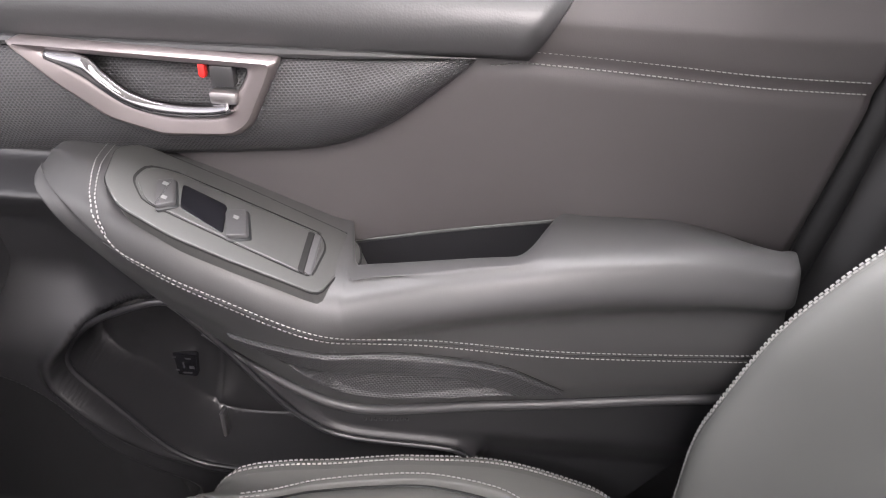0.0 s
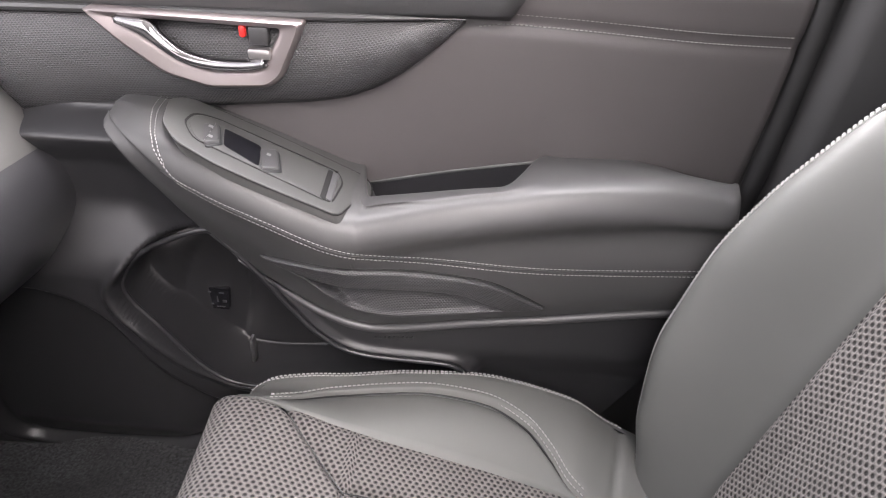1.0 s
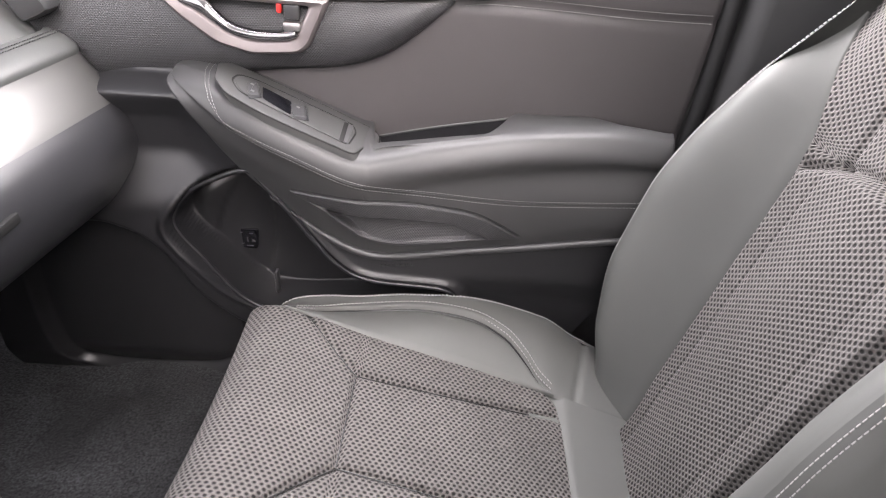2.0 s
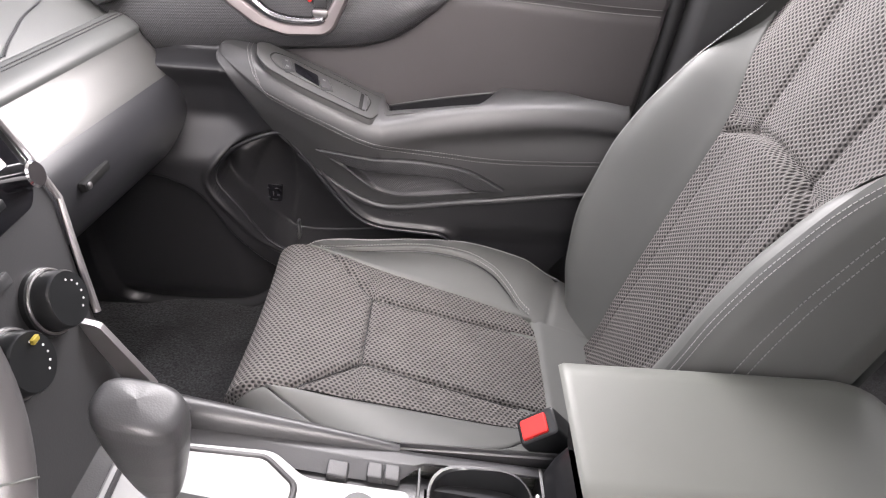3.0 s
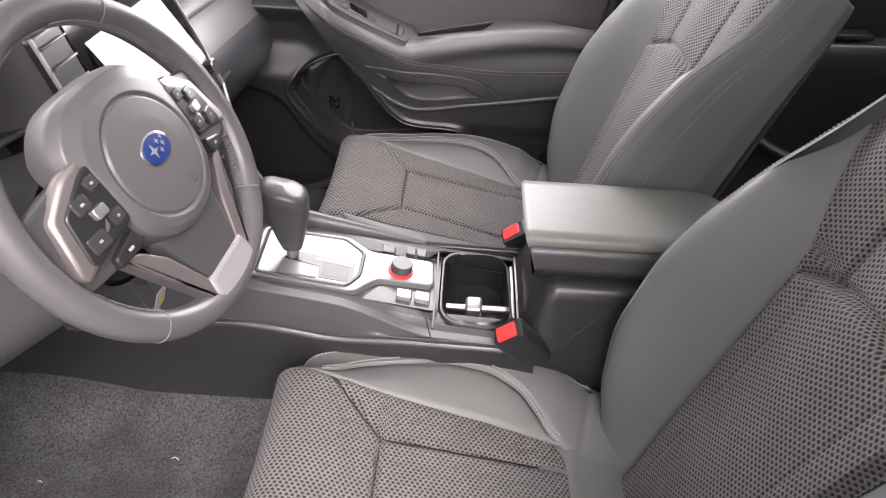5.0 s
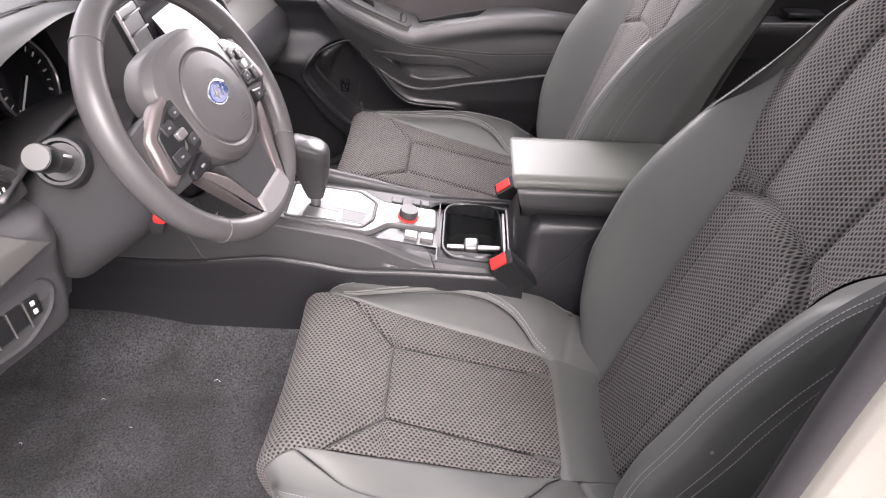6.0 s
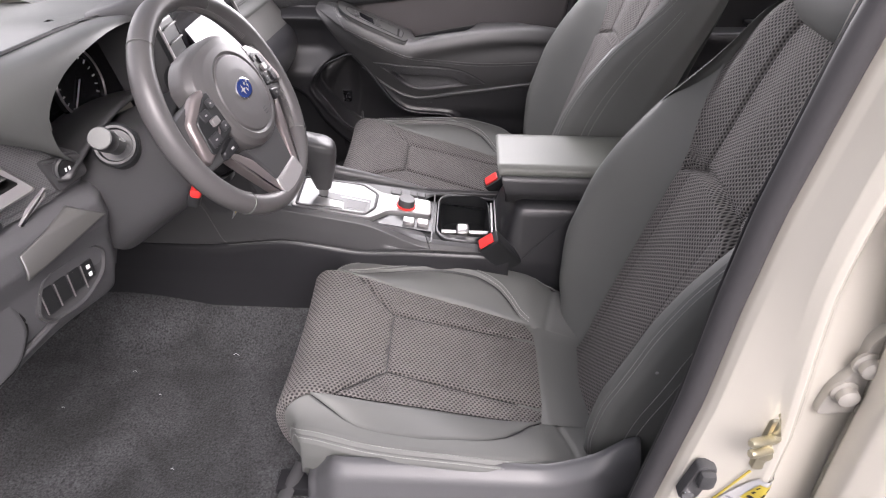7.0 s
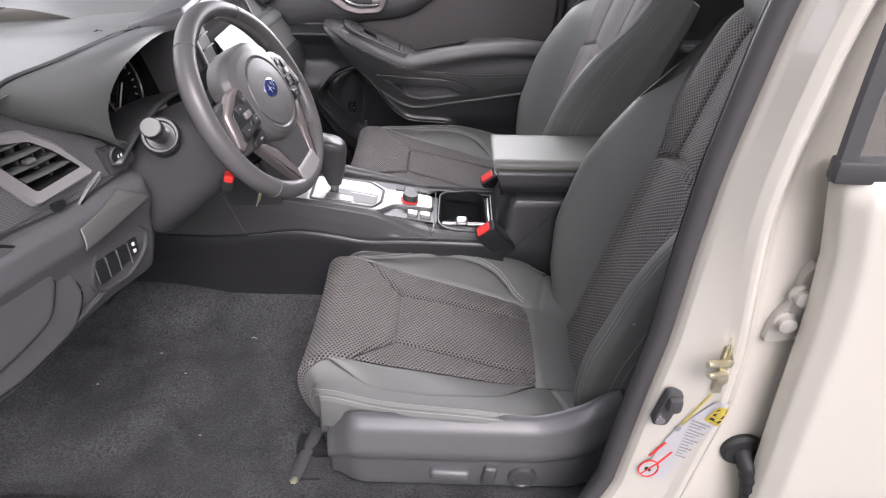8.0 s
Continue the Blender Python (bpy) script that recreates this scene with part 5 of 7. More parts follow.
console = thing("centre_console", (-0.10, -0.01, 0.42), "black and silver centre console between the front seats", "centre console")
mid_y = -0.018


def near_half(x):
    return interp([-0.62, -0.45, -0.27, -0.05, 0.06, 0.25], [0.135, 0.128, 0.120, 0.122, 0.126, 0.118], x)


def body(u, v):
    x = -0.56 + 0.80 * u
    hw = near_half(x) - 0.034
    top = min(deck(x), 0.745) - 0.004
    a = [0, 0.10, 0.22, 0.36, 0.46, 0.54, 0.64, 0.78, 0.90, 1.0]
    y = interp(a, (-hw - 0.004, -hw - 0.010, -hw - 0.014, -hw - 0.012, -hw + 0.024, hw - 0.024, hw + 0.012, hw + 0.014, hw + 0.010, hw + 0.004), v)
    z = interp(a, (0.44, 0.52, 0.60, top - 0.028, top, top, top - 0.028, 0.60, 0.52, 0.44), v)
    return V((x, mid_y + y, z))


def body_front(u, v):
    return body(u * 0.79, v)


sheet("console_body", body_front, 40, 60, PLASTIC_GREY, console, "charcoal console body")
for lo, hi in ((0.0, 0.46), (0.54, 1.0)):
    sheet("console_flank", lambda u, v: body(0.79 + 0.21 * u, lo + (hi - lo) * v), 12, 30, PLASTIC_GREY, console, "charcoal console flank")

# smooth side skins with one kinked seam, and the raised rail beside the passenger
SEAM_Z = curve([(-0.60, 0.655), (-0.45, 0.655), (-0.384, 0.661), (-0.30, 0.673), (-0.25, 0.676), (-0.18, 0.666), (-0.095, 0.652), (0.02, 0.654), (0.25, 0.650)])


def skin(u, v, s):
    x = -0.72 + 0.96 * u
    d, zs = min(deck(x), 0.752), SEAM_Z(x)
    r = 0.036 * smooth(0.07, -0.10, x) if s < 0 else 0.0
    y0 = 0.066 + 0.034 * smooth(0.03, 0.075, x)
    k = [0, 0.10, 0.20, 0.30, 0.42, 0.55, 0.585, 0.60, 0.615, 0.66, 0.80, 1.0]
    y = interp(k, (y0, max(y0, 0.094), 0.112, 0.122, 0.129, 0.132, 0.132, 0.129, 0.134, 0.138, 0.140, 0.136), v)
    z = interp(k, (d - 0.003, d + 0.001 + 0.5 * r, d - 0.002 + r, d - 0.010 + r, d - 0.028 + 0.6 * r, zs + 0.010, zs + 0.0025, zs, zs - 0.0025, zs - 0.02, 0.585, 0.462 + 0.05 * smooth(-0.30, -0.65, x)), v)
    return V((x, mid_y + s * y, z))


for s in (-1, 1):
    sheet("side_skin", lambda u, v, s=s: skin(u, 0.60 * v, s), 90, 48, PLASTIC_GREY, console, "smooth charcoal side of the console")
    sheet("lower_skin", lambda u, v, s=s: skin(u, 0.60 + 0.40 * v, s), 90, 24, PLASTIC, console, "black lower side panel")
    sweep("seam_line", [skin(u, 0.612, s) + V((0, s * 0.0012, 0)) for u in np.linspace(0.350, 0.825, 60)], 0.0009, LEATHER, console, seg=5)
    diag = [skin(0.277 + 0.073 * k, 0.25 + 0.35 * k, s) + V((0, s * 0.0006, 0)) for k in np.linspace(0, 1, 14)]
    sweep("seam_line", diag, 0.0009, LEATHER, console, seg=5)
    split = [skin(0.803 + 0.026 * k, 0.04 + 0.50 * k, s) + V((0, s * 0.0006, 0.0006)) for k in np.linspace(0, 1, 10)]
    if s < 0:
        sweep("split_line", split, 0.0012, SWITCH_BLACK, console, seg=5)


def far_rail(u, v):
    x = -0.36 + 0.400 * u
    t = 1 - u
    a = math.pi * v
    return V((x, 0.088 + 0.012 * u + (0.006 + 0.020 * t) * -math.cos(a), min(deck(x), 0.735) - 0.004 + (0.004 + 0.036 * t ** 0.7) * math.sin(a) ** 0.7))


sheet("knee_rail", far_rail, 40, 18, PLASTIC_GREY, console, "tapered charcoal knee rail")

# silver bezel round the shift gate
bez = [(-0.252, -0.088), (-0.256, 0.046), (-0.100, 0.060), (-0.060, 0.032), (0.058, 0.036), (0.062, -0.030), (-0.038, -0.040), (-0.075, -0.084)]
plate("shift_bezel", rounded(bez, 0.012, 4), on_deck, -0.004, 0.008, PALE_SILVER, console, "pale satin silver bezel", 0.003)
plate("gate_plate", rounded([(-0.238, -0.076), (-0.242, 0.036), (-0.108, 0.046), (-0.072, 0.018), (-0.072, -0.040), (-0.090, -0.072)], 0.008), on_deck, 0.004, 0.0095, PALE_SILVER, console, "brushed silver gate plate", 0.0012)
rim = np.array(rounded([(-0.241, -0.079), (-0.245, 0.039), (-0.106, 0.049), (-0.069, 0.020), (-0.069, -0.042), (-0.088, -0.075)], 0.008))
sweep("gate_groove", [on_deck(a, b, 0.0085) for a, b in rim], 0.0034, PLASTIC_GREY, console, seg=6, closed=True)
plate("gate_slot", rounded([(-0.203, -0.034), (-0.190, -0.010), (-0.080, -0.014), (-0.080, -0.066), (-0.137, -0.068), (-0.140, -0.040)], 0.003), on_deck, 0.004, 0.0102, SWITCH_BLACK, console, "black shift gate slot", 0.0006)
plate("gate_floor", rounded([(-0.132, -0.030), (-0.132, -0.062), (-0.088, -0.061), (-0.088, -0.030)], 0.003), on_deck, 0.004, 0.0106, PLASTIC_GREY, console, "grey floor of the gate", 0.0006)
plate("gate_lip", rounded([(-0.150, -0.024), (-0.150, -0.020), (-0.084, -0.022), (-0.084, -0.026)], 0.001), on_deck, 0.004, 0.0112, SILVER, console, "satin lip of the gate", 0.0006)
plate("gate_slider", rounded([(-0.206, -0.074), (-0.203, -0.043), (-0.143, -0.043), (-0.139, -0.071)], 0.003), on_deck, 0.006, 0.0125, PALE_SILVER, console, "silver slider", 0.001)

shifter = thing("gear_shifter", (-0.185, -0.02, 0.70), "black leather gear shifter with silver collar", "gear shifter")
stalk = [(-0.190, -0.020, 0.700), (-0.189, -0.020, 0.735), (-0.188, -0.020, 0.762)]
sweep("collar", stalk, 0.014, PALE_SILVER, shifter, "silver collar", seg=16, squash=0.8, up=(1, 0, 0), taper=lambda t: 0.75 + 0.6 * t)


def knob(u, v):
    a = 2 * math.pi * v
    z = 0.738 + 0.126 * u
    k = [0, 0.15, 0.42, 0.68, 0.84, 0.93, 0.975, 0.995, 1.0]
    rx = interp(k, (0.017, 0.023, 0.031, 0.037, 0.0385, 0.0365, 0.031, 0.019, 0.00002), u)
    ry = interp(k, (0.015, 0.020, 0.026, 0.030, 0.0315, 0.0300, 0.025, 0.016, 0.00002), u)
    c, sn = math.cos(a), math.sin(a)
    return V((-0.188 - 0.004 * u + rx * math.copysign(abs(c) ** 0.68, c), -0.02 + ry * math.copysign(abs(sn) ** 0.68, sn), z - 0.34 * rx * c * u))


sheet("knob", knob, 60, 32, PLASTIC_GREY, shifter, "dark leather knob", close_v=True)

# drive mode dial and buttons
plate("dial_plate", rounded([(-0.030, -0.028), (-0.030, 0.026), (0.034, 0.028), (0.036, -0.026)], 0.004), on_deck, 0.004, 0.0088, SILVER, console, "dark silver dial plate", 0.001)
dial_m = Matrix.Translation(on_deck(0.0, -0.008, 0.008)) @ pose(0, 0, 0, 0, 9.6, 0)
turned("dial_ring", [(0.0235, 0), (0.0235, 0.003), (0.021, 0.004)], dial_m, RED, console, "red ring round the mode dial")
turned("mode_dial", [(0.0195, 0.002), (0.0195, 0.018), (0.0180, 0.0205), (0.0, 0.0210)], dial_m, PLASTIC_GREY, console, "charcoal knurled mode dial", seg=40)
for a, b, wd in ((-0.028, 0.052, 0.024), (0.014, 0.058, 0.018), (0.034, 0.059, 0.018), (0.012, -0.066, 0.026), (0.044, -0.064, 0.026)):
    plate("console_button", rounded([(a - wd / 2, b - 0.011), (a - wd / 2, b + 0.011), (a + wd / 2, b + 0.011), (a + wd / 2, b - 0.011)], 0.003), on_deck, -0.004, 0.006 if b > 0 else 0.010, PLASTIC_GREY if b > 0 else SILVER, console, "small console button", 0.002)
plate("button_well", rounded([(-0.060, -0.090), (-0.035, -0.050), (0.062, -0.046), (0.066, -0.088)], 0.006), on_deck, -0.004, 0.001, SWITCH_BLACK, console, "black button well", 0.0005)

# twin cup holder with pale rim and clip
cup_o = np.array(spline(rounded([(0.078, -0.112), (0.078, 0.078), (0.196, 0.082), (0.200, -0.108)], 0.045, 6), 64, True))
cc = cup_o.mean(axis=0)
lp = []
for k, w in ((1.06, -0.004), (1.06, 0.001), (1.045, 0.004), (1.0, 0.0045), (0.965, 0.001), (0.95, -0.03), (0.90, -0.075), (0.80, -0.080)):
    lp.append([on_deck(*(cc + (q - cc) * k), w) if k > 0.97 else V((*(cc + (q - cc) * k), 0.666 + w)) for q in cup_o])
loft("cup_holder", lp[3:], SWITCH_BLACK, console, "deep black cup holder", cap_end=True)
loft("cup_rim", lp[:4], PLASTIC_GREY, console, "charcoal cup holder rim")
sweep("cup_divider", [(0.086, -0.040, 0.636), (0.196, -0.038, 0.634)], 0.0062, SILVER, console, "bright divider bar", seg=12)
block("cup_clip", (0.136, -0.041, 0.640), (0.030, 0.034, 0.024), SILVER, console, "silver clip on the bar", 0.006, (8, 0, 0), 3)
block("cup_clip_tab", (0.136, -0.068, 0.616), (0.032, 0.012, 0.022), SILVER, console, "silver clip tab", 0.005, (20, 0, 0), 3)
block("cup_end_bar", (0.204, -0.020, 0.662), (0.006, 0.140, 0.010), SILVER, console, "bright edge strip", 0.003)
plate("seam_gap", rounded([(0.064, -0.130), (0.064, 0.074), (0.067, 0.074), (0.067, -0.130)], 0.001), on_deck, -0.004, 0.0015, SWITCH_BLACK, console, edge=0.0004)

# storage box with its long padded lid
bin_box = thing("console_storage_box", (0.38, mid_y, 0.42), "black storage box with a padded grey armrest lid", "console box")


def box_side(u, v):
    x = 0.215 + 0.335 * u
    a = [0, 0.18, 0.38, 0.43, 0.5, 0.57, 0.62, 0.82, 1.0]
    top = interp([0.0, 0.03, 0.11, 0.15, 1.0], [0.652, 0.690, 0.740, 0.750, 0.750], u)
    y = interp(a, (-0.112, -0.122, -0.078, -0.060, 0, 0.092, 0.108, 0.122, 0.112), v)
    z = interp(a, (0.43, min(0.610, top - 0.03), top - 0.010, top - 0.001, top, top - 0.001, top - 0.010, min(0.610, top - 0.03), 0.43), v)
    return V((x, mid_y + y, z))


sheet("box_body", box_side, 60, 48, PLASTIC, bin_box, "black leatherette box body")
plate("box_front", [(-0.110, 0.43), (0.110, 0.43), (0.112, 0.655), (-0.112, 0.655)], lambda a, b, w: V((0.215 - w, mid_y + a, b)), 0.0, 0.004, PLASTIC, bin_box, "black box front")
stitch_row("box_seam", [V((0.222 + 0.15 * k, mid_y - 0.1245 + 0.0385 * max(0.0, k - 0.15) / 0.85, 0.590 + 0.140 * k)) for k in np.linspace(0, 1, 30)], (0, -1, 0), PLASTIC_GREY, bin_box, dash=0.006, gap=0.0006, label="grey seam")


LID_PAD = [(0.092, 0.8315), (0.112, 0.826), (0.116, 0.814), (0.108, 0.806), (-0.058, 0.806), (-0.066, 0.813), (-0.063, 0.825), (-0.050, 0.8315)]
LID_BASE = [(0.092, 0.812), (0.104, 0.806), (0.106, 0.785), (0.082, 0.730), (-0.044, 0.730), (-0.074, 0.772), (-0.070, 0.803), (-0.058, 0.812)]


def lid_loop(x, section, r, low):
    """Section of the lid: flat top, soft edges, drawn in towards the rounded rear."""
    back = math.sqrt(max(0.0, 1 - (max(0.0, x - 0.505) / 0.066) ** 2))
    lead = 1 - smooth(0.206, 0.232, x)
    return [V((x + 0.022 * lead * (0.831 - q[1]) / 0.067, mid_y + 0.010 + q[0] * (0.72 + 0.28 * back), low + (q[1] - low) * (0.35 + 0.65 * back) - 0.004 * max(0.0, 1 - (x - 0.206) / 0.005))) for q in rounded(section, r, 8)]


lid_xs = [0.206, 0.2072, 0.209, 0.212, 0.218, 0.226] + list(np.linspace(0.234, 0.505, 14)) + [0.505 + 0.066 * math.sin(a) for a in np.linspace(0.15, math.pi / 2, 10)]
lid_part = loft("armrest_lid", [lid_loop(x, LID_PAD, 0.007, 0.795) for x in lid_xs], LEATHER_LID, bin_box, "smooth pale grey padded armrest lid", True, True)
loft("lid_base", [lid_loop(x + 0.002, LID_BASE, 0.010, 0.755) for x in lid_xs], PLASTIC_GREY, lid_part, "charcoal lower shell of the lid", True, True)

# ---------------------------------------------------------------- dashboard
dash = thing("dashboard", (-0.60, 0.0, 0.75), "grey soft-touch dashboard with silver strips and stitched edge", "dashboard")


def dash_x(y):
    """How far the whole fascia shifts along the car, by its place across it."""
    return 0.10 * (y - 0.3) if y > 0.1 else -0.05


def passenger_profile(points, name, mat, label, n=24, y0=0.17, y1=0.750, thick=0.0, drop=0.0):
    q = spline(points, n + 1)

    def fn(u, v):
        y = y0 + (y1 - y0) * u
        p = q[int(round(v * n))]
        end = smooth(0.93, 1.0, u)
        return V((p[0] + dash_x(y) - 0.035 * end, y, p[1] - drop * u))
    return sheet(name, fn, 40, n, mat, dash, label, thick=thick)


passenger_profile([(-0.62, 0.715), (-0.52, 0.725), (-0.465, 0.755), (-0.440, 0.800), (-0.435, 0.845), (-0.446, 0.880), (-0.458, 0.896)], "glove_box", PLASTIC_DARK, "grey rounded glove box front")
passenger_profile([(-0.458, 0.896), (-0.462, 0.903), (-0.500, 0.952), (-0.504, 0.960)], "silver_strip", STRIP_SILVER, "broad brushed silver strip", 8)
passenger_profile([(-0.504, 0.958), (-0.503, 0.968), (-0.520, 0.982), (-0.545, 0.990), (-0.552, 0.984)], "stitched_roll", DASH_TOP, "stitched grey roll above the strip", 10)
passenger_profile([(-0.552, 0.984), (-0.560, 0.993), (-0.62, 1.045), (-0.70, 1.085), (-0.85, 1.12), (-1.05, 1.13)], "dash_top", DASH_TOP, "grey soft dashboard top", 20, y0=0.10)
for off in (0.0, 0.006):
    stitch_row("stitching", [V((-0.528 - off + dash_x(y), y, 0.9875 + off * 0.3)) for y in np.linspace(0.2, 0.74, 60)], (0.2, 0, 1), PLASTIC_GREY, dash, label="grey seam stitching")
pad_seam = spline([(-0.590, 0.700, 1.0505), (-0.5645, 0.619, 1.0285), (-0.5585, 0.549, 1.0170), (-0.5525, 0.511, 1.0070), (-0.5480, 0.484, 1.0000), (-0.5400, 0.452, 0.9895)], 40)
for off in (0.0, 0.007):
    sweep("pad_seam", [V(q) + V((0.0, off, 0.001)) for q in pad_seam], 0.0011, PLASTIC_GREY, dash, seg=5)
block("glove_latch", (-0.424, 0.400, 0.846), (0.012, 0.075, 0.014), CAVITY, dash, "dark latch slot of the glove box", 0.003)
block("glove_lock", (-0.419, 0.372, 0.846), (0.008, 0.010, 0.010), SILVER, dash, "small silver lock", 0.003)
# side vent at the door end
block("side_vent", (-0.515, 0.735, 1.035), (0.05, 0.09, 0.06), PLASTIC_GREY, dash, "charcoal side vent housing", 0.012, (0, -25, 0))
for i in range(4):
    block("vent_slat", (-0.492 - 0.006 * i, 0.735, 1.018 + 0.011 * i), (0.006, 0.075, 0.003), SILVER, dash, bevel=0.001)

# centre stack: screen, frame, climate knobs
STACK = Matrix.Translation((-0.350, -0.005, 0.95)) @ pose(0, 0, 0, 0, -17, 0)


def on_stack(a, b, w):
    """a across the car, b up the fascia, w towards the cabin."""
    return STACK @ V((w, a, b))


plate("centre_fascia", rounded([(-0.190, -0.02), (-0.175, 0.26), (0.165, 0.27), (0.185, 0.045), (0.190, -0.012), (0.165, -0.075), (0.143, -0.137), (0.135, -0.22), (0.120, -0.33), (-0.120, -0.33), (-0.155, -0.10)], 0.015), on_stack, -0.12, 0.0, PLASTIC_GREY, dash, "charcoal centre fascia", 0.006)
plate("screen_surround", rounded([(-0.130, 0.05), (-0.128, 0.25), (0.140, 0.26), (0.172, 0.02), (0.150, 0.000), (-0.105, 0.0)], 0.010), on_stack, -0.01, 0.006, GLOSS, dash, "gloss black screen surround", 0.002)
plate("display", rounded([(-0.105, 0.058), (-0.105, 0.222), (0.115, 0.227), (0.115, 0.058)], 0.004), lambda a, b, w: on_stack(a, b, w + 0.034 - 0.27 * (b - 0.058)), -0.030, 0.004, SCREEN, dash, "unlit glossy touchscreen", 0.0008)
sweep("frame_edge", [on_stack(a, b, 0.004) for a, b in ((0.150, 0.24), (0.170, 0.12), (0.184, 0.04), (0.190, -0.012), (0.165, -0.075), (0.144, -0.135))], 0.004, SILVER, dash, "satin frame edge", seg=8)
turned("screen_knob", [(0.014, 0), (0.014, 0.016), (0.012, 0.018), (0, 0.018)], STACK @ pose(0.006, 0.158, 0.030, 0, 90, 0), CHROME, dash, "bright volume knob")
turned("screen_knob", [(0.014, 0), (0.014, 0.016), (0.012, 0.018), (0, 0.018)], STACK @ pose(0.006, -0.116, 0.030, 0, 90, 0), CHROME, dash, "bright tuning knob")
for i in range(7):
    block("media_key", on_stack(-0.075 + 0.03 * i, 0.024, 0.008), (0.006, 0.022, 0.010), SWITCH_BLACK, dash, "black media key", 0.002, (0, -14, 0))
for a, b in ((0.097, -0.082), (0.018, -0.094), (-0.062, -0.082)):
    m = STACK @ pose(0.0, a, b, 0, 90, 0)
    k = turned("climate_knob", [(0.036, -0.004), (0.036, 0.006), (0.031, 0.009), (0.030, 0.024), (0.028, 0.027), (0.0, 0.027)], m, SWITCH_BLACK, dash, "black climate knob", 32)
    sweep("knob_ring", [m @ V((0.033 * math.cos(t), 0.033 * math.sin(t), 0.008)) for t in np.linspace(0, 2 * math.pi, 32, endpoint=False)], 0.0016, SILVER, k, seg=6, closed=True)
    for i in range(6):
        t = math.pi * (0.15 + 0.14 * i)
        turned("knob_mark", [(0.0014, 0), (0.0014, 0.0004), (0, 0.0004)], m @ pose(0.019 * math.cos(t), 0.019 * math.sin(t), 0.0270), WHITE_PRINT, k, seg=6)
for i in range(4):
    block("climate_key", on_stack(-0.06 + 0.04 * i, -0.033, 0.003), (0.006, 0.030, 0.014), PLASTIC_GREY, dash, "grey climate key", 0.002, (0, -14, 0))
block("yellow_indicator", on_stack(0.030, -0.078, 0.030), (0.004, 0.010, 0.006), YELLOW, dash, bevel=0.001)
for s in (1,):
    plate("stack_leg", rounded([(-0.318, 0.832), (-0.292, 0.826), (-0.246, 0.740), (-0.244, 0.700), (-0.272, 0.728)], 0.004), lambda a, b, w, s=s: V((a, -0.015 + s * (0.125 + w), b)), 0.0, 0.010, SILVER, dash, "satin silver trim leg", 0.003)

# centre vents beside the screen
for c in (-0.155,):
    plate("centre_vent", rounded([(c - 0.045, 0.06), (c - 0.04, 0.215), (c + 0.020, 0.215), (c + 0.015, 0.06)], 0.008), on_stack, -0.002, 0.010, SWITCH_BLACK, dash, "black centre vent", 0.003)
    for i in range(6):
        block("vent_slat", on_stack(c - 0.012, 0.075 + 0.025 * i, 0.012), (0.010, 0.052, 0.003), PLASTIC_GREY, dash, bevel=0.001, turn=(0, -30, 0))
    block("vent_tab", on_stack(c - 0.012, 0.135, 0.018), (0.010, 0.014, 0.030), SILVER, dash, "bright vent tab", 0.003, (0, -14, 0))
    sweep("vent_edge", [on_stack(a, b, 0.010) for a, b in ((c - 0.045, 0.06), (c - 0.040, 0.215))], 0.003, SILVER, dash, seg=6)

# driver's side: hood over the instruments


LIP = spline([(-0.450, -0.470, 1.035), (-0.445, -0.500, 1.075), (-0.442, -0.495, 1.125), (-0.440, -0.430, 1.160), (-0.440, -0.310, 1.172), (-0.445, -0.210, 1.163), (-0.450, -0.135, 1.140),
              (-0.455, -0.110, 1.080), (-0.460, -0.110, 1.000)], 61)
SEAM = spline([(-0.515, -0.590, 1.130), (-0.520, -0.640, 1.175), (-0.505, -0.630, 1.204), (-0.500, -0.504, 1.196), (-0.500, -0.322, 1.182), (-0.515, -0.180, 1.160), (-0.520, -0.085, 1.125),
               (-0.520, -0.075, 1.060), (-0.520, -0.075, 1.000)], 61)


def hood(u, v):
    i = int(round(u * 60))
    a, b = V(LIP[i]), V(SEAM[i])
    p = a.lerp(b, v)
    return p + V((0.012, -0.004, 0.010)) * math.sin(math.pi * min(1, v * 1.0)) * (1 - 0.6 * v)


sheet("instrument_hood", hood, 60, 20, DASH_TOP, dash, "grey hood over the instruments")
sweep("hood_seam", [V(q) + V((0, 0, 0.001)) for q in SEAM[6:46]], 0.0035, RUBBER, dash, "dark seam along the hood", seg=6)


def hood_in(u, v):
    p = V(LIP[int(round(u * 60))])
    q = V((-0.575, -0.305 + (p[1] + 0.305) * 0.86, 1.055 + (p[2] - 1.075) * 0.85))
    return p.lerp(q, v)


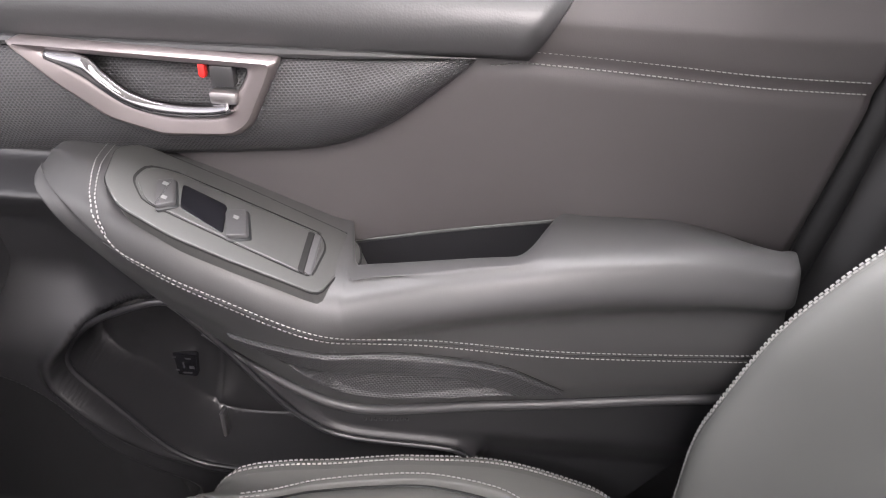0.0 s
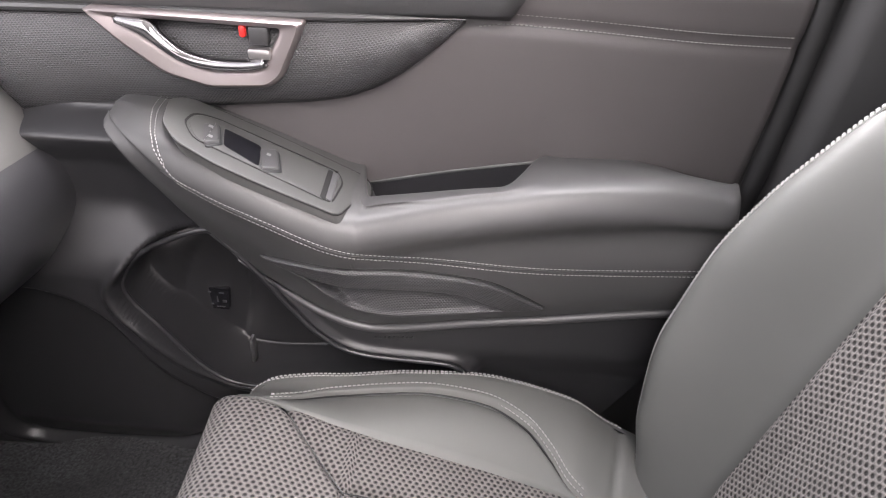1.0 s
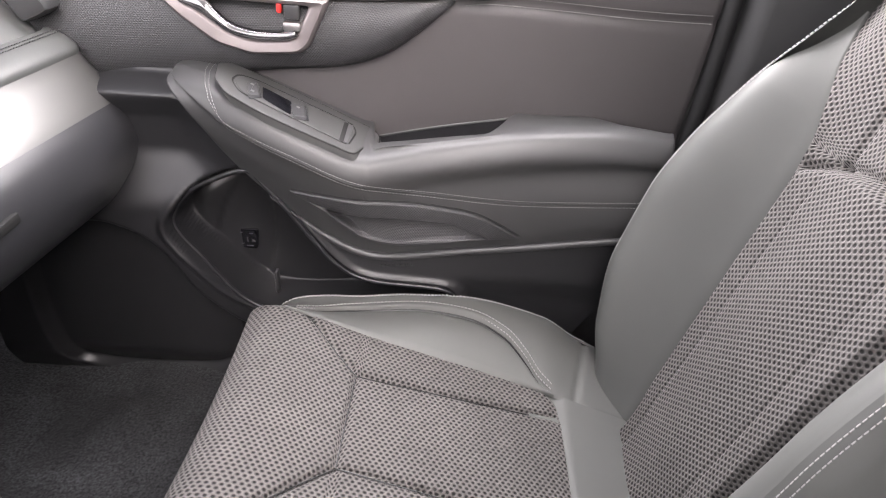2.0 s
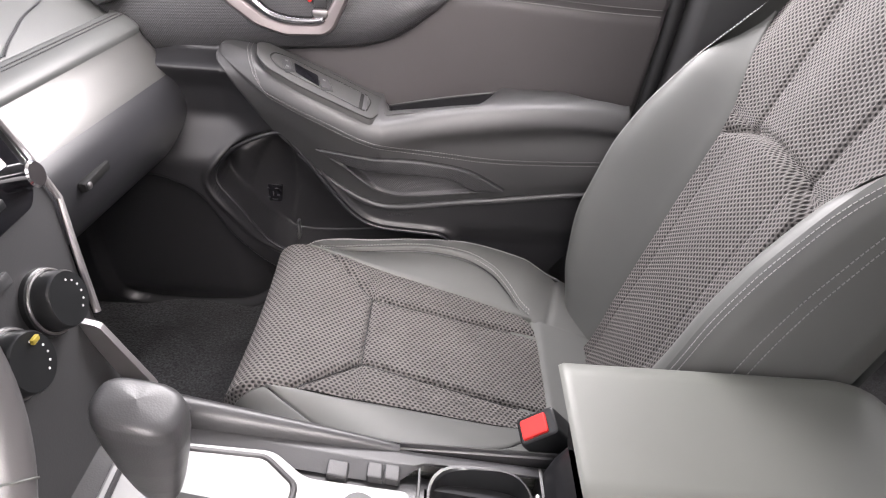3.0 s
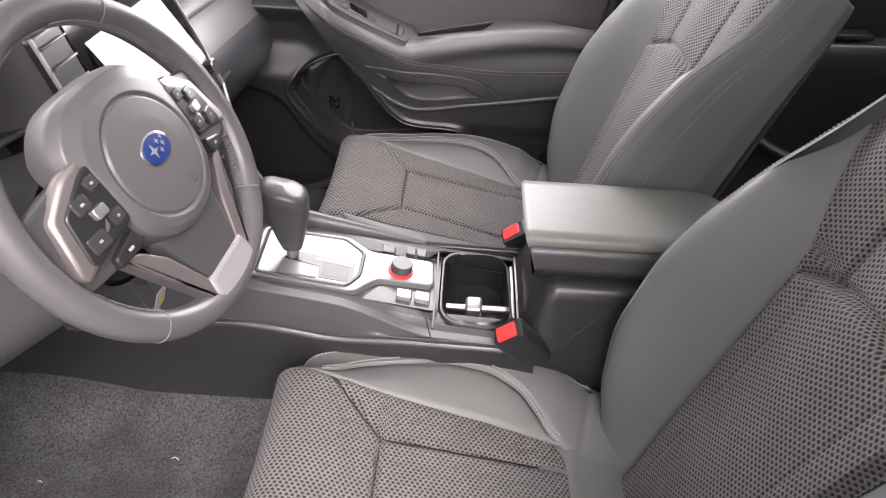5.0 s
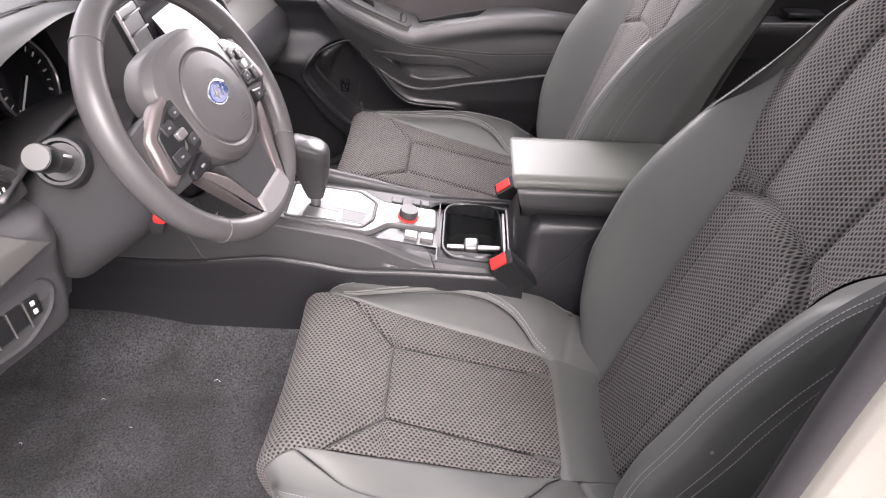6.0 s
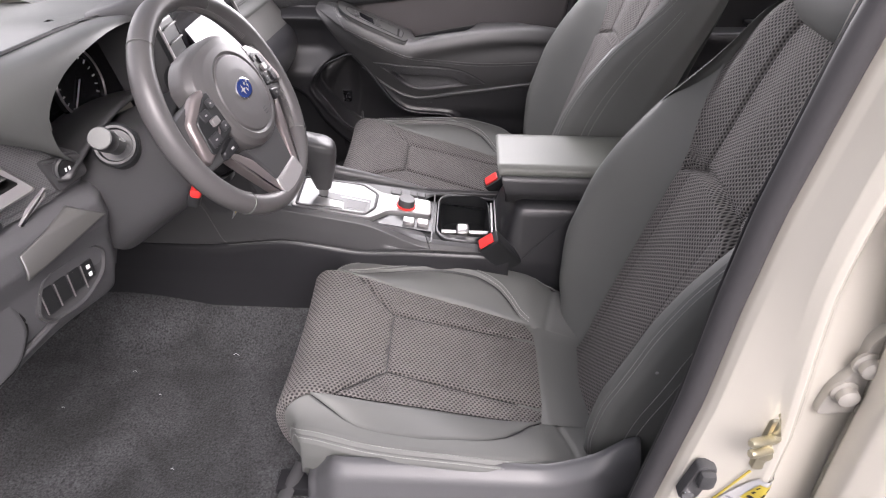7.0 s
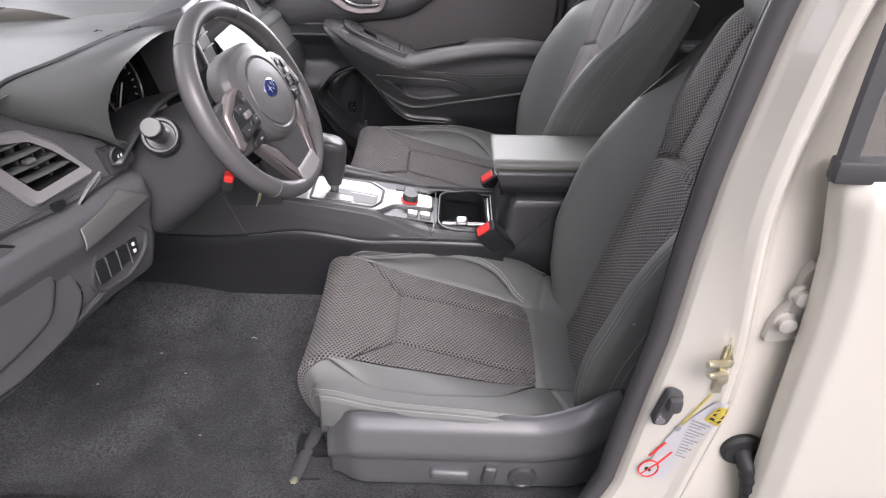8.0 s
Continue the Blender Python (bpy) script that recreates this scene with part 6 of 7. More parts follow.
sheet("hood_lining", hood_in, 60, 10, PLASTIC, dash, "black hood lining")
plate("instrument_face", [(-0.19, -0.09), (-0.19, 0.05), (-0.10, 0.11), (0.10, 0.11), (0.19, 0.05), (0.19, -0.09)], lambda a, b, w: V((-0.572 + w, -0.315 + a, 1.055 + b)), -0.01, 0.0, GLOSS, dash, "gloss black instrument face")
for c in (0.095, -0.095):
    m = pose(-0.568, -0.315 + c, 1.052, 0, 78, 0)
    g = turned("gauge", [(0.070, 0), (0.070, 0.008), (0.064, 0.010), (0.062, 0.004), (0.0, 0.003)], m, SATIN_LENS, dash, "round black gauge", 40)
    sweep("gauge_ring", [m @ V((0.067 * math.cos(t), 0.067 * math.sin(t), 0.010)) for t in np.linspace(0, 2 * math.pi, 40, endpoint=False)], 0.0025, SILVER, g, seg=6, closed=True)
    for i in range(17):
        t = math.radians(-35 + 250 / 16 * i + 90)
        p, q = m @ V((0.050 * math.cos(t), 0.050 * math.sin(t), 0.0042)), m @ V((0.058 * math.cos(t), 0.058 * math.sin(t), 0.0042))
        sweep("gauge_tick", [p, q], 0.0010 if i % 2 else 0.0018, WHITE_PRINT, g, seg=4)
    sweep("needle", [m @ V((0.010 * math.cos(2.2), 0.010 * math.sin(2.2), 0.007)), m @ V((-0.050 * math.cos(2.2), 0.048 * -math.sin(2.2), 0.007))], 0.0016, WHITE_PRINT, g, "white needle", seg=5)
sheet("lower_cowl", lambda u, v: V((-0.575 + 0.125 * v, -0.49 + 0.38 * u, 0.985 + 0.030 * math.sin(math.pi * u) + 0.03 * v)), 24, 8, PLASTIC_GREY, dash, "charcoal cowl below the instruments", thick=0.006)


FACE_O, FACE_T, FACE_N = V((-0.490, -0.520, 0.0)), V((-0.3634, -0.9317, 0)), V((0.9317, -0.3634, 0))


def on_face(y, z, w):
    """On the raked fascia beside the door: y across the car, z up, w out of it."""
    return FACE_O + FACE_T * ((-0.52 - y) / 0.9317) + V((0, 0, z)) + FACE_N * w


plate("fascia_button_pad", rounded([(-0.505, 1.052), (-0.442, 1.038), (-0.438, 1.000), (-0.490, 0.992)], 0.010), on_face, -0.02, 0.007, PLASTIC_GREY, dash, "grey pad round the start button", 0.004)
for off in (0, 0.008):
    stitch_row("stitching", [on_face(y, 1.150 - off + 0.75 * (-0.585 - y) * 0.55, 0.001) for y in np.linspace(-0.70, -0.575, 24)], tuple(FACE_N), PLASTIC_GREY, dash, label="grey seam stitching")

v_out = rounded([(-0.705, 1.150), (-0.606, 1.128), (-0.565, 1.091), (-0.518, 1.016), (-0.628, 1.008)], 0.010, 5)
v_in = rounded([(-0.680, 1.133), (-0.604, 1.110), (-0.576, 1.084), (-0.540, 1.038), (-0.617, 1.032)], 0.006, 5)
vent_mid = np.array((-0.602, 1.070))


def by_angle(points, n=120):
    """An outline resampled by angle about the vent's middle."""
    q = np.array([tuple(p) for p in points] + [tuple(points[0])], float)
    q = resample(q, 1200) - vent_mid
    ang = np.mod(np.arctan2(q[:, 1], q[:, 0]), 2 * math.pi)
    order = np.argsort(ang)
    want = np.linspace(0, 2 * math.pi, n, endpoint=False)
    return np.stack([np.interp(want, ang[order], q[order, j], period=2 * math.pi) for j in (0, 1)], axis=1) + vent_mid


f_out = by_angle(rounded([(-0.76, 1.20), (-0.62, 1.170), (-0.487, 1.058), (-0.435, 1.035), (-0.440, 1.000), (-0.50, 0.985), (-0.60, 0.985), (-0.78, 1.00)], 0.012))
f_in = by_angle(v_out)
# fascia and vent frame toned up for the light from the doorway
loft("driver_fascia", [[on_face(*q, -0.06) for q in f_out], [on_face(*q, -0.005) for q in f_out], [on_face(*(q * 0.97 + p * 0.03), 0.0) for q, p in zip(f_out, f_in)], [on_face(*(q * 0.4 + p * 0.6), 0.0) for q, p in zip(f_out, f_in)], [on_face(*p, 0.0) for p in f_in], [on_face(*p, -0.03) for p in f_in]], CARBON_LIT, dash, "textured grey fascia", uv=lambda c: (c[1], c[2]))
vent = loft("door_vent", [[on_face(a, b, -0.03) for a, b in v_out], [on_face(a, b, 0.006) for a, b in v_out], [on_face(*(np.array(o) * 0.7 + np.array(i) * 0.3), 0.013) for o, i in zip(v_out, v_in)], [on_face(a, b, 0.010) for a, b in v_in]], FRAME_SILVER, dash, "satin silver air vent frame")
loft("vent_cavity", [[on_face(a, b, 0.010) for a, b in v_in], [on_face(a, b, -0.05) for a, b in v_in]], CAVITY, vent, "dark vent cavity", cap_end=True)
# reflections on the slats and shutters are put into their pale grey
for za, ya, yb2 in ((1.112, -0.664, -0.609), (1.092, -0.651, -0.588), (1.072, -0.639, -0.569), (1.052, -0.626, -0.553)):
    sweep("vent_slat", [on_face(ya, za, -0.004), on_face((ya + yb2) / 2, za, -0.002), on_face(yb2, za, -0.004)], 0.0125, DASH_TOP, vent, "dark slat toned grey for its bright reflections", seg=10, squash=0.17)
for y, z in ((-0.640, 1.100), (-0.616, 1.090), (-0.592, 1.080), (-0.574, 1.060)):
    block("vent_shutter", on_face(y, z, -0.022), (0.022, 0.004, 0.050), DASH_TOP, vent, "shutter toned grey for the light on it", 0.001, (0, 0, -21))
block("vent_tab", on_face(-0.613, 1.083, 0.010), (0.014, 0.016, 0.006), SILVER, vent, "bright vent tab", 0.002, (0, 0, -21))
plate("vent_wheel_slot", rounded([(-0.602, 1.000), (-0.578, 0.998), (-0.580, 0.986), (-0.602, 0.986)], 0.004), on_face, 0.0, 0.006, SWITCH_BLACK, vent, "black thumb wheel", 0.002)
# highlight on the frame's lower corner, laid on as a small silver plate
plate("vent_corner_glint", rounded([(-0.506, 1.012), (-0.512, 0.998), (-0.560, 0.975), (-0.540, 0.995)], 0.003), on_face, 0.0, 0.006, FRAME_SILVER, vent, "silver glint on the corner of the vent frame", 0.002)
turned("start_bezel", [(0.0185, -0.01), (0.0185, 0.006), (0.0160, 0.008), (0.0140, 0.005)], Matrix.Translation(on_face(-0.473, 1.027, 0.006)) @ pose(0, 0, 0, 0, 90, -21), PLASTIC_GREY, dash, "charcoal ring")
turned("round_button", [(0.0135, 0), (0.0135, 0.008), (0.0, 0.0090)], Matrix.Translation(on_face(-0.473, 1.027, 0.006)) @ pose(0, 0, 0, 0, 90, -21), SWITCH_BLACK, dash, "black round button")
for k in (-0.003, 0.003):
    block("button_print", on_face(-0.473 + k, 1.027, 0.0152), (0.0008, 0.003, 0.006), WHITE_PRINT, dash, bevel=0.0002, turn=(0, 0, -21))

# body under the vent, shelf strip and knee bolster


def knee(u, v):
    y = -0.415 - 0.39 * u
    q = [0, 0.08, 0.16, 0.22, 0.30, 0.42, 0.55, 0.75, 0.90, 1.0]
    ws = (0.004, -0.004, -0.010, 0.006, 0.022, 0.028, 0.014, 0.006, -0.010, -0.08)
    zs = (0.998, 0.990, 0.980, 0.975, 0.962, 0.925, 0.885, 0.820, 0.775, 0.75)
    drop = -0.045 * smooth(0.3, 0.9, u) * smooth(0.4, 1.0, v) + 0.02 * (1 - smooth(0, 0.15, u)) * smooth(0.5, 1, v)
    return on_face(y, interp(q, zs, v) + drop, interp(q, ws, v) - 0.03 * (1 - smooth(0, 0.10, u)))


# bolster, end panel and cover: doorway light put into a paler plastic
sheet("knee_bolster", knee, 60, 50, PLASTIC_MID, dash, "charcoal knee bolster panel")


def strip(u, v):
    low = np.array((-0.595, 0.917)) * (1 - u) + np.array((-0.455, 0.944)) * u
    high = np.array((-0.588, 0.953)) * (1 - u) + np.array((-0.497, 0.978)) * u
    y, z = low * (1 - v) + high * v
    return on_face(y, z, interp([0.885, 0.925, 0.962, 0.975, 0.980], (0.014, 0.028, 0.022, 0.006, -0.010), z) * 0.6 + 0.4 * (0.034 - 0.020 * v * v) + 0.011)


sheet("bolster_strip", strip, 48, 14, STRIP_SILVER, dash, "brushed silver strip", thick=0.005)
ov = rounded([(-0.590, 0.835), (-0.565, 0.890), (-0.480, 0.893), (-0.462, 0.870), (-0.475, 0.835), (-0.520, 0.808), (-0.575, 0.812)], 0.018, 5)
ovc = np.array(ov).mean(axis=0)
loft("switch_recess", [[on_face(*(ovc + (np.array(q) - ovc) * k), w) for q in ov] for k, w in ((1.08, 0.004), (1.05, 0.0155), (1.0, 0.0165), (0.96, 0.011), (0.9, 0.010))], PLASTIC_GREY, dash, "moulded recess of the switch bank", cap_end=True)
for i in range(4):
    y = -0.566 + 0.023 * i
    k = plate("switch_blank" if i < 3 else "dimmer_switch", rounded([(y - 0.010, 0.826 + 0.004 * i), (y - 0.010, 0.872), (y + 0.010, 0.872), (y + 0.010, 0.826 + 0.004 * i)], 0.003), on_face, 0.006, 0.0145, SWITCH_BLACK, dash, "black switch blank" if i < 3 else "dimmer wheel with bright marks", 0.002)
    sweep("blank_edge", [on_face(y - 0.0105, 0.828, 0.0145), on_face(y - 0.0105, 0.870, 0.0145)], 0.0012, SILVER, k, seg=6)
    if i == 3:
        for z in (0.862, 0.848):
            block("dimmer_mark", on_face(y, z, 0.0155), (0.002, 0.006, 0.007), WHITE_PRINT, k, bevel=0.0005, turn=(0, 0, -21))
ep = rounded([(-0.82, 1.03), (-0.70, 0.988), (-0.646, 0.947), (-0.616, 0.907), (-0.607, 0.828), (-0.638, 0.780), (-0.746, 0.757), (-0.82, 0.765)], 0.02, 6)
plate("end_panel", ep, on_face, -0.02, 0.014, PLASTIC_MID, dash, "grey lower end panel", 0.006)
sweep("panel_gap", [on_face(a, b, 0.008) for a, b in ep], 0.0035, CAVITY, dash, seg=6, closed=True)
fc = rounded([(-0.83, 0.985), (-0.70, 0.965), (-0.662, 0.940), (-0.640, 0.896), (-0.668, 0.826), (-0.756, 0.802), (-0.83, 0.806)], 0.03, 6)
plate("fuse_cover", fc, on_face, 0.008, 0.021, PLASTIC_MID, dash, "charcoal rounded cover", 0.008)
sweep("cover_gap", [on_face(a, b, 0.0145) for a, b in fc], 0.0018, CAVITY, dash, seg=6, closed=True)
sweep("bolster_edge", [on_face(y, 0.752 + 0.27 * (y + 0.76), 0.004) for y in np.linspace(-0.76, -0.47, 20)], 0.006, PLASTIC_GREY, dash, seg=8)

def end_cap(u, v):
    y = -0.775 + 0.0 * u
    return V((-0.62 - 0.35 * u, y + 0.02 * math.sin(math.pi * v), 0.80 + 0.38 * v))


sheet("dash_end_cap", end_cap, 6, 8, PLASTIC_GREY, dash, "charcoal end cap", thick=0.01)
# closing panel between fascia and windscreen on the driver's side


def top_left(u, v):
    y = -0.78 + 0.90 * u
    return V((-0.50 - 0.55 * v, y, 1.190 - 0.06 * smooth(0.45, 0.9, u) - 0.05 * v))


sheet("dash_top_driver", top_left, 20, 8, DASH_TOP, dash, "grey soft dashboard top")

# ---------------------------------------------------------------- steering wheel and column
WC = V((-0.2644, -0.2974, 1.0589))


def facing(at, normal):
    """Axes across, up and out of a disc that faces the driver."""
    n = V(normal).normalized()
    r = (V((0, 1, 0)) - n * n[1]).normalized()
    u = n.cross(r)
    return Matrix(((r[0], u[0], n[0], at[0]), (r[1], u[1], n[1], at[1]), (r[2], u[2], n[2], at[2]), (0, 0, 0, 1)))


WM = facing(WC, (0.881, -0.116, 0.459))
COLUMN = facing((-0.264, -0.316, 1.061), (0.86, -0.06, 0.50))
wheel = thing("steering_wheel", WC, "black leather steering wheel with silver spokes", "steering wheel")


def on_wheel(a, b, w):
    return WM @ V((a, b, w))


def rim_fn(u, v):
    a, t = 2 * math.pi * u, 2 * math.pi * v
    grip = 0.0015 * sum(math.exp(-((math.degrees(math.atan2(math.sin(a - g), math.cos(a - g))) / 16) ** 2)) for g in (math.radians(30), math.radians(150)))
    R, r = 0.1776, 0.0172 + grip
    rr = R + r * math.cos(t)
    return on_wheel(rr * math.cos(a), rr * math.sin(a), (r + 0.002) * math.sin(t))


rim_part = sheet("rim", rim_fn, 96, 18, WHEEL_LEATHER, wheel, "stitched black leather rim", close_u=True, close_v=True)
for deg in (-45, -135, 56, 124):
    a = math.radians(deg)
    sweep("rim_seam", [on_wheel((0.1776 + 0.0178 * math.cos(t)) * math.cos(a), (0.1776 + 0.0178 * math.cos(t)) * math.sin(a), 0.0197 * math.sin(t)) for t in np.linspace(0, 2 * math.pi, 20, endpoint=False)], 0.0009, LEATHER, rim_part, seg=5, closed=True)
for lo, hi in ((-45, -18), (22, 80), (100, 158), (198, 225)):
    n = int((hi - lo) * 0.9)
    for i in range(n):
        a0, a1 = math.radians(lo + (hi - lo) * i / n), math.radians(lo + (hi - lo) * (i + 0.62) / n)
        sweep("rim_stitch", [on_wheel((0.1776 - 0.0180 * math.cos(q)) * math.cos(a0 + (a1 - a0) * k), (0.1776 - 0.0180 * math.cos(q)) * math.sin(a0 + (a1 - a0) * k), 0.0195 * math.sin(q)) for k, q in ((0, -0.05), (0.5, 0.2), (1, 0.45))], 0.0011, THREAD_DARK, rim_part, seg=4)


half = [(0.055, 0.099), (0.090, 0.074), (0.096, 0.048), (0.088, 0.014), (0.085, -0.018), (0.078, -0.045), (0.056, -0.068), (0.026, -0.081)]
COVER = np.array(spline([(0.0, 0.104)] + half + [(0.0, -0.084)] + [(-a, b) for a, b in reversed(half)], 96, True))


def hub(u, v):
    i = int(round(v * 96)) % 96
    o = COVER[i]
    k = [0, 0.35, 0.56, 0.59, 0.62, 0.66, 0.78, 0.90, 0.97, 1.0]
    r = interp(k, (0.0, 0.040, 0.0635, 0.0655, 0.0675, 0.0700, 0, 0, 0, 0), u)
    d = o - np.array((0.0, 0.006))
    ln = float(np.hypot(*d))
    if u > 0.66:
        f = interp([0.66, 0.78, 0.90, 0.97, 1.0], (0.0, 0.42, 0.80, 0.97, 1.0), u)
        r = 0.070 + (ln - 0.070) * f
    w = interp(k, (0.0395, 0.0390, 0.0370, 0.0337, 0.0345, 0.0367, 0.0335, 0.026, 0.012, -0.014), u)
    x, y = d / ln * r
    return on_wheel(x, y + 0.006, w)


sheet("airbag_cover", hub, 90, 96, WHEEL_LEATHER, wheel, "grey airbag cover with a moulded ring", close_v=True)
for i, (sa, sb, w, mt) in enumerate(((0.0245, 0.0175, 0.0413, CHROME), (0.0222, 0.0152, 0.0423, BLUE))):
    plate("badge" if i else "badge_ring", [(sa * math.cos(t), 0.012 + sb * math.sin(t)) for t in np.linspace(0, 2 * math.pi, 40, endpoint=False)], on_wheel, 0.0355, w, mt, wheel, "plain blue oval badge" if i else "chrome badge ring", 0.0012)
for a, b, k in ((-0.007, 0.012, 0.0085), (0.005, 0.018, 0.0036), (0.011, 0.0125, 0.0036), (0.004, 0.0075, 0.0036), (0.0135, 0.019, 0.0030)):
    plate("badge_fleck", [(a, b - k), (a + k * 0.22, b - k * 0.22), (a + k, b), (a + k * 0.22, b + k * 0.22), (a, b + k), (a - k * 0.22, b + k * 0.22), (a - k, b), (a - k * 0.22, b - k * 0.22)], on_wheel, 0.0417, 0.0429, PALE_SILVER, wheel, edge=0.0001)
for a, b, l in ((0.020, -0.034, 0.010), (0.020, -0.039, 0.012), (0.021, -0.044, 0.008)):
    plate("moulded_print", [(a - l / 2, b - 0.0011), (a + l / 2, b - 0.0011), (a + l / 2, b + 0.0011), (a - l / 2, b + 0.0011)], on_wheel, 0.0355, 0.0391, PLASTIC_GREY, wheel, edge=0.0002)


def dished(low, high):
    """On the wheel, rising from the rim to the hub."""
    return lambda a, b, w: on_wheel(a, b, w + low + (high - low) * smooth(0.158, 0.095, math.hypot(a, b)))


for s in (-1, 1):
    at = dished(0.0, 0.012)
    spoke = plate("side_spoke", rounded([(s * 0.070, 0.050), (s * 0.120, 0.048), (s * 0.172, 0.040), (s * 0.174, -0.020), (s * 0.160, -0.046), (s * 0.118, -0.050), (s * 0.070, -0.050)], 0.008), at, -0.012, 0.008, PLASTIC_GREY, wheel, "charcoal side spoke", 0.004)
    plate("spoke_trim", rounded([(s * 0.080, 0.058), (s * 0.106, 0.055), (s * 0.144, 0.031), (s * 0.161, -0.026), (s * 0.155, -0.036), (s * 0.140, -0.032), (s * 0.100, -0.012)], 0.006), at, 0.004, 0.018, ROSE_SILVER, spoke, "warm silver trim", 0.005)
    plate("button_pod", rounded([(s * 0.078, 0.049), (s * 0.092, 0.046), (s * 0.133, 0.024), (s * 0.144, -0.024), (s * 0.138, -0.029), (s * 0.080, -0.018)], 0.005), at, 0.008, 0.0205, SWITCH_BLACK, spoke, "black button cluster", 0.002)
    for a, b, wd, hg in ((0.090, 0.033, 0.007, 0.007), (0.113, 0.024, 0.009, 0.008), (0.092, -0.006, 0.008, 0.007), (0.124, -0.012, 0.011, 0.009), (0.104, 0.009, 0.008, 0.006)):
        mid = (a, b) == (0.104, 0.009)
        plate("wheel_rocker" if mid else "wheel_button", rounded([(s * a - wd, b - hg), (s * a - wd, b + hg), (s * a + wd, b + hg), (s * a + wd, b - hg)], 0.003), at, 0.018, 0.0240 if mid else 0.0222, SILVER if mid else PLASTIC_DARK, spoke, "satin silver rocker" if mid else "small wheel button", 0.0015)
        if not mid:
            plate("button_print", rounded([(s * a - 0.0020, b - 0.0013), (s * a - 0.0020, b + 0.0013), (s * a + 0.0020, b + 0.0013), (s * a + 0.0020, b - 0.0013)], 0.0008), at, 0.0218, 0.0226, THREAD, spoke, edge=0.0001)
    plate("lower_key", rounded([(s * 0.086, -0.026), (s * 0.122, -0.036), (s * 0.122, -0.050), (s * 0.086, -0.048)], 0.005), at, 0.004, 0.0165, PLASTIC, spoke, "black lower key", 0.003)
    plate("button_print", [(s * 0.102 - 0.003, -0.0415), (s * 0.102 + 0.003, -0.0415), (s * 0.102 + 0.003, -0.0385), (s * 0.102 - 0.003, -0.0385)], at, 0.0155, 0.0170, THREAD, spoke, edge=0.0001)
    # lower spoke: a silver arm each side of the grey web
    plate("lower_spoke", rounded([(s * 0.114, -0.042), (s * 0.090, -0.054), (s * 0.066, -0.082), (s * 0.040, -0.140), (s * 0.034, -0.160), (s * 0.042, -0.178), (s * 0.060, -0.146), (s * 0.086, -0.100), (s * 0.108, -0.058)], 0.005), dished(0.0, 0.004), -0.004, 0.0140, ROSE_SILVER, wheel, "warm silver lower spoke arm", 0.003)
plate("spoke_foot", rounded([(-0.043, -0.139), (0.043, -0.139), (0.047, -0.164), (0.042, -0.181), (0.0, -0.186), (-0.042, -0.181), (-0.047, -0.164)], 0.006), on_wheel, -0.010, 0.0185, FRAME_SILVER, wheel, "pale satin foot of the lower spoke", 0.005)
plate("spoke_web", rounded([(-0.064, -0.062), (0.064, -0.062), (0.038, -0.146), (-0.038, -0.146)], 0.008), on_wheel, -0.008, 0.0150, PLASTIC_GREY, wheel, "grey centre web of the lower spoke", 0.005)

column = thing("steering_column", (-0.40, -0.316, 0.98), "charcoal steering column shroud with stalks", "steering column")


def shroud(u, v):
    a = 2 * math.pi * v
    w = -0.035 - 0.24 * u
    c, s = math.cos(a), math.sin(a)
    k = 1 + 0.10 * u
    return COLUMN @ V((-0.02 * u + 0.105 * k * math.copysign(abs(c) ** 0.55, c), -0.018 + 0.070 * (1 + 0.45 * u) * math.copysign(abs(s) ** 0.6, s), w))


sheet("shroud", shroud, 24, 44, PLASTIC_GREY, column, "charcoal plastic shroud", close_v=True)
plate("shroud_front", [((0.100) * math.copysign(abs(math.cos(t)) ** 0.55, math.cos(t)), -0.018 + 0.066 * math.copysign(abs(math.sin(t)) ** 0.6, math.sin(t))) for t in np.linspace(0, 2 * math.pi, 44, endpoint=False)], lambda a, b, w: COLUMN @ V((a, b, w)), -0.05, -0.033, PLASTIC, column, "black shroud front", 0.004)
_base, _tip = V((-0.402, -0.430, 1.043)), V((-0.382, -0.504, 1.094))
LEFT_STALK = Matrix.Translation(_base) @ (_tip - _base).to_track_quat("Z", "Y").to_matrix().to_4x4()
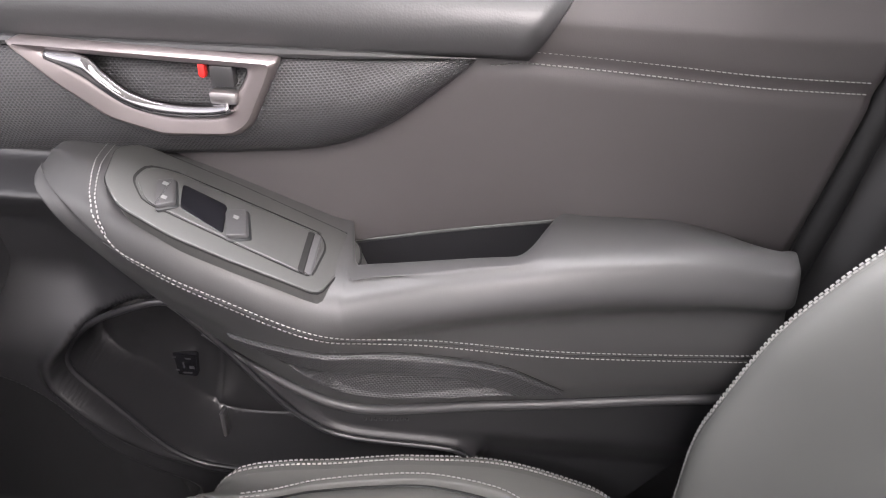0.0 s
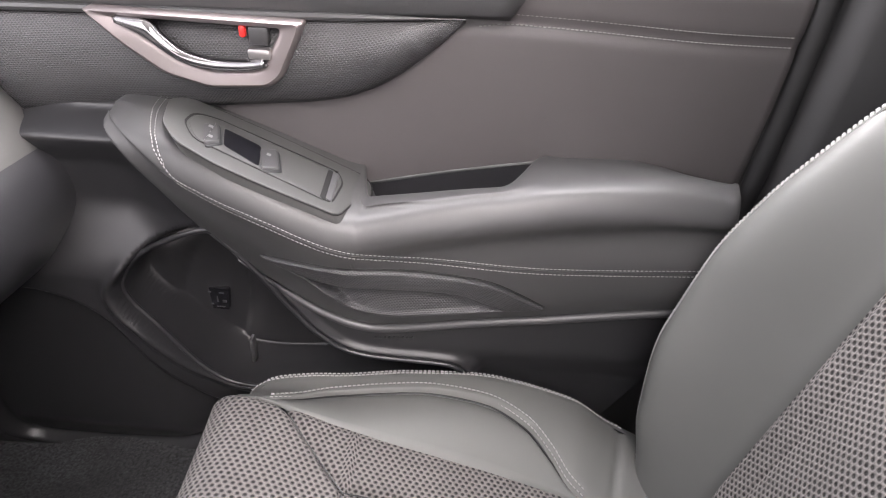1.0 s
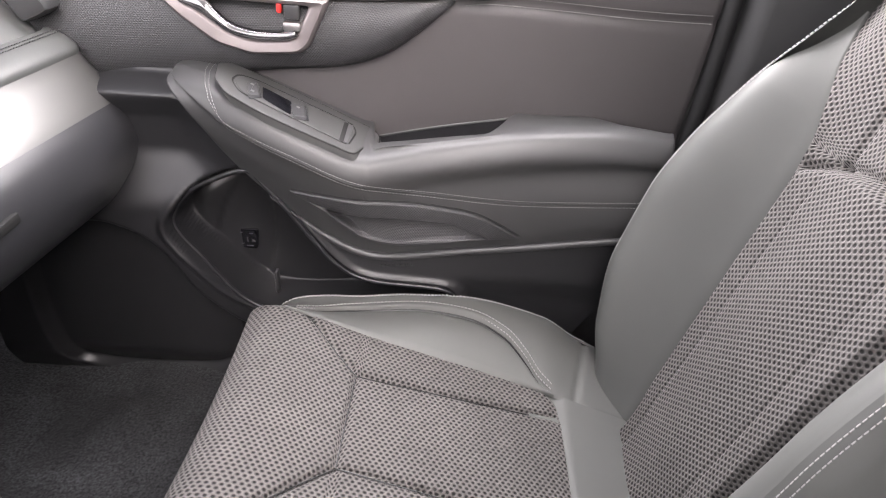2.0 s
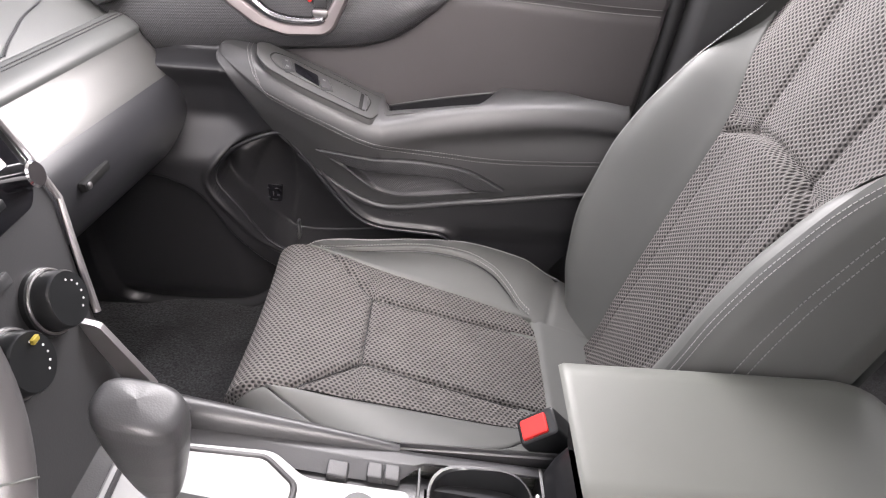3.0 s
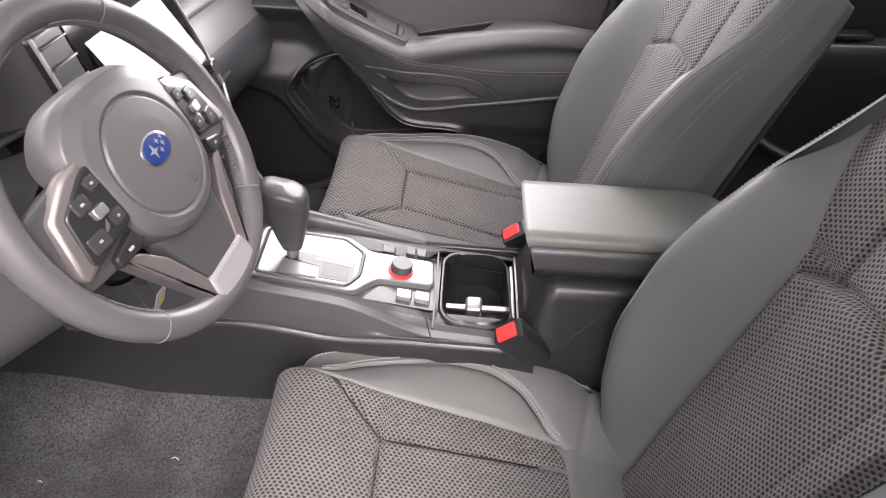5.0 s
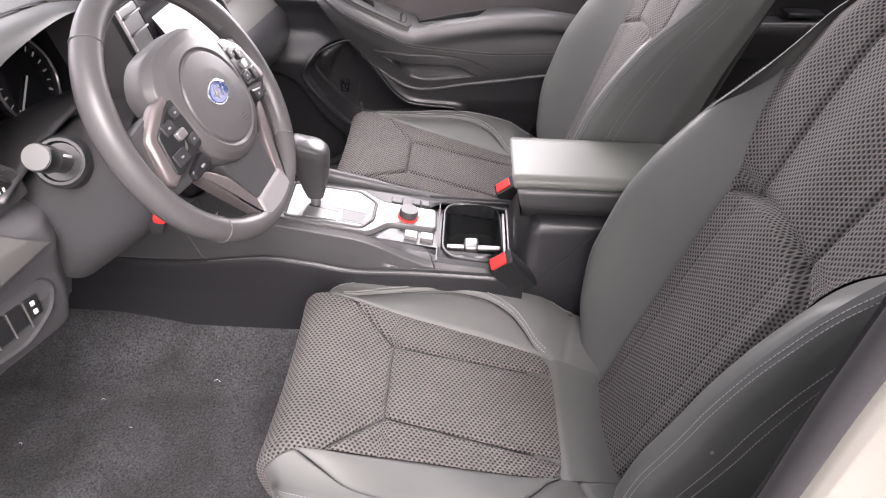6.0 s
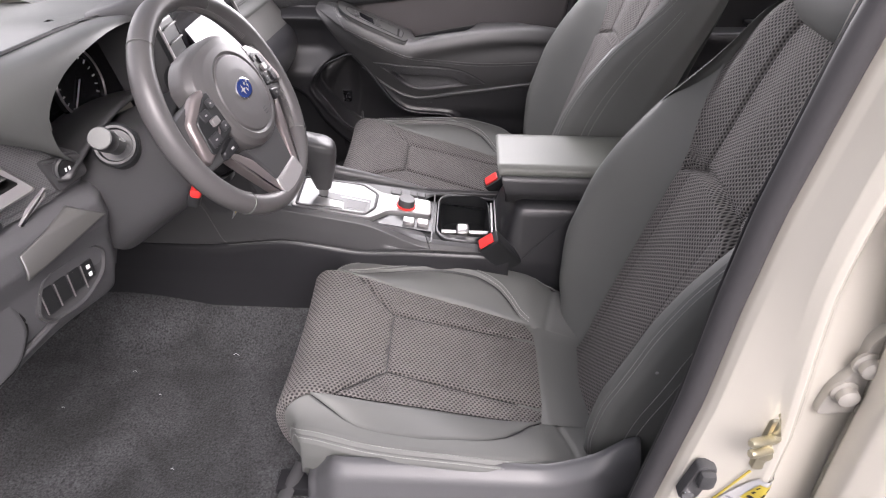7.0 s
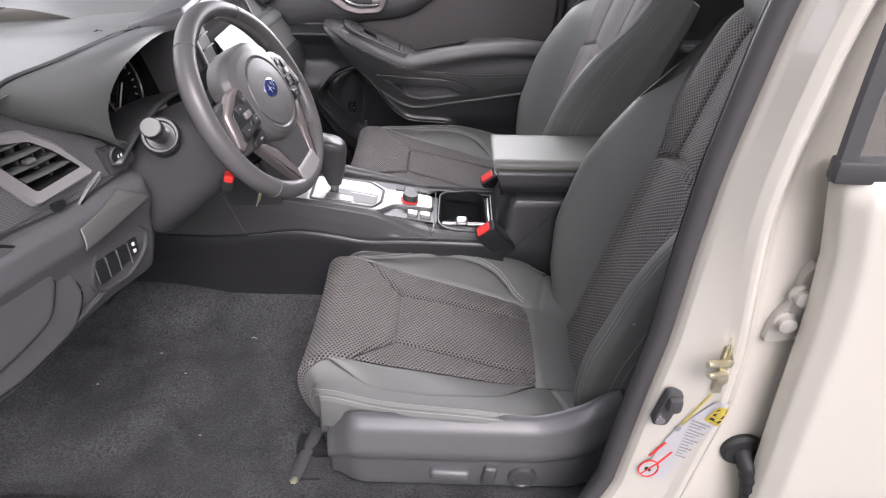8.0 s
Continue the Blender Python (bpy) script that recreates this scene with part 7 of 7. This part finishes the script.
for s, reach in ((-1, 0.0), (1, 0.025)):
    base = LEFT_STALK if s < 0 else COLUMN @ pose(s * 0.100, 0.058, -0.085, 0, 90 * s, 0) @ pose(0, 0, 0, 0, 8 * s, 0)
    turned("stalk_boot", [(0.034, -0.030), (0.034, 0.004), (0.030, 0.008), (0.026, 0.008), (0.024, 0.002)], base, SWITCH_BLACK, column, "black stalk boot")
    st = sweep("stalk", [base @ V((0, 0, -0.01)), base @ V((0, 0.0, 0.030)), base @ V((0, 0, 0.056 + reach))], 0.0145, SWITCH_BLACK, column, "black control stalk", seg=16)
    turned("stalk_knob", [(0.0150, 0.040 + reach), (0.0172, 0.046 + reach), (0.0172, 0.074 + reach), (0.0160, 0.078 + reach), (0.0, 0.079 + reach)], base, PLASTIC_GREY if s > 0 else PLASTIC, st, "black stalk end knob")
    if s < 0:
        turned("stalk_cap", [(0.0155, 0.0775 + reach), (0.0150, 0.0800 + reach), (0.0, 0.0805 + reach)], base, DASH_TOP, st, "grey end cap")
    for i in range(4):
        c = base @ V((-0.0150 * s, 0.004, 0.012 + 0.007 * i))
        block("stalk_print", c, (0.003, 0.003, 0.003), WHITE_PRINT, st, bevel=0.0005)
key = thing("car_key", (-0.30, -0.415, 0.90), "red and black key fob hanging below the steering column", "key")
block("fob", (-0.305, -0.418, 0.948), (0.020, 0.034, 0.026), SWITCH_BLACK, key, "black fob", 0.006, (0, 15, 10))
block("fob_cap", (-0.298, -0.421, 0.962), (0.018, 0.030, 0.016), RED, key, "red cap", 0.005, (0, 15, 10))
sweep("key_cord", spline([(-0.305, -0.418, 0.975), (-0.312, -0.40, 0.985), (-0.33, -0.385, 0.990)], 10), 0.002, SWITCH_BLACK, key, seg=6)
tag = thing("paper_tag", (-0.30, -0.275, 0.83), "small cream paper tag hanging below the steering column", "tag")
plate("tag_sheet", rounded([(-0.020, -0.016), (0.016, -0.020), (0.020, 0.012), (-0.014, 0.018)], 0.002), lambda a, b, w: V((-0.300 + 0.3 * b + w, -0.272 + a, 0.838 + b)), 0.0, 0.001, LABEL_PAPER, tag, "cream paper", 0.0003)
plate("tag_mark", [(-0.008, -0.010), (0.006, -0.012), (0.008, 0.0), (-0.006, 0.002)], lambda a, b, w: V((-0.2985 + 0.3 * b + w, -0.272 + a, 0.838 + b)), 0.0, 0.001, YELLOW, tag, "yellow print", 0.0003)
sweep("tag_string", [(-0.298, -0.284, 0.852), (-0.305, -0.292, 0.90)], 0.0008, SWITCH_BLACK, tag, seg=5)
block("lock_tumbler", (-0.315, -0.255, 0.905), (0.03, 0.03, 0.03), SWITCH_BLACK, column, "black tilt lever housing", 0.006)
